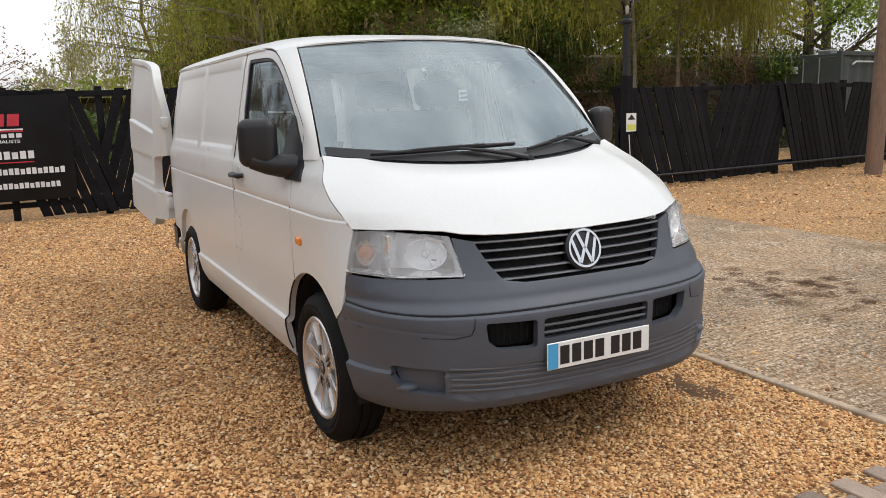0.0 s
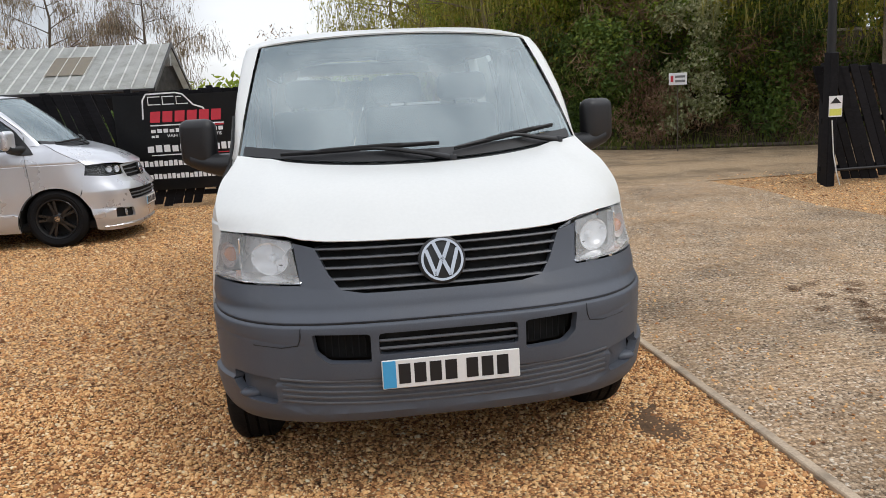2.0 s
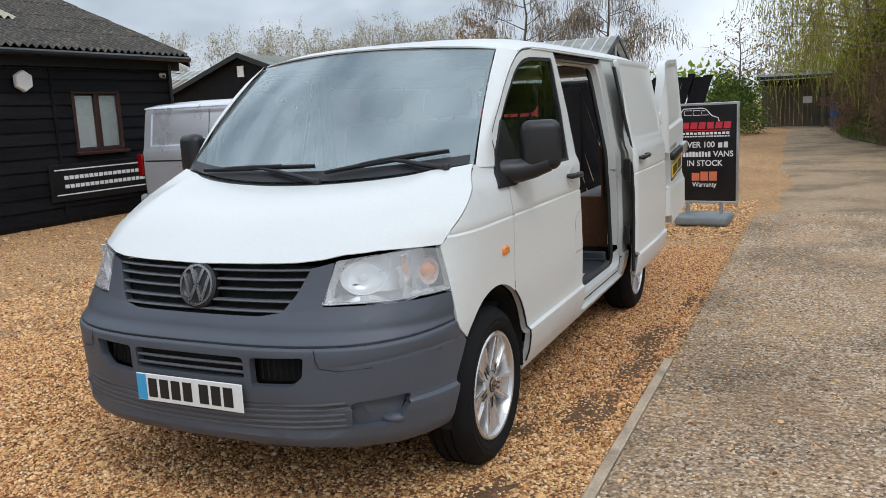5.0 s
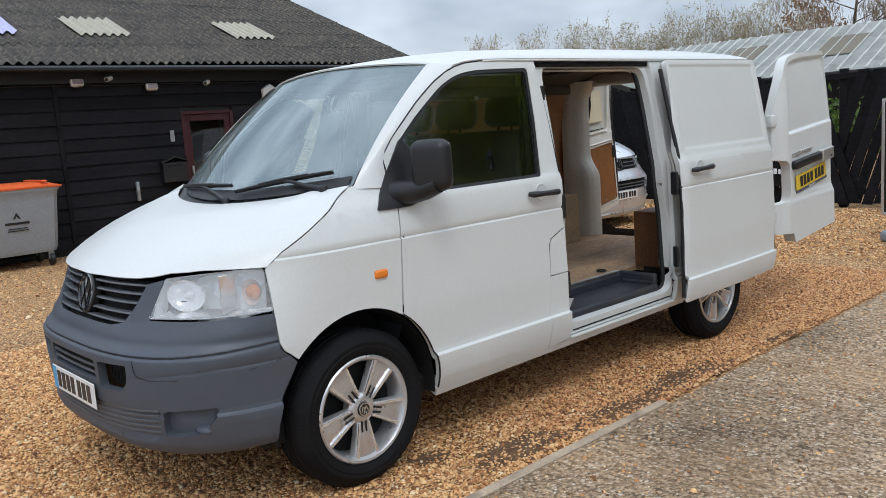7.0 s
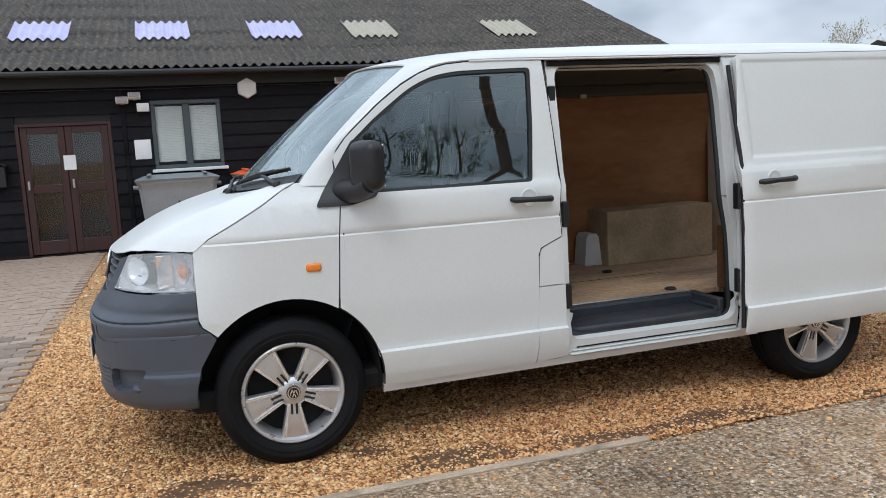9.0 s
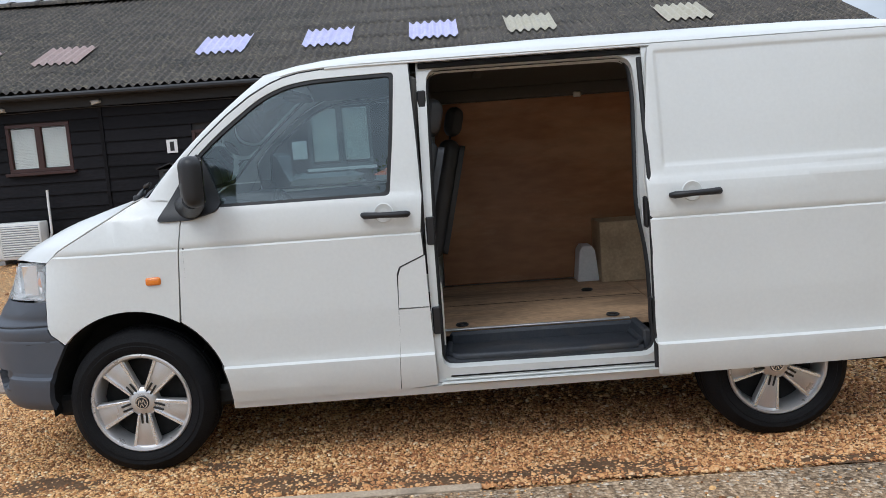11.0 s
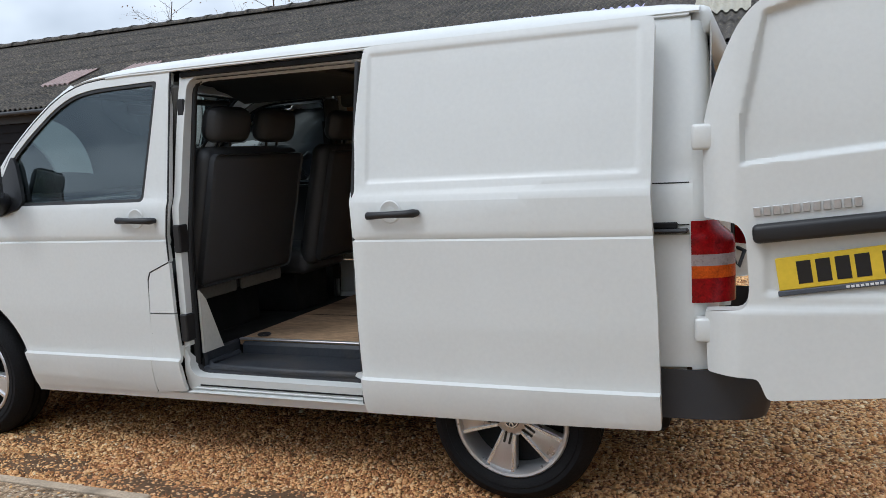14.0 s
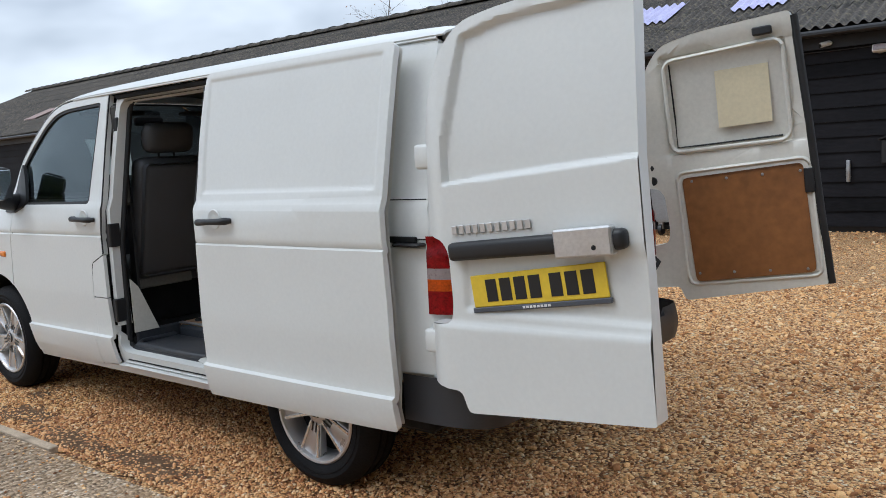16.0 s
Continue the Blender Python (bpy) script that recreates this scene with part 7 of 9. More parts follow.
        grid("pillar_inner", 18, 26, inner_pillar, M["cream_paint"], van, smooth=60)
    part("rear_header", box_bm((-3.775, -0.72, 1.75), (-3.68, 0.72, 1.86), 0.03, seg=2), paint, van, smooth=50)
    part("tow_cross_member", box_bm((-3.75, -0.8, 0.36), (-3.5, 0.8, 0.48), 0.02), M["underbody"], van)
    # tail lights on the corners
    for s in (1, -1):
        dz_ = 0.0
        def lamp(u, v, s=s):
            z = lerp(0.79, 1.085, v)
            th = u * math.pi / 2
            top = 0.06 * ease((v - 0.75) / 0.25)
            return (-3.705 - (0.145 - top) * math.sin(th), s * (flank(-3.70, z) + 0.004 - 0.10 * (1 - math.cos(th))), z)
        lm = grid("tail_light", 10, 4, lambda u, v, f=lamp: f(u, v * 0.30), M["lamp_red"], van, "red, amber and clear tail light")
        grid("tail_amber", 10, 4, lambda u, v, f=lamp: f(u, 0.30 + v * 0.15), M["lamp_amber"], lm)
        grid("tail_clear", 10, 4, lambda u, v, f=lamp: f(u, 0.45 + v * 0.14), M["lamp_white"], lm)
        grid("tail_red", 10, 6, lambda u, v, f=lamp: f(u, 0.59 + v * 0.41), M["lamp_red"], lm)
    # rear bumper
    def rb(u, v):
        th = (u * 2 - 1)
        z = lerp(0.36, 0.545, v)
        a = abs(th)
        k = clamp01((a - 0.72) / 0.28)
        y = (0.905 if a > 0.72 else 0.905 * a / 0.72 * 1.0) * (1 if th >= 0 else -1)
        ang = k * math.pi / 2
        if a <= 0.72:
            x, y = -3.955, 0.74 * a / 0.72 * (1 if th >= 0 else -1)
        else:
            x = -3.56 - 0.395 * math.cos(ang) ** 0.7 if k < 1 else -3.56
            y = (0.74 + 0.175 * math.sin(ang) ** 0.6) * (1 if th >= 0 else -1)
        bulge = 0.02 * math.sin(math.pi * v)
        return (x - (bulge if a < 0.9 else 0), y, z - (0.0 if a > 0.6 or v < 0.9 else 0.06))
    # same plastic as the front bumper, in the shaded copy of its colour
    grid("rear_bumper", 0, 0, rb, M["bumper_shaded"], van, "grey plastic rear bumper coloured darker for shade", us=[i / 48 for i in range(49)], vs=[0, 0.08, 0.2, 0.4, 0.6, 0.8, 0.92, 1.0])
    # rear doors, swung out
    leaf = rounded([(-3.752, 1.42), (-3.752, 1.10), (-3.86, 1.085), (-3.89, 1.04), (-3.9, 0.86), (-3.89, 0.79), (-3.752, 0.772), (-3.758, 0.555), (-3.925, 0.55), (-3.955, 0.475), (-4.655, 0.54), (-4.635, 0.9), (-4.61, 1.35), (-4.585, 1.885), (-4.12, 1.862), (-3.95, 1.83), (-3.875, 1.755), (-3.80, 1.60)],
                   [0.05, 0.01, 0.03, 0.03, 0.02, 0.03, 0.01, 0.01, 0.02, 0.02, 0.01, 0, 0, 0.02, 0.1, 0.05, 0.05, 0.1], 3)
    def leaf_at(x, z):
        t = -(x + 3.75)
        y = 1.0 - 0.075 * clamp01((0.13 - t) / 0.13) ** 2
        y -= 0.055 * clamp01((z - 1.36) / 0.5) ** 1.6
        zz = z - 0.095 * t
        top = curve(-x, [3.85, 3.95, 4.12, 4.6], [1.70, 1.785, 1.828, 1.855])
        y -= 0.026 * ease((zz - 1.262) / 0.016) * ease((t - 0.12 - 0.2 * max(0.0, z - 1.4)) / 0.02) * ease((top - z) / 0.022)
        y += 0.012 * ease((0.80 - z + 0.03 * t) / 0.03)
        y -= 0.012 * ease((z - 0.83) / 0.03) * ease((1.09 - z) / 0.05) * ease((t - 0.19) / 0.03)
        return Vector((x, y, z))
    def leaf_base(x, z):
        t = -(x + 3.75)
        return Vector((x, 0.985 - 0.06 * clamp01((0.13 - t) / 0.13) ** 2 - 0.055 * clamp01((z - 1.36) / 0.5) ** 1.6, z))
    lx = steps(-4.7, -4.0, 0.05) + steps(-4.0, -3.85, 0.008) + [-3.82, -3.79]
    lz = steps(0.45, 1.9, 0.05) + steps(1.255, 1.365, 0.006) + steps(1.69, 1.86, 0.011)
    ix = steps(-4.7, -3.75, 0.08) + steps(-4.56, -4.5, 0.009) + steps(-3.99, -3.93, 0.009)
    iz = steps(0.45, 1.9, 0.08) + steps(1.25, 1.31, 0.009) + steps(1.72, 1.78, 0.009)
    lz += steps(0.76, 0.88, 0.01) + [1.04, 1.06, 1.09]
    for s in (1, -1):
        if s > 0:
            mm = Matrix.Identity(4)
            shape = leaf_at
        else:
            hinge = Vector((-3.76, 0.93, 0.55))
            mm = Matrix.Diagonal((1, -1, 1, 1)) @ Matrix.Translation(hinge + Vector((0, 0, 0.04))) @ pose(0, 0, 0, 0, 4, -7) @ Matrix.Translation(-hinge)
            shape = lambda x, z, mm=mm: mm @ leaf_at(x, z)
        on = lambda x, z, d=0.0, mm=mm: mm @ (leaf_at(x, z) + Vector((0, d, 0)))
        rd = sheet("rear_door", leaf, shape, paint, van, us=lx, vs=lz, rim=0.0, label="white rear door swung open" if s > 0 else "white rear door swung open with brown ply panel inside")
        # edge and inner pressing
        inner = lambda x, z, mm=mm: mm @ (leaf_base(x, z) + Vector((0, -0.052 + recess(x, z, -4.56, -3.93, 1.25, 1.78, 0.034, 0.018), 0)))
        sheet("door_inner", leaf, inner, M["cream_paint"], rd, us=ix, vs=iz, rim=0)
        bm = bmesh.new()
        k = len(leaf)
        ra, rb_ = [bm.verts.new(on(x, z)) for x, z in leaf], [bm.verts.new(mm @ (leaf_base(x, z) + Vector((0, -0.053, 0)))) for x, z in leaf]
        for i in range(k):
            bm.faces.new((ra[i], ra[(i + 1) % k], rb_[(i + 1) % k], rb_[i]))
        part("door_edge", bm, paint, rd, smooth=30)
        if s < 0:
            part("door_seal", tube_bm([on(x, z, -0.05) for x, z in ((-4.60, 1.86), (-4.625, 1.35), (-4.648, 0.9), (-4.668, 0.54))], 0.02, 8), M["seal"], rd, smooth=60)
        pl = [(-4.02, 0.575), (-4.61, 0.605), (-4.585, 1.15), (-3.99, 1.13)]
        pan = sheet("ply_panel", rounded(pl, 0.03, 3), lambda x, z, mm=mm: mm @ (leaf_base(x, z) + Vector((0, -0.056, 0))), M["ply_door"], rd, us=steps(-4.6, -3.9, 0.15), vs=[0.8, 0.9, 1.0], rim=0.008, label="brown plywood door lining")
        if s < 0:
            part("paper_note", box_bm((-4.46, 0.938, 1.37), (-4.2, 0.941, 1.66), m=mm), M["card"], rd)
            ring2 = rounded([(-3.95, 1.27), (-3.95, 1.745), (-4.54, 1.765), (-4.54, 1.27)], 0.06, 4)
            part("panel_bead", tube_bm([mm @ (leaf_base(x, z) + Vector((0, -0.05, 0))) for x, z in ring2 + ring2[:1]], 0.012, 6), M["cream_paint"], rd, smooth=60)
            # dark bead draws the shaded edge of the pressed recess
            part("panel_gap", tube_bm([mm @ (leaf_base(x, z) + Vector((0, -0.024, 0))) for x, z in [(-3.975, 1.74), (-3.975, 1.45), (-3.975, 1.295), (-4.1, 1.293), (-4.5, 1.295)]], 0.0045, 5), M["seal"], rd)
            ring3 = rounded([(-3.98, 0.56), (-3.96, 1.16), (-4.615, 1.175), (-4.635, 0.585)], 0.05, 4)
            part("panel_bead", tube_bm([mm @ (leaf_base(x, z) + Vector((0, -0.05, 0))) for x, z in ring3 + ring3[:1]], 0.011, 6), M["cream_paint"], rd, smooth=60)
            for i in range(8):
                x = lerp(-4.57, -4.04, (i % 4) / 3)
                z = 0.62 if i < 4 else 1.11
                part("screw", lathe_bm([(0.008, 0), (0.006, 0.003), (0, 0.004)], 8, m=Matrix.Translation(mm @ (leaf_base(x, z) + Vector((0, -0.061, 0)))) @ pose(0, 0, 0, -90, 0, 0)), M["galvanised"], rd)
            part("check_arm", tube_bm([on(-3.80, 0.72, -0.06), on(-3.84, 0.70, -0.13), on(-3.80, 0.62, -0.15), on(-3.78, 0.66, -0.10)], 0.012, 8), M["seal"], rd, smooth=60)
            part("lock", box_bm((-4.63, 0.915, 1.0), (-4.585, 0.935, 1.12), 0.004, m=mm), M["black_plastic"], rd)
            part("top_lock", box_bm((-4.50, 0.86, 1.79), (-4.41, 0.90, 1.83), 0.006, m=mm), M["black_plastic"], rd)
            part("grommet", lathe_bm([(0.02, 0), (0.016, 0.012), (0, 0.014)], 12, m=Matrix.Translation(on(-3.83, 1.2, -0.052)) @ pose(0, 0, 0, -90, 0, 0)), M["seal"], rd)
            part("grommet", lathe_bm([(0.03, 0), (0.024, 0.012), (0, 0.014)], 12, m=Matrix.Translation(on(-3.83, 1.13, -0.052)) @ pose(0, 0, 0, -90, 0, 0)), M["seal"], rd)
        else:
            tl = math.degrees(math.atan2(0.071, 0.515))
            base = Matrix.Translation((-4.245, 0.998, 0.944)) @ pose(0, 0, 0, 90, 0, 180) @ pose(0, 0, 0, 0, 0, tl)
            number_plate(rd, base, 0.52, 0.111, True)
            base2 = Matrix.Translation((-4.245, 0.99, 1.078)) @ pose(0, 0, 0, 90, 0, 180) @ pose(0, 0, 0, 0, 0, tl - 2.5)
            strip = part("grip_strip", box_bm((-0.335, -0.032, 0.0), (0.335, 0.032, 0.05), 0.018, seg=3, m=base2), M["black_plastic"], rd, "dark grey plastic grip strip", smooth=50)
            part("lock_case", box_bm((0.10, -0.045, 0.02), (0.30, 0.045, 0.062), 0.006, m=base2), M["aluminium"], strip, "brushed aluminium security lock")
            part("lock_barrel", lathe_bm([(0.008, 0.062), (0.007, 0.065), (0, 0.065)], 12, m=base2 @ Matrix.Translation((0.24, -0.018, 0))), M["dark_void"], strip)
            base3 = Matrix.Translation((-4.08, 1.004, 1.135)) @ pose(0, 0, 0, 90, 0, 180) @ pose(0, 0, 0, 0, 0, 5)
            for i in range(11):
                x = -0.165 + i * 0.0302
                part("badge_bar", box_bm((x, -0.016, 0), (x + 0.023, 0.016, 0.005), 0.002, m=base3), M["aluminium"], rd)
        for z in (0.70, 1.38):
            part("hinge", box_bm((-3.80, 0.90, z - 0.045), (-3.715, 0.955, z + 0.045), 0.012, seg=2, m=mm), paint, rd, smooth=50)
    # ---- cab ----
    def dash_at(u, v):
        y = lerp(-0.80, 0.80, u)
        pts_d = [(0.16 - 0.25 * (y / 0.8) ** 2, 1.20), (-0.12, 1.20), (-0.32, 1.19), (-0.42, 1.14), (-0.46, 1.05), (-0.44, 0.9), (-0.38, 0.7), (-0.3, 0.5)]
        t = v * (len(pts_d) - 1)
        i = min(int(t), len(pts_d) - 2)
        p = Vector(pts_d[i]).lerp(Vector(pts_d[i + 1]), t - i)
        return (p.x - 0.03 * math.cos(y * 4), y, p.y)
    dash = grid("dashboard", 24, 21, dash_at, M["dash"], van, "dark grey moulded dashboard", smooth=50)
    part("binnacle", box_bm((-0.48, -0.56, 1.14), (-0.25, -0.2, 1.24), 0.04, seg=3), M["dash"], dash, smooth=50)
    for y in (0.62, 0.1, -0.1, -0.66):
        part("air_vent", box_bm((-0.485, y - 0.06, 1.02), (-0.45, y + 0.06, 1.1), 0.012, seg=2), M["black_plastic"], dash, smooth=50)
    part("papers", box_bm((-0.2, -0.2, 1.205), (0.0, 0.05, 1.215)), M["print_white"], dash)
    wheel_m = Matrix.Translation((-0.58, -0.38, 1.07)) @ pose(0, 0, 0, 0, -58, 0)
    bm = bmesh.new()
    ring_pts = [(wheel_m @ Vector((0.19 * math.cos(a), 0.19 * math.sin(a), 0))) for a in [2 * math.pi * i / 32 for i in range(33)]]
    st = part("steering_wheel", tube_bm(ring_pts, 0.015, 8), M["black_plastic"], van, smooth=60)
    part("wheel_hub", box_bm((-0.09, -0.07, -0.03), (0.07, 0.07, 0.02), 0.025, seg=3, m=wheel_m), M["black_plastic"], st, smooth=50)
    for a in (90, 270, 180):
        d = Vector((math.cos(math.radians(a)), math.sin(math.radians(a)), 0))
        part("wheel_spoke", tube_bm([wheel_m @ (d * 0.05), wheel_m @ (d * 0.185)], 0.016, 6), M["black_plastic"], st)
    part("column", cyl_bm(wheel_m @ Vector((0, 0, -0.02)), wheel_m @ Vector((0, 0, -0.3)), 0.045), M["black_plastic"], st, smooth=50)
    seat(van, -0.72, -0.22, back=0.13)
    seat(van, -0.14, 0.70, True)
    # floor coloured near-black for the deep shade below the seats
    part("cab_floor", box_bm((-1.44, -0.82, 0.40), (-0.46, 0.82, 0.46)), M["dark_void"], van)
    bm = bmesh.new()
    tri = [(0.81, 0.485), (0.66, 0.485), (0.765, 0.74), (0.81, 0.79)]
    near_, far_ = [bm.verts.new((-1.452, y, z)) for y, z in tri], [bm.verts.new((-1.44, y, z)) for y, z in tri]
    for i in range(4):
        bm.faces.new((near_[i], near_[(i + 1) % 4], far_[(i + 1) % 4], far_[i]))
    bm.faces.new(near_)
    bm.faces.new(far_)
    part("pillar_trim", bm, M["cream_paint"], van)
    for y0_, y1_ in ((-0.70, -0.24), (-0.12, 0.27), (0.31, 0.68)):
        part("seat_rail", box_bm((-1.30, y0_, 0.70), (-1.285, y1_, 0.765), 0.012, seg=2), M["seat_base"], van, smooth=50)
    part("bulkhead_foot", box_bm((-0.48, -0.56, 0.40), (-0.44, 0.56, 1.0)), M["dash"], van)
    for s in (1, -1):
        card = [(-0.5, 0.42), (-0.46, 0.7), (-0.32, 0.92), (-0.32, 1.2), (-1.27, 1.22), (-1.24, 0.42)]
        sheet("door_card", card, lambda x, z, s=s: (x, s * (flank(x, z) - 0.07), z), M["dash"], van, us=steps(-1.3, -0.3, 0.1), vs=steps(0.4, 1.22, 0.1), rim=0.03)
        part("pillar_trim", box_bm((-1.40, min(s * 0.72, s * 0.78), 1.2), (-1.31, max(s * 0.72, s * 0.78), 1.76), 0.015), M["headliner"], van)
        part("belt", box_bm((-1.36, min(s * 0.70, s * 0.715), 0.6), (-1.31, max(s * 0.70, s * 0.715), 1.62)), M["seal"], van)
    mirror = part("cab_mirror", box_bm((-0.50, -0.11, 1.70), (-0.47, 0.11, 1.76), 0.012, seg=2), M["black_plastic"], van, smooth=50)
    for s in (1, -1):
        part("sun_visor", box_bm((-0.72, s * 0.36 - 0.2, 1.76), (-0.60, s * 0.36 + 0.2, 1.785), 0.01), M["headliner"], van)
    return van


open_van()


def silver_van():
    v = build_van("panel_van", pose(-7.14, -3.58, -0.07, 0, 0, 90), M["paint_silver"], "parked silver panel van with black wheels on gravel", False, True, 0.08)
    tagged(v, group="parked vans")
    p = M["paint_silver"]
    # closed tail
    grid("tail", 16, 14, lambda u, w: (-3.72 - 0.18 * (1 - abs(2 * u - 1) ** 6) + 0.1 * clamp01((w - 0.6) / 0.4) ** 1.5, lerp(-flank(-3.7, lerp(0.3, 1.8, w)), flank(-3.7, lerp(0.3, 1.8, w)), u), lerp(0.3, 1.8, w)), p, v)
    for s in (1, -1):
        part("tail_light", box_bm((-3.86, min(s * 0.84, s * 0.905), 0.82), (-3.745, max(s * 0.84, s * 0.905), 1.16), 0.02), M["lamp_red"], v)
        part("trim_line", box_bm((-2.55, min(s * 0.915, s * 0.93), 0.47), (-0.45, max(s * 0.915, s * 0.93), 0.49), 0.004), M["alloy"], v)
    part("cab_back", box_bm((-1.5, -0.76, 0.4), (-1.45, 0.76, 1.78)), M["dash"], v)
    part("dashboard", box_bm((-0.45, -0.78, 0.7), (0.05, 0.78, 1.18), 0.05), M["dash"], v)
    for y in (-0.4, 0.4):
        part("backrest", box_bm((-1.35, y - 0.24, 0.8), (-1.2, y + 0.24, 1.4), 0.05, seg=2), M["vinyl"], v, smooth=50)
    flat_y = lambda x, z, d=0.0: (x, -(side(x, z) + d), z)
    lines = [[(-2.46, 0.33), (-2.455, 0.7), (-2.45, 1.04), (-2.44, 1.22), (-2.44, 1.55), (-2.445, 1.79)], [(-1.4, 0.33), (-1.4, 0.7), (-1.395, 1.04), (-1.395, 1.3), (-1.4, 1.79)]]
    for ln in lines:
        part("shut_line", tube_bm([flat_y(x, z, -0.002 - (0.012 if 1.28 < z < 1.76 and x < -2 else 0)) for x, z in ln], 0.005, 5), M["seal"], v)
    part("door_rail", tube_bm([flat_y(x, 1.05, 0.001) for x in (-3.68, -3.3, -2.9, -2.47)], 0.011, 6), M["dark_void"], v)
    for x0 in (-1.22, -1.66):
        part("door_handle", tube_bm([flat_y(x0 + 0.1, 1.14, 0.002), flat_y(x0 + 0.09, 1.14, 0.03), flat_y(x0, 1.139, 0.036), flat_y(x0 - 0.09, 1.138, 0.03), flat_y(x0 - 0.1, 1.138, 0.002)], 0.013, 8), M["paint_silver"], v, smooth=60)
    for s_ in (1, -1):
        part("arch_flare", tube_bm([(x, s_ * (side(x, min(z, 1.0)) + 0.002), z) for x, z in arc(-3.0, 0.34, 0.425, 5, 175, 18)], 0.014, 8), M["paint_silver"], v, smooth=60)
    part("rear_bumper", box_bm((-3.915, -0.88, 0.3), (-3.6, 0.88, 0.54), 0.06, seg=3), M["paint_silver"], v, smooth=50)
    return v


silver_van()


# ---- small things along the wall ----
def wheeled_bin(x, lid_mat, label):
    e = empty("wheeled_bin", pose(x, -8.47, 0))
    tagged(e, label, "bin", group="commercial bins by the wall")
    bm = bmesh.new()
    rings = []
    for z, w, d in ((0.2, 0.47, 0.34), (0.26, 0.49, 0.37), (0.9, 0.545, 0.42), (1.02, 0.56, 0.44), (1.05, 0.585, 0.46), (1.09, 0.585, 0.46)):
        rings.append([bm.verts.new(c) for c in ((-w, -d, z), (w, -d, z), (w, d, z), (-w, d, z))])
    for a, b in zip(rings, rings[1:]):
        for i in range(4):
            bm.faces.new((a[i], a[(i + 1) % 4], b[(i + 1) % 4], b[i]))
    bm.faces.new(rings[0])
    bm.faces.new(rings[-1])
    bmesh.ops.bevel(bm, geom=[q for q in bm.edges if abs(q.verts[0].co.z - q.verts[1].co.z) > 0.02], offset=0.05, segments=3, affect="EDGES")
    part("body", bm, M["bin_grey"], e, smooth=45)
    lid = part("lid", grid_bm(10, 10, lambda u, v: (lerp(-0.6, 0.6, u), lerp(-0.47, 0.48, v), 1.10 + 0.06 * (1 - (2 * u - 1) ** 6) * (1 - (2 * v - 1) ** 4)), 0.025), lid_mat, e, smooth=50)
    for s in (-1, 1):
        part("lid_bar", box_bm((s * 0.4 - 0.03, -0.45, 1.15), (s * 0.4 + 0.03, 0.46, 1.175), 0.01), lid_mat, lid)
        part("trunnion", cyl_bm((s * 0.56, 0, 0.98), (s * 0.64, 0, 0.98), 0.03), M["bin_grey"], e)
        for d in (-0.28, 0.28):
            w = part("wheel", cyl_bm((s * 0.4 - 0.025, d, 0.085), (s * 0.4 + 0.025, d, 0.085), 0.085, seg=20), M["black_plastic"], e, smooth=40)
            part("caster", box_bm((s * 0.4 - 0.035, d - 0.03, 0.09), (s * 0.4 + 0.035, d + 0.03, 0.21), 0.006), M["galvanised"], w)
    part("sticker", prism_bm([(-0.05, 0.69), (0.0, 0.78), (0.05, 0.69), (0.02, 0.70), (0.0, 0.73), (-0.02, 0.70)], 0.002, m=Matrix.Translation((-0.0, 0.415, 0)) @ pose(0, 0, 0, 90, 0, 180)), M["plate_black"], e)
    for k, (w, z) in enumerate(((0.15, 0.62), (0.12, 0.56), (0.13, 0.53))):
        part("lettering_bar", box_bm((-w, 0.405 - 0.001 * k, z), (w, 0.408, z + (0.03 if k == 0 else 0.012))), M["plate_black"], e)
    return e


def grid_bm(nu, nv, shape, thick=0.0):
    bm = bmesh.new()
    g = [[bm.verts.new(shape(i / nu, j / nv)) for j in range(nv + 1)] for i in range(nu + 1)]
    for i in range(nu):
        for j in range(nv):
            bm.faces.new((g[i][j], g[i + 1][j], g[i + 1][j + 1], g[i][j + 1]))
    if thick:
        bmesh.ops.recalc_face_normals(bm, faces=bm.faces[:])
        bmesh.ops.solidify(bm, geom=bm.faces[:], thickness=thick)
    return bm


wheeled_bin(0.36, M["bin_lid_grey"], "grey four-wheeled commercial bin with a grey lid")
wheeled_bin(-1.06, M["bin_orange"], "grey four-wheeled commercial bin with an orange lid")


def wall_box(name, x, z, w, h, d, mat_, label, cat, bevel=0.01):
    o = done(name, box_bm((-w / 2, 0, -h / 2), (w / 2, d, h / 2), bevel, seg=2), mat_, smooth=50, m=pose(x, WY + 0.032, z))
    return tagged(o, label, cat)


def letterbox(x, z):
    e = empty("letterbox", pose(x, WY + 0.035, z))
    tagged(e, "black steel letterbox on the boarded wall", "letterbox", group="letterboxes")
    part("case", box_bm((-0.2, 0, -0.19), (0.2, 0.13, 0.13), 0.012), M["black_plastic"], e)
    part("roof_flap", prism_bm([(-0.23, 0.12), (0.0, 0.2), (0.23, 0.12), (0.23, 0.14), (0.0, 0.225), (-0.23, 0.14)], 0.17, m=Matrix.Translation((0, 0.16, 0)) @ pose(0, 0, 0, 90, 0, 0)), M["black_trim"], e)
    part("slot", box_bm((-0.13, 0.131, 0.06), (0.13, 0.136, 0.085), 0.002), M["dark_void"], e)
    return e


letterbox(2.95, 1.28)
letterbox(-3.67, 1.12)
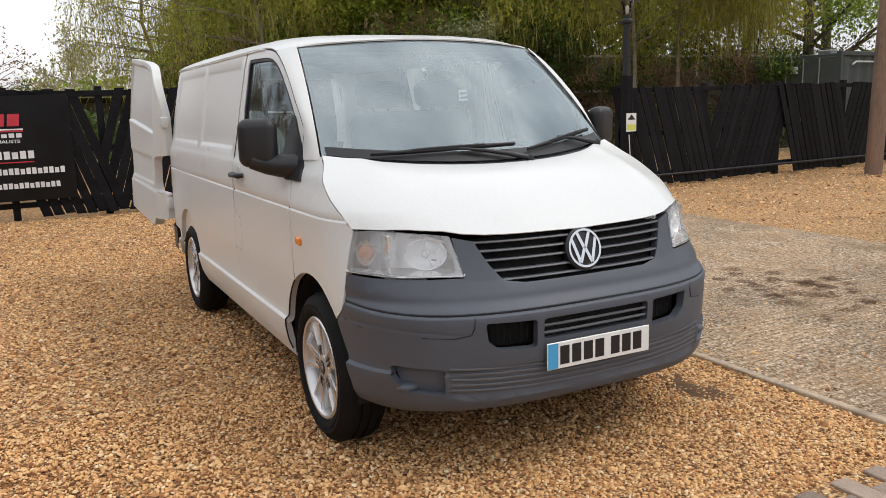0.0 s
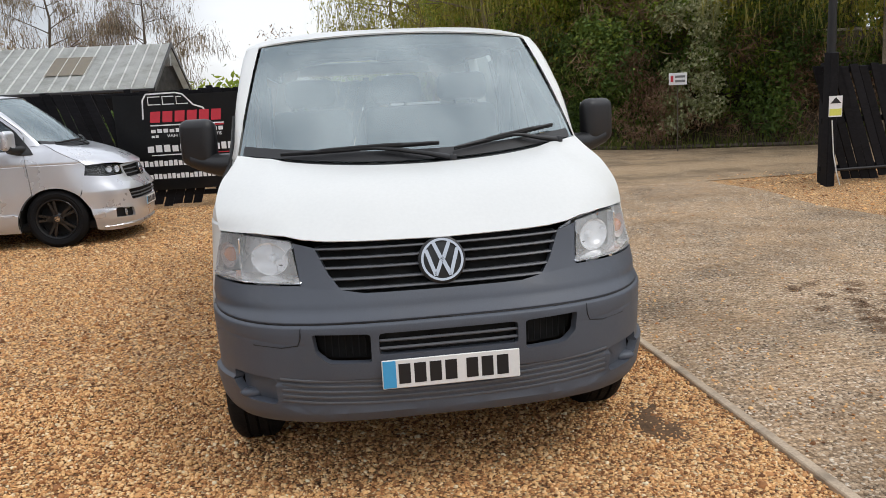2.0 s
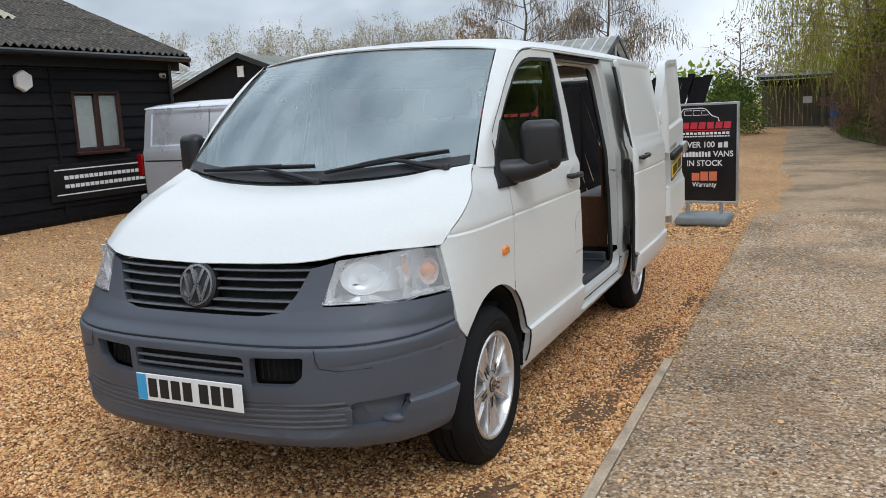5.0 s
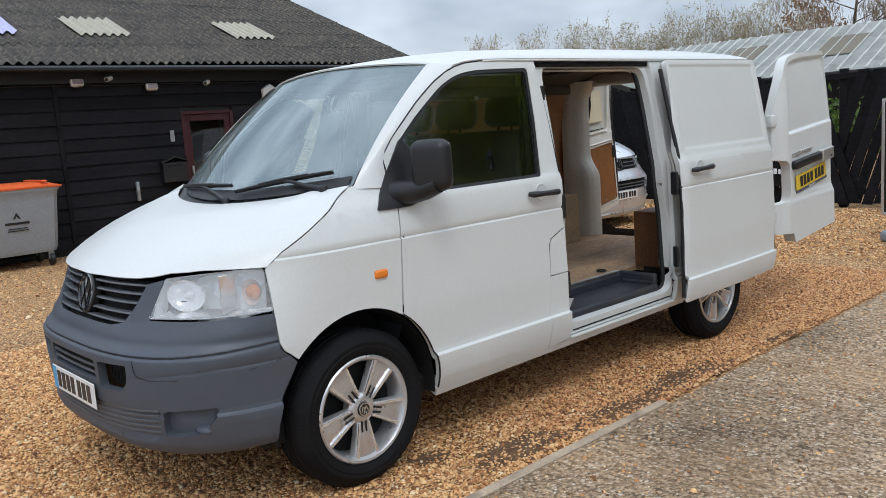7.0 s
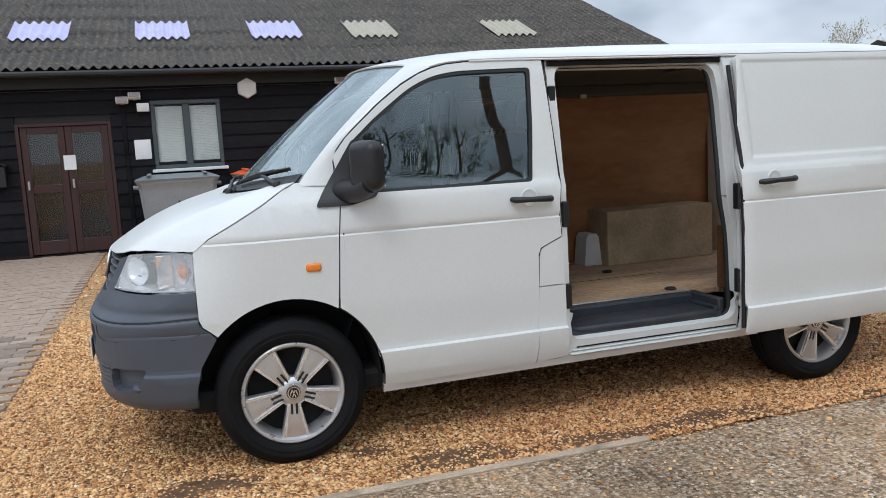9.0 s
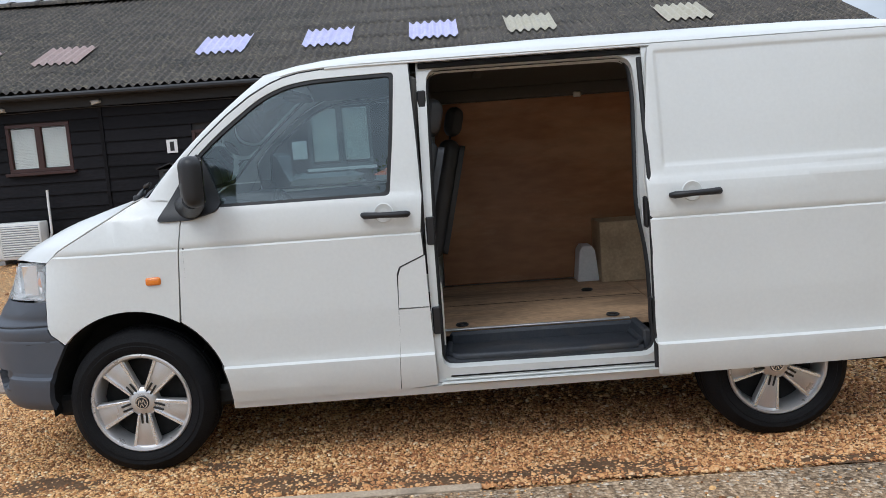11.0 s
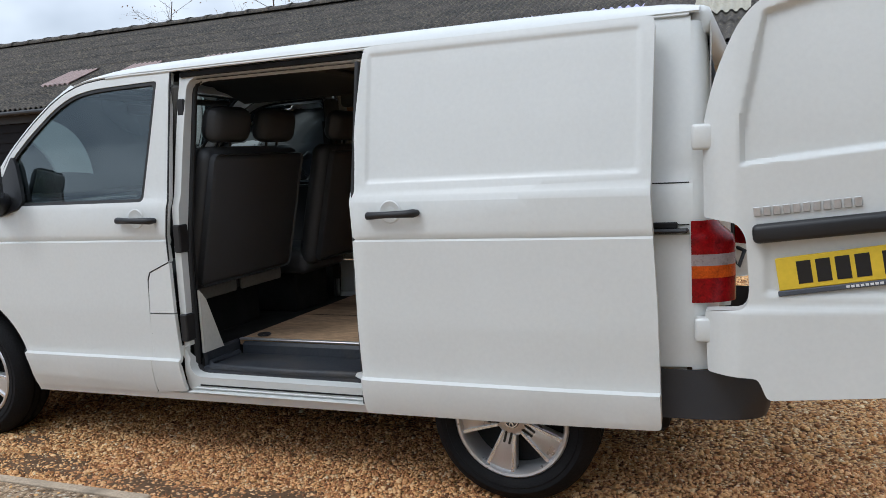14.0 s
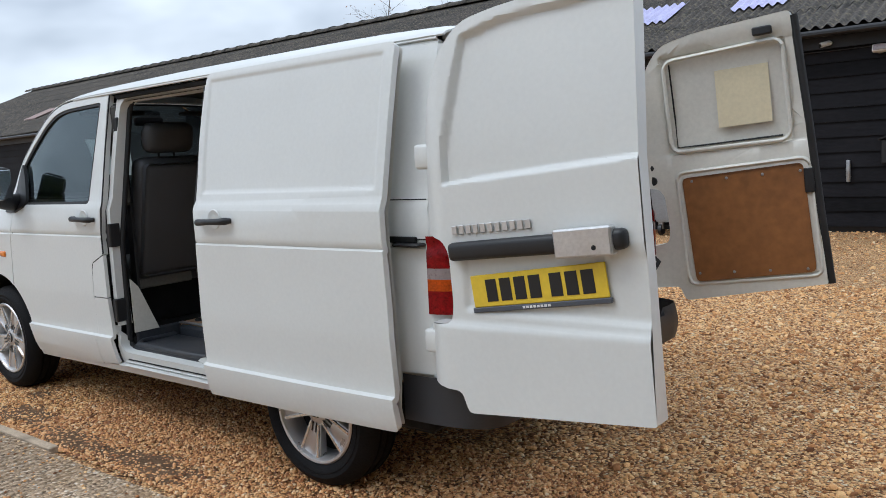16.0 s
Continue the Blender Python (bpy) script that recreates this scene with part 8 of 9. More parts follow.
for x, z, dark in ((2.92, 1.77, True), (-3.73, 1.66, False)):
    o = empty("number_sign", pose(x, WY + 0.035, z))
    tagged(o, "small unit number sign on the black wall", "sign")
    if dark:
        part("plate", box_bm((-0.09, 0, -0.11), (0.09, 0.006, 0.11), 0.002), M["print_white"], o)
        part("number_bar", box_bm((-0.035, 0.006, -0.075), (0.035, 0.009, 0.075)), M["plate_black"], o)
    else:
        part("number_bar", box_bm((-0.035, 0, -0.09), (0.035, 0.012, 0.09), 0.003), M["galvanised"], o)


def security_lamp(x, z, tall=0.16, white=True):
    e = empty("security_lamp", pose(x, WY + 0.035, z))
    tagged(e, "small white security lamp under the eaves", "lamp", group="wall lamps")
    part("bracket", box_bm((-0.03, 0, -0.03), (0.03, 0.08, 0.03), 0.006), M["galvanised"], e)
    part("case", box_bm((-0.09, 0.06, -0.05), (0.09, 0.14, 0.05), 0.012, m=pose(0, 0, 0, 20, 0, 0)), M["white_plastic"], e, smooth=50)
    part("lens", box_bm((-0.075, 0.141, -0.04), (0.075, 0.146, 0.04), 0.003, m=pose(0, 0, 0, 20, 0, 0)), M["lamp_white"], e)
    return e


def camera_dome(x, z):
    e = empty("security_camera", pose(x, WY + 0.035, z))
    tagged(e, "white bullet security camera on the black wall", "camera", group="security cameras")
    part("mount", lathe_bm([(0.04, 0), (0.04, 0.03), (0.02, 0.05), (0.02, 0.08)], 14, m=pose(0, 0, 0, -90, 0, 0)), M["white_plastic"], e, smooth=50)
    part("barrel", cyl_bm((0.0, 0.08, 0.0), (0.1, 0.17, -0.03), 0.035, seg=16), M["white_plastic"], e, smooth=50)
    part("glass", cyl_bm((0.098, 0.168, -0.03), (0.104, 0.174, -0.032), 0.028, seg=16), M["plate_black"], e)
    return e


security_lamp(-2.33, 2.48)
security_lamp(-3.45, 2.40)
security_lamp(0.87, 2.33)
security_lamp(1.05, 2.27)
camera_dome(-2.84, 2.58)
camera_dome(4.01, 2.58)
camera_dome(5.6, 2.54)
camera_dome(-8.49, 2.42)
camera_dome(-4.42, 2.5)
for x, z in ((-0.83, 2.44), (-5.58, 2.28)):
    o = done("alarm_box", lathe_bm([(0.17, 0), (0.165, 0.05), (0.15, 0.065), (0.0, 0.068)], 6, m=pose(0, 0, 0, -90, 0, 0) @ pose(0, 0, 0, 0, 0, 30)), M["white_plastic"], m=pose(x, WY + 0.035, z))
    tagged(o, "white hexagonal alarm box on the black wall", "alarm", group="alarm boxes")
o = wall_box("wall_light", 0.76, 2.19, 0.18, 0.13, 0.1, M["white_plastic"], "small square wall light beside the window", "lamp")
o = wall_box("paper_notice", 0.82, 1.55, 0.24, 0.3, 0.006, M["print_white"], "white paper notice pinned to the wall", "notice", 0.001)
o = wall_box("wall_hook", -3.06, 0.84, 0.05, 0.3, 0.06, M["galvanised"], "galvanised bracket on the black wall", "bracket")


def air_conditioner(x, z):
    e = empty("air_conditioner", pose(x, WY + 0.1, z))
    tagged(e, "cream air conditioning outdoor unit with a louvred front", "air conditioner", group="outdoor units")
    part("case", box_bm((-0.4, 0, 0), (0.4, 0.3, 0.6), 0.02, seg=2), M["white_plastic"], e, smooth=50)
    for k in range(13):
        z = 0.06 + 0.038 * k
        part("louvre", box_bm((-0.37, 0.3, z), (0.25, 0.312, z + 0.022), 0.003), M["white_plastic"], e)
    part("louvre_back", box_bm((-0.37, 0.3005, 0.05), (0.25, 0.303, 0.55)), M["bin_grey"], e)
    part("side_panel", box_bm((0.27, 0.3, 0.03), (0.385, 0.308, 0.57), 0.004), M["white_plastic"], e)
    for s in (-0.3, 0.3):
        part("foot", box_bm((s - 0.05, 0.02, -0.08), (s + 0.05, 0.28, 0), 0.005), M["galvanised"], e)
    part("pipe", tube_bm([(-0.42, 0.1, 0.2), (-0.48, 0.08, 0.4), (-0.46, 0.03, 0.9), (-0.46, 0.02, 1.1)], 0.02, 8), M["white_plastic"], e, smooth=50)
    return e


air_conditioner(5.5, 0.1)
air_conditioner(6.85, 0.1)
o = empty("wall_sign", pose(-7.43, WY + 0.04, 0.67))
tagged(o, "black sign board with white bars below the window", "sign")
part("board", box_bm((-0.8, 0, -0.3), (1.6, 0.02, 0.3), 0.004), M["banner_black"], o)
for k, z in enumerate((0.2, 0.08, -0.06, -0.2)):
    if k in (0, 3):
        part("line", box_bm((-0.6, 0.021, z), (1.5, 0.023, z + 0.02)), M["print_white"], o)
    else:
        for i in range(20):
            part("lettering_bar", box_bm((-0.65 + i * 0.1, 0.021, z - 0.03), (-0.57 + i * 0.1, 0.023, z + 0.03)), M["print_white"], o)
# cables under the eaves
o = done("wall_cable", tube_bm([(x, WY + 0.05, 2.48 + 0.03 * noise.noise((x * 0.6, 0, 7))) for x in [-9 + 0.5 * i for i in range(40)]], 0.008, 5), M["black_plastic"])
tagged(o, "thin black cable run along the top of the wall", "cable")
o = done("overhead_cable", tube_bm([(lerp(-9.3, 40, t), lerp(-22, -24, t), 5.2 + 2.4 * t - 3.0 * t * (1 - t)) for t in [i / 20 for i in range(21)]], 0.012, 5), M["black_plastic"])
tagged(o, "overhead cable against the sky", "cable")


# ---- distance: shed, logs, bin ----
def far_shed():
    e = empty("lean_to_shed", pose(-38.5, 1.9, 0, 0, 0, 3))
    tagged(e, "open-fronted timber shed with a flat black roof at the yard's end", "shed")
    y = -2.3
    while y < 2.6:
        part("plank", box_bm((-0.02, y, 0.05), (0.02, y + 0.185, 2.2), 0.004), M["old_wood"], e)
        y += 0.19
    part("roof", box_bm((-2.6, -2.6, 2.3), (1.1, 2.9, 2.42), m=pose(0, 0, 0.0, 0, 3, 0)), M["black_trim"], e)
    part("roof_edge", box_bm((1.1, -2.6, 2.2), (1.14, 2.9, 2.3)), M["galvanised"], e)
    part("fascia", box_bm((0.1, -2.5, 1.95), (0.16, 2.8, 2.2)), M["black_trim"], e)
    for y in (-2.3, 0.2, 2.6):
        part("post", box_bm((0.9, y - 0.06, 0), (1.02, y + 0.06, 2.25)), M["old_wood"], e)
    part("notice", box_bm((0.022, -0.6, 1.1), (0.03, -0.2, 1.4)), M["print_white"], e)
    return e


far_shed()
e = empty("log_pile", pose(-40, 1.9, 0))
tagged(e, "stack of cut logs in front of the shed", "logs")
for i in range(42):
    r_, c_ = divmod(i, 7)
    y = c_ * 0.26 + (0.13 if r_ % 2 else 0) + random.uniform(-0.02, 0.02)
    part("log", cyl_bm((-0.5, y, 0.13 + r_ * 0.23), (0.5 + random.uniform(-0.08, 0.08), y, 0.13 + r_ * 0.23), 0.125, seg=9), M["log"], e)
e = empty("blue_bin", pose(-36.6, 2.75, 0))
tagged(e, "blue plastic barrel bin beside the shed", "bin")
part("body", lathe_bm([(0.26, 0), (0.3, 0.1), (0.31, 0.9), (0.3, 1.0)], 16), M["blue_plastic"], e, smooth=40)
part("lid", lathe_bm([(0.32, 1.0), (0.32, 1.05), (0, 1.08)], 16), M["blue_plastic"], e, smooth=40)


def bank_sign():
    e = empty("roadside_sign", pose(-14.15, 7.7, 0.59, 0, 0, -20))
    tagged(e, "small white sign on a post in the hedge bank", "sign")
    part("post", cyl_bm((0, 0, -0.7), (0, 0, 1.2), 0.014), M["bark"], e)
    part("panel", box_bm((0.03, -0.2, 0.94), (0.04, 0.2, 1.21), 0.004), M["print_white"], e)
    part("red_mark", box_bm((0.041, -0.16, 1.01), (0.043, -0.1, 1.15)), M["print_red"], e)
    for z in (1.1, 1.0):
        part("lettering_bar", box_bm((0.041, -0.06, z), (0.043, 0.16, z + 0.05)), M["print_grey"], e)
    return e


bank_sign()


# ---- trees and hedges ----
def leaf_cloud(name, centres, count, leaf, material, seed, spread=1.0, droop=0.0, parent=None, aspect=0.5):
    """Many small leaves, each a folded pair of triangles, round the given centres (x, y, z, radius)."""
    rng = np.random.RandomState(seed)
    c = np.array(centres, float)
    w = c[:, 3] ** 2
    idx = rng.choice(len(c), count, p=w / w.sum())
    d = rng.normal(size=(count, 3))
    d /= np.linalg.norm(d, axis=1)[:, None]
    r = rng.uniform(0.25, 1.0, count) ** 0.6 * (1 + 0.18 * rng.normal(size=count))
    p = c[idx, :3] + d * (c[idx, 3] * r)[:, None] * np.array([1, 1, 0.8]) * spread
    a = rng.normal(size=(count, 3))
    a[:, 2] -= droop
    a /= np.linalg.norm(a, axis=1)[:, None]
    b = np.cross(a, rng.normal(size=(count, 3)))
    b /= np.linalg.norm(b, axis=1)[:, None]
    n = np.cross(a, b)
    s = leaf * rng.uniform(0.55, 1.35, count)[:, None]
    v = np.stack([p, p + a * s * 0.5 + b * s * aspect * 0.5 + n * s * 0.08, p + a * s, p + a * s * 0.5 - b * s * aspect * 0.5 + n * s * 0.08], 1).reshape(-1, 3)
    f = (np.arange(count)[:, None] * 4 + np.arange(4)[None]).tolist()
    ob = new(name, mesh_from(name, v.tolist(), f, material))
    if parent:
        ob.parent = parent
    return ob


def branches(rng, base, height, r0, limbs, lean=(0, 0), up=0.6, reach=0.35, twigs=3, start=0.3):
    """A tapered trunk with limbs and twigs as one mesh; also gives the limb tips."""
    bm = bmesh.new()
    tips = []
    tr = []
    for i in range(7):
        t = i / 6
        tr.append(Vector((lean[0] * t + rng.normal() * 0.03 * height * t * 0.5, lean[1] * t + rng.normal() * 0.03 * height * t * 0.5, height * t)) + Vector(base))
    tube_bm(tr, [r0 * (1 - 0.85 * i / 6) for i in range(7)], 7, bm)
    for k in range(limbs):
        t = start + (0.97 - start) * (k + rng.uniform(0, 1)) / limbs
        i = min(int(t * 6), 5)
        p = tr[i].lerp(tr[i + 1], t * 6 - i)
        ang = rng.uniform(0, 2 * math.pi)
        L = height * reach * (1.15 - 0.8 * t) * rng.uniform(0.7, 1.2)
        d = Vector((math.cos(ang), math.sin(ang), up * rng.uniform(0.5, 1.4))).normalized()
        q1 = p + d * L * 0.5 + Vector((0, 0, 0.04 * L))
        q2 = p + d * L + Vector((0, 0, up * 0.25 * L))
        rr = r0 * (1 - 0.85 * t) * 0.5
        tube_bm([p, q1, q2], [rr, rr * 0.6, rr * 0.15], 5, bm)
        tips += [(q1, L * 0.3), (q2, L * 0.35)]
        for j in range(twigs):
            f = rng.uniform(0.3, 1)
            s0 = p.lerp(q2, f)
            d2 = (d + Vector(rng.normal(size=3)) * 0.7).normalized()
            e = s0 + d2 * L * 0.45 * rng.uniform(0.5, 1.1)
            tube_bm([s0, (s0 + e) / 2 + Vector((0, 0, 0.02)), e], [rr * 0.32, rr * 0.2, rr * 0.06], 4, bm)
            tips.append((e, L * 0.25))
    return bm, tips


def tree(x, y, height, leaf_mat, label, seed, z=0.0, r0=None, limbs=14, leaves=2500, leaf=0.16, bark="bark", up=0.6, reach=0.35, twigs=3, droop=0.0, fill=1.0, start=0.3, lean=(0, 0), group="", strands=0, strand_droop=6.0, strand_width=0.022):
    rng = np.random.RandomState(seed)
    e = empty("tree", pose(x, y, z))
    tagged(e, label, "tree", group)
    bm, tips = branches(rng, (0, 0, -0.3), height, r0 or height * 0.022, limbs, lean, up, reach, twigs, start)
    part("trunk", bm, M[bark], e, smooth=60)
    if leaves:
        cen = [(q.x, q.y, q.z, max(0.25, rr * fill)) for q, rr in tips]
        leaf_cloud("crown", cen, leaves, leaf, M[leaf_mat], seed + 1, droop=droop, parent=e)
    if strands:
        cen = [(q.x, q.y, q.z - 0.3, max(0.3, rr * fill)) for q, rr in tips]
        spray = leaf_cloud("twig_spray", cen, strands, 0.7, M["twig_pale" if bark == "bark_pale" else "catkin" if bark == "birch_bark" else "twig"], seed + 2, droop=strand_droop, parent=e, aspect=strand_width)
        spray["kind"] = "stuff"
    return e


# wooded bank beyond the yard: its foot runs from the gate towards the far shed
BANK = [(-11.0, 22.0), (-12.6, 15.5), (-13.6, 10.6), (-15.2, 7.6), (-16.5, 6.2), (-18.5, 5.0), (-22.0, 3.8), (-27.0, 2.9), (-34.0, 2.8), (-42.0, 4.0)]


def bank_point(t):
    k = t * (len(BANK) - 1)
    i = min(int(k), len(BANK) - 2)
    p, q = Vector(BANK[i]), Vector(BANK[i + 1])
    d = (Vector(BANK[min(i + 2, len(BANK) - 1)]) - Vector(BANK[max(i - 1, 0)])).normalized()
    return p.lerp(q, k - i), Vector((d.y, -d.x))


def bank():
    v, f = [], []
    n, k = 60, 10
    for i in range(n + 1):
        p, out = bank_point(i / n)
        for j in range(k + 1):
            t = j / k
            dd = 16 * t ** 1.5
            h = 0.1 + 3.0 * ease(t * 1.5) + 0.25 * noise.noise((i * 0.3, j * 0.7, 5))
            v.append((p.x + out.x * dd, p.y + out.y * dd, h - (0.25 if j == 0 else 0)))
    f = [(i * (k + 1) + j, (i + 1) * (k + 1) + j, (i + 1) * (k + 1) + j + 1, i * (k + 1) + j + 1) for i in range(n) for j in range(k)]
    o = new("bank", mesh_from("bank", v, f, M["soil"], True))
    return tagged(o, "earth bank under shrubs and trees beside the yard", "bank", kind="structure")


bank()


def track():
    """Compacted sandy ground between the road's end and the foot of the bank."""
    xs = [-8.32 - 0.9 * i for i in range(38)]
    by = sorted((p[0], p[1]) for p in BANK)
    v = []
    n = 14
    for x in xs:
        y0 = 1.35 + 0.06 * noise.noise((x * 0.8, 1, 0)) + 0.02 * (x + 8.3)
        y1 = curve(x, [p[0] for p in by], [p[1] for p in by]) + 0.4 if x < -11.2 else 7.5 + (-8.3 - x) * 2.5 + 0.6 * noise.noise((x, 7, 0))
        for j in range(n + 1):
            y = lerp(y0, y1, j / n)
            v.append((x, y, 0.011 + 0.01 * noise.noise((x * 0.4, y * 0.4, 6)) - (0.03 if j in (0, n) else 0)))
    f = [(i * (n + 1) + j, i * (n + 1) + j + 1, (i + 1) * (n + 1) + j + 1, (i + 1) * (n + 1) + j) for i in range(len(xs) - 1) for j in range(n)]
    return tagged(new("track", mesh_from("track", v, f, M["track"], True)), "compacted sandy track with damp stains beside the bank", "track", kind="structure")


track()


def bank_spots(rng, count, near, far, z0, z1, r0, r1, t0=0.0, t1=1.0):
    out = []
    for _ in range(count):
        p, o = bank_point(rng.uniform(t0, t1))
        d = rng.uniform(near, far)
        out.append((p.x + o.x * d, p.y + o.y * d, rng.uniform(z0, z1) + 0.25 * d * 0.6, rng.uniform(r0, r1)))
    return out


rng = np.random.RandomState(5)
for nm, spots, count, leaf, mat_, seed, lab, asp, dr in (
        ("hedge", bank_spots(rng, 190, 0.1, 1.9, 0.2, 3.4, 0.4, 0.9, 0.22), 90000, 0.12, "leaf_dark", 11, "dark green laurel and bramble hedge on the bank", 0.5, 0.0),
        ("undergrowth", bank_spots(rng, 110, 0.0, 1.6, 0.2, 3.6, 0.4, 0.8, 0.22), 17000, 0.4, "leaf_brown", 12, "brown dry bracken and twigs on the bank", 0.05, 0.3),
        ("shrubs", bank_spots(rng, 150, 0.5, 3.2, 1.8, 6.0, 0.6, 1.2, 0.1), 80000, 0.12, "leaf_green", 13, "mixed green shrubs on the bank", 0.5, 0.3),
        ("thicket", bank_spots(rng, 160, 7, 14, 0.0, 9.0, 1.0, 2.2, 0.0), 16000, 0.45, "leaf_green", 15, "deep green wood behind the bank", 0.5, 0.0),
        ("ivy", [(-14.6, 8.6, z, 0.45) for z in (1.0, 1.6, 2.2, 2.8, 3.3)] + [(-14.9, 8.0, z, 0.4) for z in (0.7, 1.2, 1.8)] + [(-15.2, 8.0, 3.2, 0.5)], 5000, 0.11, "leaf_variegated", 14, "pale variegated ivy hanging in the hedge", 0.5, 0.5)):
    tagged(leaf_cloud(nm, spots, count, leaf, M[mat_], seed, aspect=asp, droop=dr), lab, "hedge", kind="stuff")
# scrub under the trees behind the gate fence
tagged(leaf_cloud("scrub", bank_spots(rng, 60, 0.2, 3.5, 0.3, 2.2, 0.4, 0.8, 0.0, 0.24), 15000, 0.14, M["leaf_brown"], 17, aspect=0.3, droop=0.5), "brown leaf litter and dead scrub under the trees", "scrub", kind="stuff")
tagged(leaf_cloud("scrub", bank_spots(rng, 40, 0.2, 3.5, 0.3, 2.8, 0.4, 0.8, 0.0, 0.24), 15000, 0.13, M["leaf_dark"], 18), "dark green scrub under the trees behind the fence", "scrub", kind="stuff")
# dry brown bracken that hangs in clumps down the face of the bank
spots = []
for k in range(15):
    p, o = bank_point(rng.uniform(0.25, 1.0))
    top = rng.uniform(1.3, 2.8)
    for j in range(7):
        spots.append((p.x - o.x * rng.uniform(-0.3, 0.25) + 0.25 * rng.normal(), p.y - o.y * rng.uniform(-0.3, 0.25) + 0.25 * rng.normal(), lerp(0.5, top, j / 6), rng.uniform(0.25, 0.5)))
tagged(leaf_cloud("bracken", spots, 16000, 0.13, M["leaf_brown"], 16, aspect=0.22, droop=1.2), "dead brown bracken hanging in clumps in the hedge", "bracken", kind="stuff")
# grass along the foot of the bank
gv, gf = [], []
for i in range(9000):
    p, o = bank_point(rng.uniform(0, 1))
    d = rng.uniform(-0.15, 1.6) ** 1.0
    x, y = p.x + o.x * d + rng.normal() * 0.05, p.y + o.y * d + rng.normal() * 0.05
    a = rng.uniform(0, 6.28)
    h = rng.uniform(0.1, 0.4)
    z = 0.02 + max(0, d) * 0.3
    k = len(gv)
    gv += [(x, y, z), (x + 0.03 * math.cos(a), y + 0.03 * math.sin(a), z), (x + 0.12 * math.sin(a), y - 0.12 * math.cos(a), z + h)]
    gf.append((k, k + 1, k + 2))
tagged(new("grass", mesh_from("grass", gv, gf, M["grass"])), "rough grass along the foot of the bank", "grass", kind="stuff")
# timber kerb at the foot of the bank
kb = bmesh.new()
tube_bm([(*bank_point(t)[0], 0.05) for t in [i / 30 for i in range(31)]], 0.06, 6, kb)
tagged(done("timber_edging", kb, M["bark"]), "low dark timber edging at the foot of the bank", "edging")
# timber rails behind the gate fence
e = empty("post_and_rail", pose(0, 0, 0))
tagged(e, "weathered post and rail fence among the trees", "fence")
for z in (1.66, 2.64):
    part("rail", box_bm((-15.38, 11.2, z), (-15.3, 24.0, z + 0.07), 0.01), M["bark_pale"], e)
for y in (11.3, 13.9, 16.6, 19.4, 22.2):
    part("post", box_bm((-15.46, y - 0.05, 0.5), (-15.384, y + 0.05, 2.8), 0.01), M["bark_pale"], e)

TREES = [  # distance into the bank, place along it, height, leaves
    (2.2, 0.05, 9.5, "leaf_green"), (4.5, 0.10, 11, "leaf_spring"), (2.6, 0.16, 9, "leaf_spring"), (5.0, 0.21, 12, "leaf_green"), (2.4, 0.27, 10, "leaf_spring"), (5.5, 0.31, 12, "leaf_dark"),
    (2.8, 0.36, 10, "leaf_green"), (5.0, 0.41, 12, "leaf_spring"), (2.5, 0.46, 10.5, "leaf_spring"), (5.2, 0.50, 12, "leaf_green"), (2.6, 0.56, 10.5, "leaf_spring"), (4.8, 0.61, 11.5, "leaf_dark"), (2.6, 0.66, 10, "leaf_green"),
    (3.2, 0.71, 9.5, "leaf_spring"), (3.0, 0.78, 9.0, "leaf_green"), (4.0, 0.86, 9.5, "leaf_spring"), (3.0, 0.94, 9.0, "leaf_green"),
]
for i, (d, t, h, mat_) in enumerate(TREES):
    p, o = bank_point(t)
    x, y = p.x + o.x * d, p.y + o.y * d
    birch = i % 3 == 1
    tree(x, y, h, mat_, "slender birch with drooping spring catkins on the bank" if birch else "broad tree in young leaf with ivy on the bank", 100 + i, z=0.25 * d * 0.6,
         limbs=22, leaves=9500, leaf=0.12, strands=1100 if birch else 300, strand_droop=6.0 if birch else 0.8, bark="birch_bark" if birch else "bark", up=0.15 if birch else 0.5, reach=0.3, twigs=3, droop=1.6 if mat_ == "leaf_spring" else 0.2, fill=1.1, start=0.28, group="trees on the bank")
# birches that lean out over the yard from the end of the bank
for i, (x, y, h) in enumerate(((-25.0, 3.9, 10.5), (-31.0, 3.7, 10.5), (-20.5, 5.2, 10.0))):
    tree(x, y, h, "leaf_spring", "slender birch with drooping spring catkins on the bank", 150 + i, limbs=26, leaves=5000, leaf=0.11, bark="birch_bark", up=0.15, reach=0.32, twigs=4, droop=1.6, fill=1.2, start=0.25, r0=0.12, strands=3500, lean=(0.3, -1.6), group="trees on the bank")
# trees behind the gate fence and container
for i, (x, y, h, mat_) in enumerate(((-12.0, 12.6, 9, "leaf_spring"), (-17.5, 21.0, 11, "leaf_spring"), (-12.2, 27.0, 10, "leaf_green"), (-19.0, 27.0, 12, "leaf_dark"), (-12.3, 11.5, 9.5, "leaf_spring"), (-20, 16.0, 12, "leaf_green"), (-24, 13.0, 12, "leaf_spring"), (-16, 35, 12, "leaf_green"), (-25, 22, 14, "leaf_dark"))):
    tree(x, y, h, mat_, "birch in fresh leaf behind the slatted fence" if i in (0, 4) else "dense green tree behind the slatted fence", 200 + i, limbs=22, leaves=11000 if i in (0, 4) else 8000, leaf=0.13, bark="birch_bark" if i in (0, 4) else "bark", up=0.4, reach=0.34, fill=1.15, start=0.3 if i in (0, 4) else 0.12, strands=4000 if i in (0, 4) else 300, r0=0.065 if i in (0, 4) else None, droop=1.6 if i in (0, 4) else 0, group="trees behind the fence")
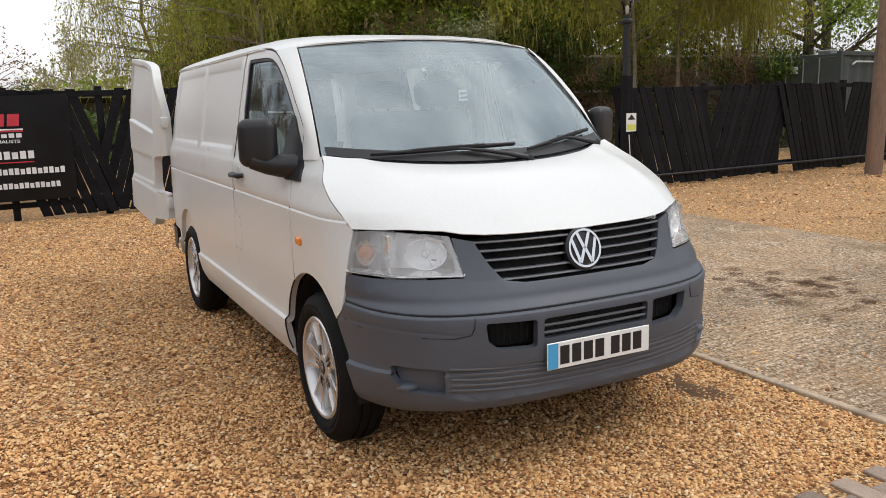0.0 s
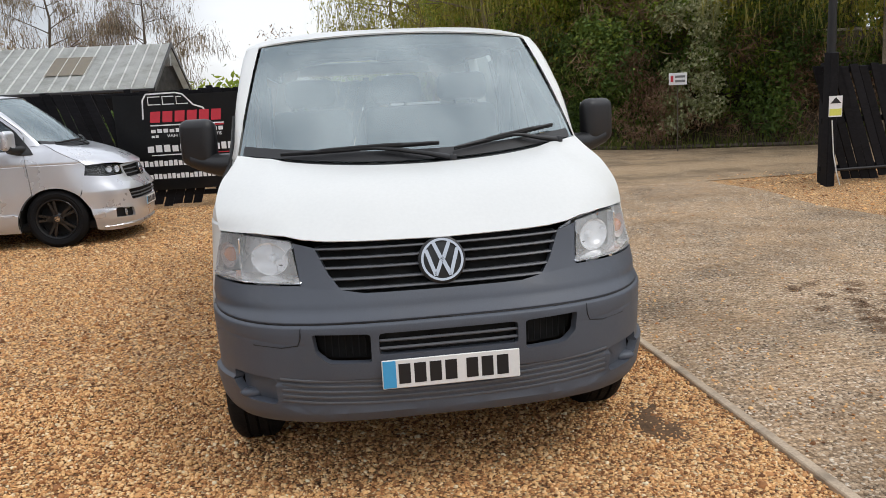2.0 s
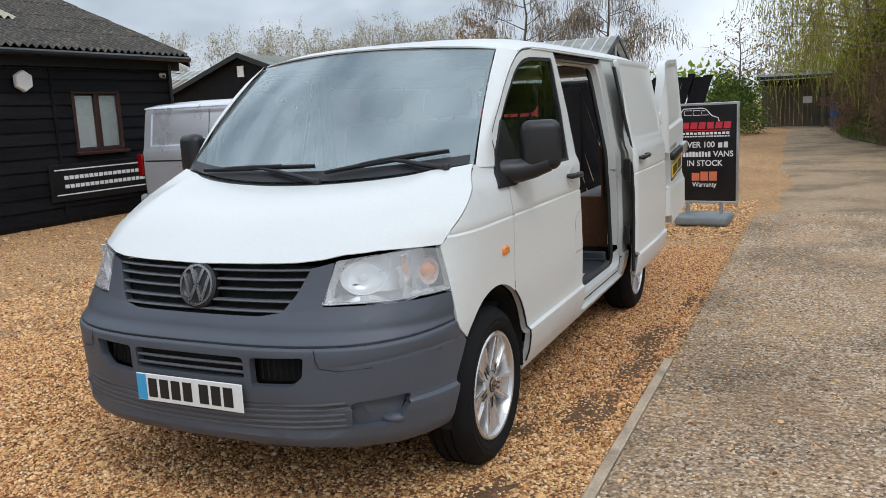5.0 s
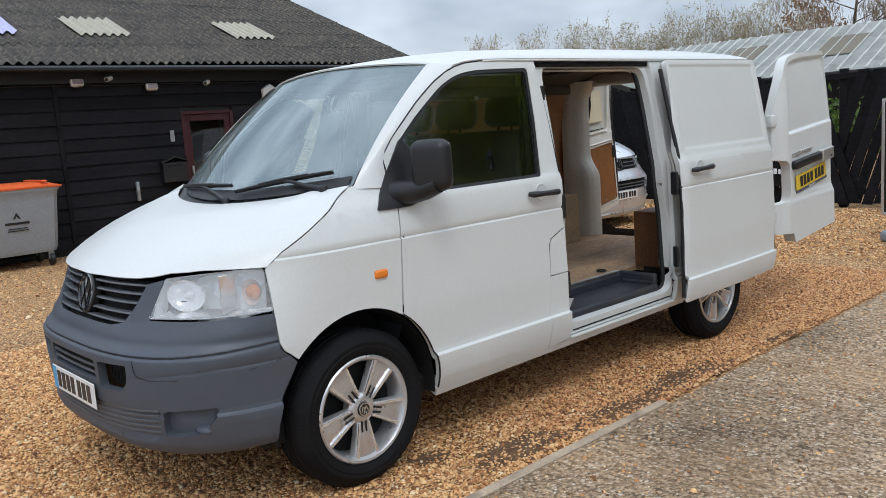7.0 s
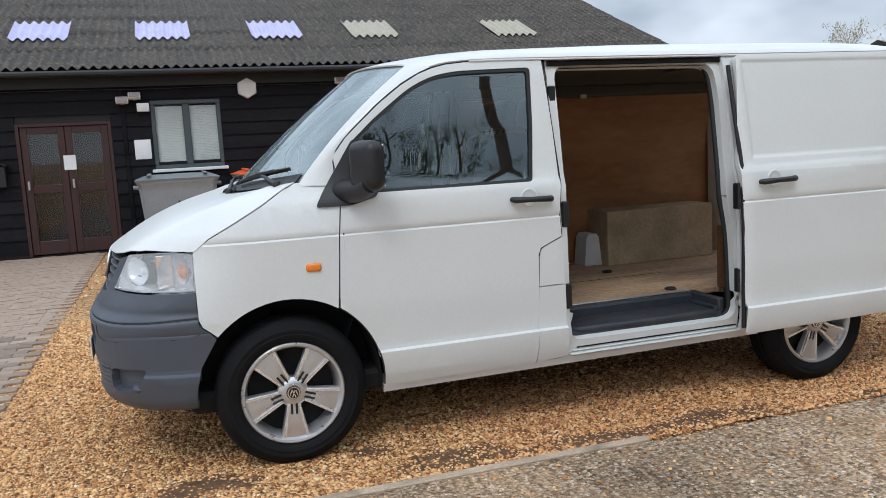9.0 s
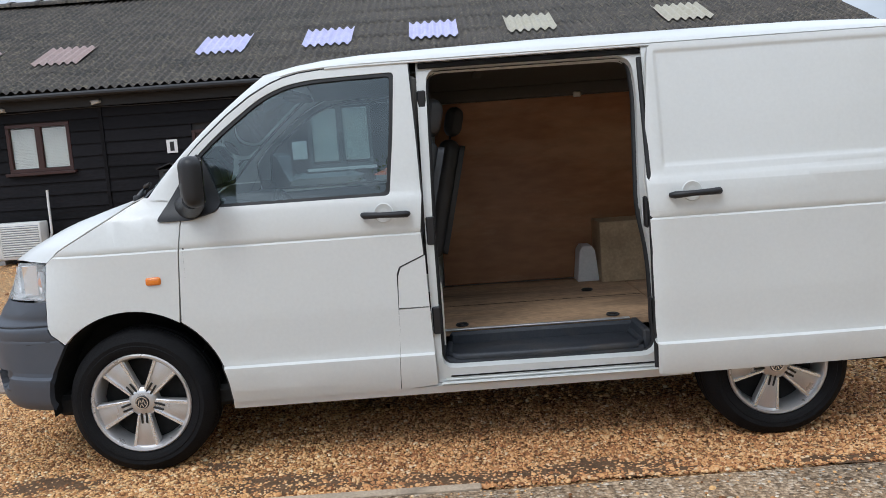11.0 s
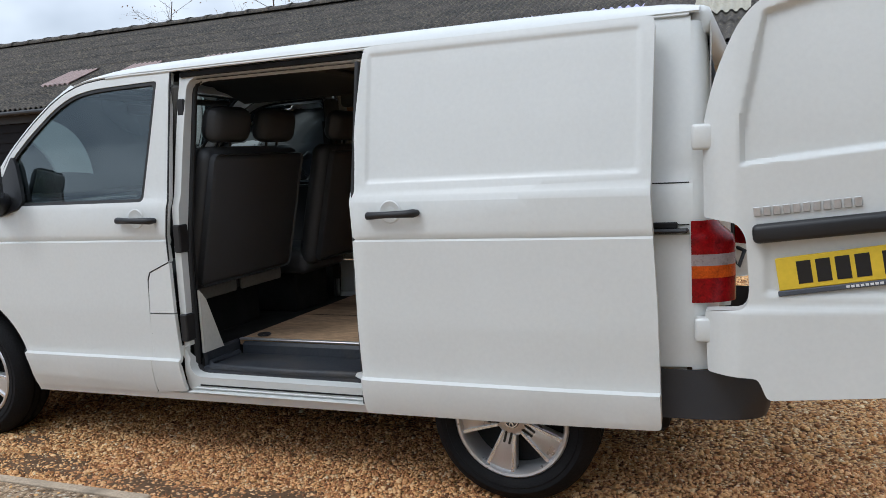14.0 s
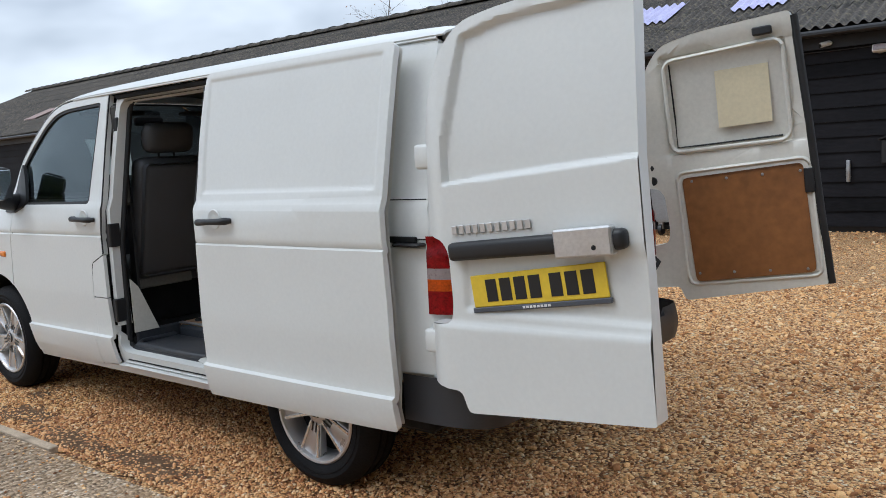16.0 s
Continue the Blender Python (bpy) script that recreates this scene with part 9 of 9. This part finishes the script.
# far trees over the barn and the workshop
FAR = [(-64, -44.8, 9.3, "leaf_pale", "pale young poplar far behind the roofs", 34, 2600, 0.2, 0.3), (-67, -40.3, 9.0, "leaf_pale", "pale young poplar far behind the roofs", 34, 2600, 0.2, 0.3), (-68.5, -36, 9.6, "leaf_pale", "pale young poplar far behind the roofs", 34, 2600, 0.2, 0.3), (-70, -32.6, 9.2, "leaf_pale", "pale young poplar far behind the roofs", 34, 2600, 0.2, 0.3), (-61.5, -51, 9.4, "leaf_pale", "pale young poplar far behind the roofs", 34, 2600, 0.2, 0.3), (-72, -28, 8.8, "leaf_pale", "pale young poplar far behind the roofs", 34, 2600, 0.2, 0.3), (-58, -19, 13, "leaf_brown", "bare weeping birch far beyond the barn", 16, 4000, 0.1, 1.8), (-60, -13, 12.5, "leaf_brown", "bare weeping birch far beyond the barn", 16, 4000, 0.1, 1.8), (-95, -38, 13, "leaf_brown", "rounded bare far tree", 26, 1500, 0.6, 0.3),
       (-63, -47, 9.5, "leaf_pale", "pale young poplar far behind the roofs", 34, 2600, 0.2, 0.3), (-66, -42.5, 9.1, "leaf_pale", "pale young poplar far behind the roofs", 34, 2600, 0.2, 0.3), (-68, -38, 9.9, "leaf_pale", "pale young poplar far behind the roofs", 34, 2600, 0.2, 0.3), (-69, -34, 9.1, "leaf_pale", "pale young poplar far behind the roofs", 34, 2600, 0.2, 0.3), (-71, -31, 9.9, "leaf_pale", "pale young poplar far behind the roofs", 34, 2600, 0.2, 0.3),
       (-60, -56, 9.5, "leaf_pale", "pale young poplar far behind the roofs", 34, 2600, 0.2, 0.3), (-62, 2.0, 7.5, "leaf_pale", "rounded far tree in first leaf", 20, 1800, 0.25, 0.3), (-56, -3.0, 7, "leaf_brown", "bare oak beyond the fence", 22, 600, 0.2, 0.3), (-55, 1.5, 6.5, "leaf_pale", "rounded far tree in first leaf", 20, 1500, 0.25, 0.3),
       (16, -27, 9.5, "leaf_brown", "bare crooked oak behind the workshop roof", 26, 300, 0.12, 0.3), (6.5, -30, 9.5, "leaf_brown", "bare crooked oak behind the workshop roof", 26, 300, 0.12, 0.3), (24, -30, 10, "leaf_brown", "bare crooked oak behind the workshop roof", 26, 300, 0.12, 0.3)]
for i, (x, y, h, mat_, lab, limbs, leaves, leaf, dr) in enumerate(FAR):
    tree(x, y, h, mat_, lab, 300 + i, limbs=limbs, leaves=int(leaves * 0.5) if "poplar" in lab else leaves, leaf=leaf, up=1.3 if "poplar" in lab else 0.35, reach=0.4 if "poplar" in lab else 0.42, twigs=7, droop=dr, fill=0.9, start=0.3, r0=h * 0.014,
         bark="bark_pale" if "poplar" in lab else "bark", strands=5000 if "weeping" in lab else 900 if "poplar" in lab else 0, strand_droop=5.0 if "weeping" in lab else -2.0, strand_width=0.05)
# trees on the other side of the yard, seen in glass and paint
for i, (x, y, h) in enumerate(((-3.5, 20, 10), (-7, 22.5, 11), (-9.5, 25.5, 12), (-0.5, 25, 11))):
    tree(x, y, h, "leaf_dark", "tall tree across the road with thin spring foliage", 400 + i, limbs=20, leaves=7000, leaf=0.13, up=0.5, reach=0.34, twigs=4, fill=1.1, start=0.15, group="trees across the road")
# hedge behind the slatted fence
spots = [(-12.5 + rng.normal() * 0.5, y, rng.uniform(0.7, 1.2), 0.6) for y in np.linspace(-8, -0.3, 24)] + [(-33 + rng.normal() * 0.8, -1.2 + rng.normal() * 0.5, rng.uniform(0.5, 2.2), 0.8) for i in range(12)]
tagged(leaf_cloud("hedge", spots, 15000, 0.13, M["leaf_dark"], 31), "clipped dark hedge behind the slatted fence", "hedge", kind="stuff")
spots = [(-60 + 6 * rng.normal(), y, rng.uniform(0.5, 3.0), 2.0) for y in np.linspace(-12, 16, 40)] + [(x, -66 + rng.normal() * 3, rng.uniform(1, 4), 2.5) for x in np.linspace(-110, -30, 40)]
tagged(leaf_cloud("far_hedge", spots, 9000, 0.5, M["leaf_green"], 32), "far hedgerow beyond the yard", "hedge", kind="stuff")
# moss and silt clumps on the road
spots = [(-0.65 + 0.42 * rng.normal(), 3.2 + 0.26 * rng.normal(), 0.012, rng.uniform(0.03, 0.1)) for _ in range(60)] + [(rng.uniform(-6, 1), rng.uniform(2.6, 5.0), 0.012, 0.04) for _ in range(24)]
moss = leaf_cloud("moss", spots, 9000, 0.018, M["leaf_brown"], 33)
for vtx in moss.data.vertices:
    vtx.co.z = 0.014 + abs(vtx.co.z - 0.012) * 0.25
tagged(moss, "brown moss and leaf litter on the concrete road", "moss", kind="stuff")


# ---- weatherboards of the workshop ----
def weatherboards():
    seams = [WX0, -6.1, -2.03, 1.06, 4.05, 7.9, 12.0, 15.9, 20.0, 24.0, 28.3, WX1]
    z = 0.08
    row = 0
    while z < 2.56:
        h = 0.208
        for x0, x1 in zip(seams, seams[1:]):
            cuts = sorted((max(a, x0), min(b, x1)) for a, b, c, d in OPEN if c - 0.02 < z + h * 0.5 < d + 0.02 and b > x0 and a < x1)
            x = x0
            for a, b in cuts + [(x1, x1)]:
                if a - x > 0.06:
                    bm = bmesh.new()
                    dz = [random.uniform(-0.008, 0.008), random.uniform(-0.008, 0.008)]
                    n = max(1, int((a - x) / 0.5))
                    rings = []
                    for i in range(n + 1):
                        t = i / n
                        xx = lerp(x + 0.002, a - 0.002, t)
                        w = 0.006 * noise.noise((xx * 1.3, z * 7, 2)) + lerp(dz[0], dz[1], t)
                        rings.append([bm.verts.new(c) for c in ((xx, WY - 0.02, z + w), (xx, WY + 0.032, z + w), (xx, WY + 0.03, z + 0.02 + w), (xx, WY + 0.004, z + h + 0.03 + w), (xx, WY - 0.02, z + h + 0.03 + w))])
                    for p, q in zip(rings, rings[1:]):
                        for k in range(5):
                            bm.faces.new((p[k], p[(k + 1) % 5], q[(k + 1) % 5], q[k]))
                    bm.faces.new(rings[0])
                    bm.faces.new(rings[-1])
                    part("weatherboard", bm, M["black_wood"], BUILD)
                x = b
        z += h - 0.004
        row += 1
    for x in seams[1:-1]:
        part("cover_strip", box_bm((x - 0.03, WY + 0.02, 0.05), (x + 0.03, WY + 0.045, 2.58), 0.004), M["black_wood"], BUILD)


weatherboards()


# ---- block paving path ----
def paving():
    base = done("paving", box_bm((1.50, -8.9, -0.05), (3.05, 1.35, 0.0)), M["gravel_bed"])
    tagged(base, "grey brown block paving path to the door", "paving", kind="structure")
    bm = box_bm((-0.098, -0.048, 0), (0.098, 0.048, 0.03), 0.004)
    me = bpy.data.meshes.new("paver")
    bm.to_mesh(me)
    bm.free()
    me.materials.append(M["paver"])
    count = 0
    rest_v, rest_f = [], []
    row = 0
    y = 1.29
    while y > -8.85:
        x = 1.6 + (0.1 if row % 2 else 0)
        while x < 3.0:
            if count < 300:
                o = new("paver", me)
                o.parent = base
                o.matrix_basis = pose(x, y, -0.018 + random.uniform(-0.003, 0.004), random.uniform(-1, 1), random.uniform(-1, 1), random.uniform(-1, 1))
                count += 1
            else:
                k = len(rest_v)
                zt = 0.012 + random.uniform(-0.003, 0.004)
                rest_v += [(x + a, y + b, c) for c in (0.0, zt) for a, b in ((-0.098, -0.048), (0.098, -0.048), (0.098, 0.048), (-0.098, 0.048))]
                rest_f += [(k + 4, k + 5, k + 6, k + 7), (k, k + 1, k + 5, k + 4), (k + 1, k + 2, k + 6, k + 5), (k + 2, k + 3, k + 7, k + 6), (k + 3, k, k + 4, k + 7)]
            x += 0.2
        y -= 0.1
        row += 1
    r = new("paver_rest", mesh_from("paver_rest", rest_v, rest_f, M["paver"]))
    r.parent = base
    r["kind"] = "stuff"


paving()


# ---- loose gravel ----
def gravel(name, count, region, size, seed, z=0.0, material="stones", keep=None):
    """Small rounded stones of fifteen faces each, half sunk in the ground."""
    rng = np.random.RandomState(seed)
    x = rng.uniform(region[0], region[1], count)
    y = rng.uniform(region[2], region[3], count)
    if keep is not None:
        ok = keep(x, y, rng)
        x, y = x[ok], y[ok]
    n = len(x)
    s = size * np.exp(rng.normal(0, 0.33, n))
    rot = rng.uniform(0, 2 * np.pi, n)
    ex = rng.uniform(0.65, 1.0, n)
    tip = rng.uniform(-0.35, 0.35, (n, 2))
    k = 5
    ang = np.arange(k) * 2 * np.pi / k
    verts = np.zeros((n, 11, 3))
    for ring, (rad, h) in enumerate(((1.0, -0.25), (0.86, 0.42))):
        jr = rng.uniform(0.8, 1.2, (n, k))
        lx = np.cos(ang)[None] * rad * jr
        ly = np.sin(ang)[None] * rad * jr * ex[:, None]
        verts[:, ring * 5:ring * 5 + 5, 0] = (lx * np.cos(rot)[:, None] - ly * np.sin(rot)[:, None]) * s[:, None]
        verts[:, ring * 5:ring * 5 + 5, 1] = (lx * np.sin(rot)[:, None] + ly * np.cos(rot)[:, None]) * s[:, None]
        tilt = (lx * tip[:, :1] + ly * tip[:, 1:])
        verts[:, ring * 5:ring * 5 + 5, 2] = (h + tilt * (ring == 1)) * s[:, None] * 0.8
    verts[:, 10, 2] = s * 0.62
    verts[:, :, 0] += x[:, None]
    verts[:, :, 1] += y[:, None]
    verts[:, :, 2] += (z + (ground_z(x, y) if z == 0 else 0) + rng.uniform(-0.004, 0.006, n))[:, None]
    f = []
    for i in range(5):
        j = (i + 1) % 5
        f += [(i, j, 5 + j), (i, 5 + j, 5 + i), (5 + i, 5 + j, 10)]
    f = np.array(f)
    faces = (np.arange(n)[:, None, None] * 11 + f[None]).reshape(-1, 3)
    me = bpy.data.meshes.new(name)
    me.vertices.add(n * 11)
    me.vertices.foreach_set("co", verts.reshape(-1))
    me.loops.add(len(faces) * 3)
    me.loops.foreach_set("vertex_index", faces.reshape(-1).astype(np.int32))
    me.polygons.add(len(faces))
    me.polygons.foreach_set("loop_start", np.arange(0, len(faces) * 3, 3, dtype=np.int32))
    me.polygons.foreach_set("use_smooth", np.ones(len(faces), dtype=bool))
    me.update(calc_edges=True)
    me.materials.append(M[material])
    ob = new(name, me)
    return ob


def off_path(x, y, rng):
    path = (x > 1.48) & (x < 3.07) & (y < 1.36)
    ok = ~(path & (rng.uniform(0, 1, len(x)) > 0.012))
    for mx_, my_, rx, ry in MUD:
        ok &= (((x - mx_) / rx) ** 2 + ((y - my_) / ry) ** 2 > 0.8) | (rng.uniform(0, 1, len(x)) < 0.62)
    return ok


NEAR = "loose tan and orange pea shingle round the van"
tagged(gravel("gravel", 78000, (-0.9, 1.54, -3.3, 1.36), 0.0066, 1, keep=off_path), NEAR, "gravel", kind="stuff")
tagged(gravel("gravel", 42000, (-5.6, -0.9, 0.2, 1.36), 0.0066, 6, keep=off_path, material="stones_damp"), NEAR, "gravel", kind="stuff")
tagged(gravel("gravel", 26000, (-6.2, -0.9, -4.6, 0.2), 0.009, 7), NEAR, "gravel", kind="stuff")
tagged(gravel("gravel", 8000, (-9.6, 6.0, -9.4, -3.3), 0.013, 2, keep=off_path), "loose tan and orange pea shingle by the workshop", "gravel", kind="stuff")
tagged(gravel("gravel", 12000, (-9.6, -6.1, -4.6, 1.36), 0.0105, 3), "loose tan and orange pea shingle before the fence", "gravel", kind="stuff")
tagged(gravel("gravel", 4000, (-9.0, -2.5, 5.0, 14.0), 0.015, 4, keep=lambda x, y, r: y > 5.6 + r.uniform(-0.5, 1.2, len(x))), "loose tan shingle along the gate fence", "gravel", kind="stuff")
tagged(gravel("gravel", 12000, (-8.2, 2.5, 1.42, 6.0), 0.0062, 5, z=0.012, keep=lambda x, y, r: r.uniform(0, 1, len(x)) < np.exp(-(y - 1.4) / 1.1) + 0.2), "scattered grit on the concrete road", "gravel", kind="stuff")
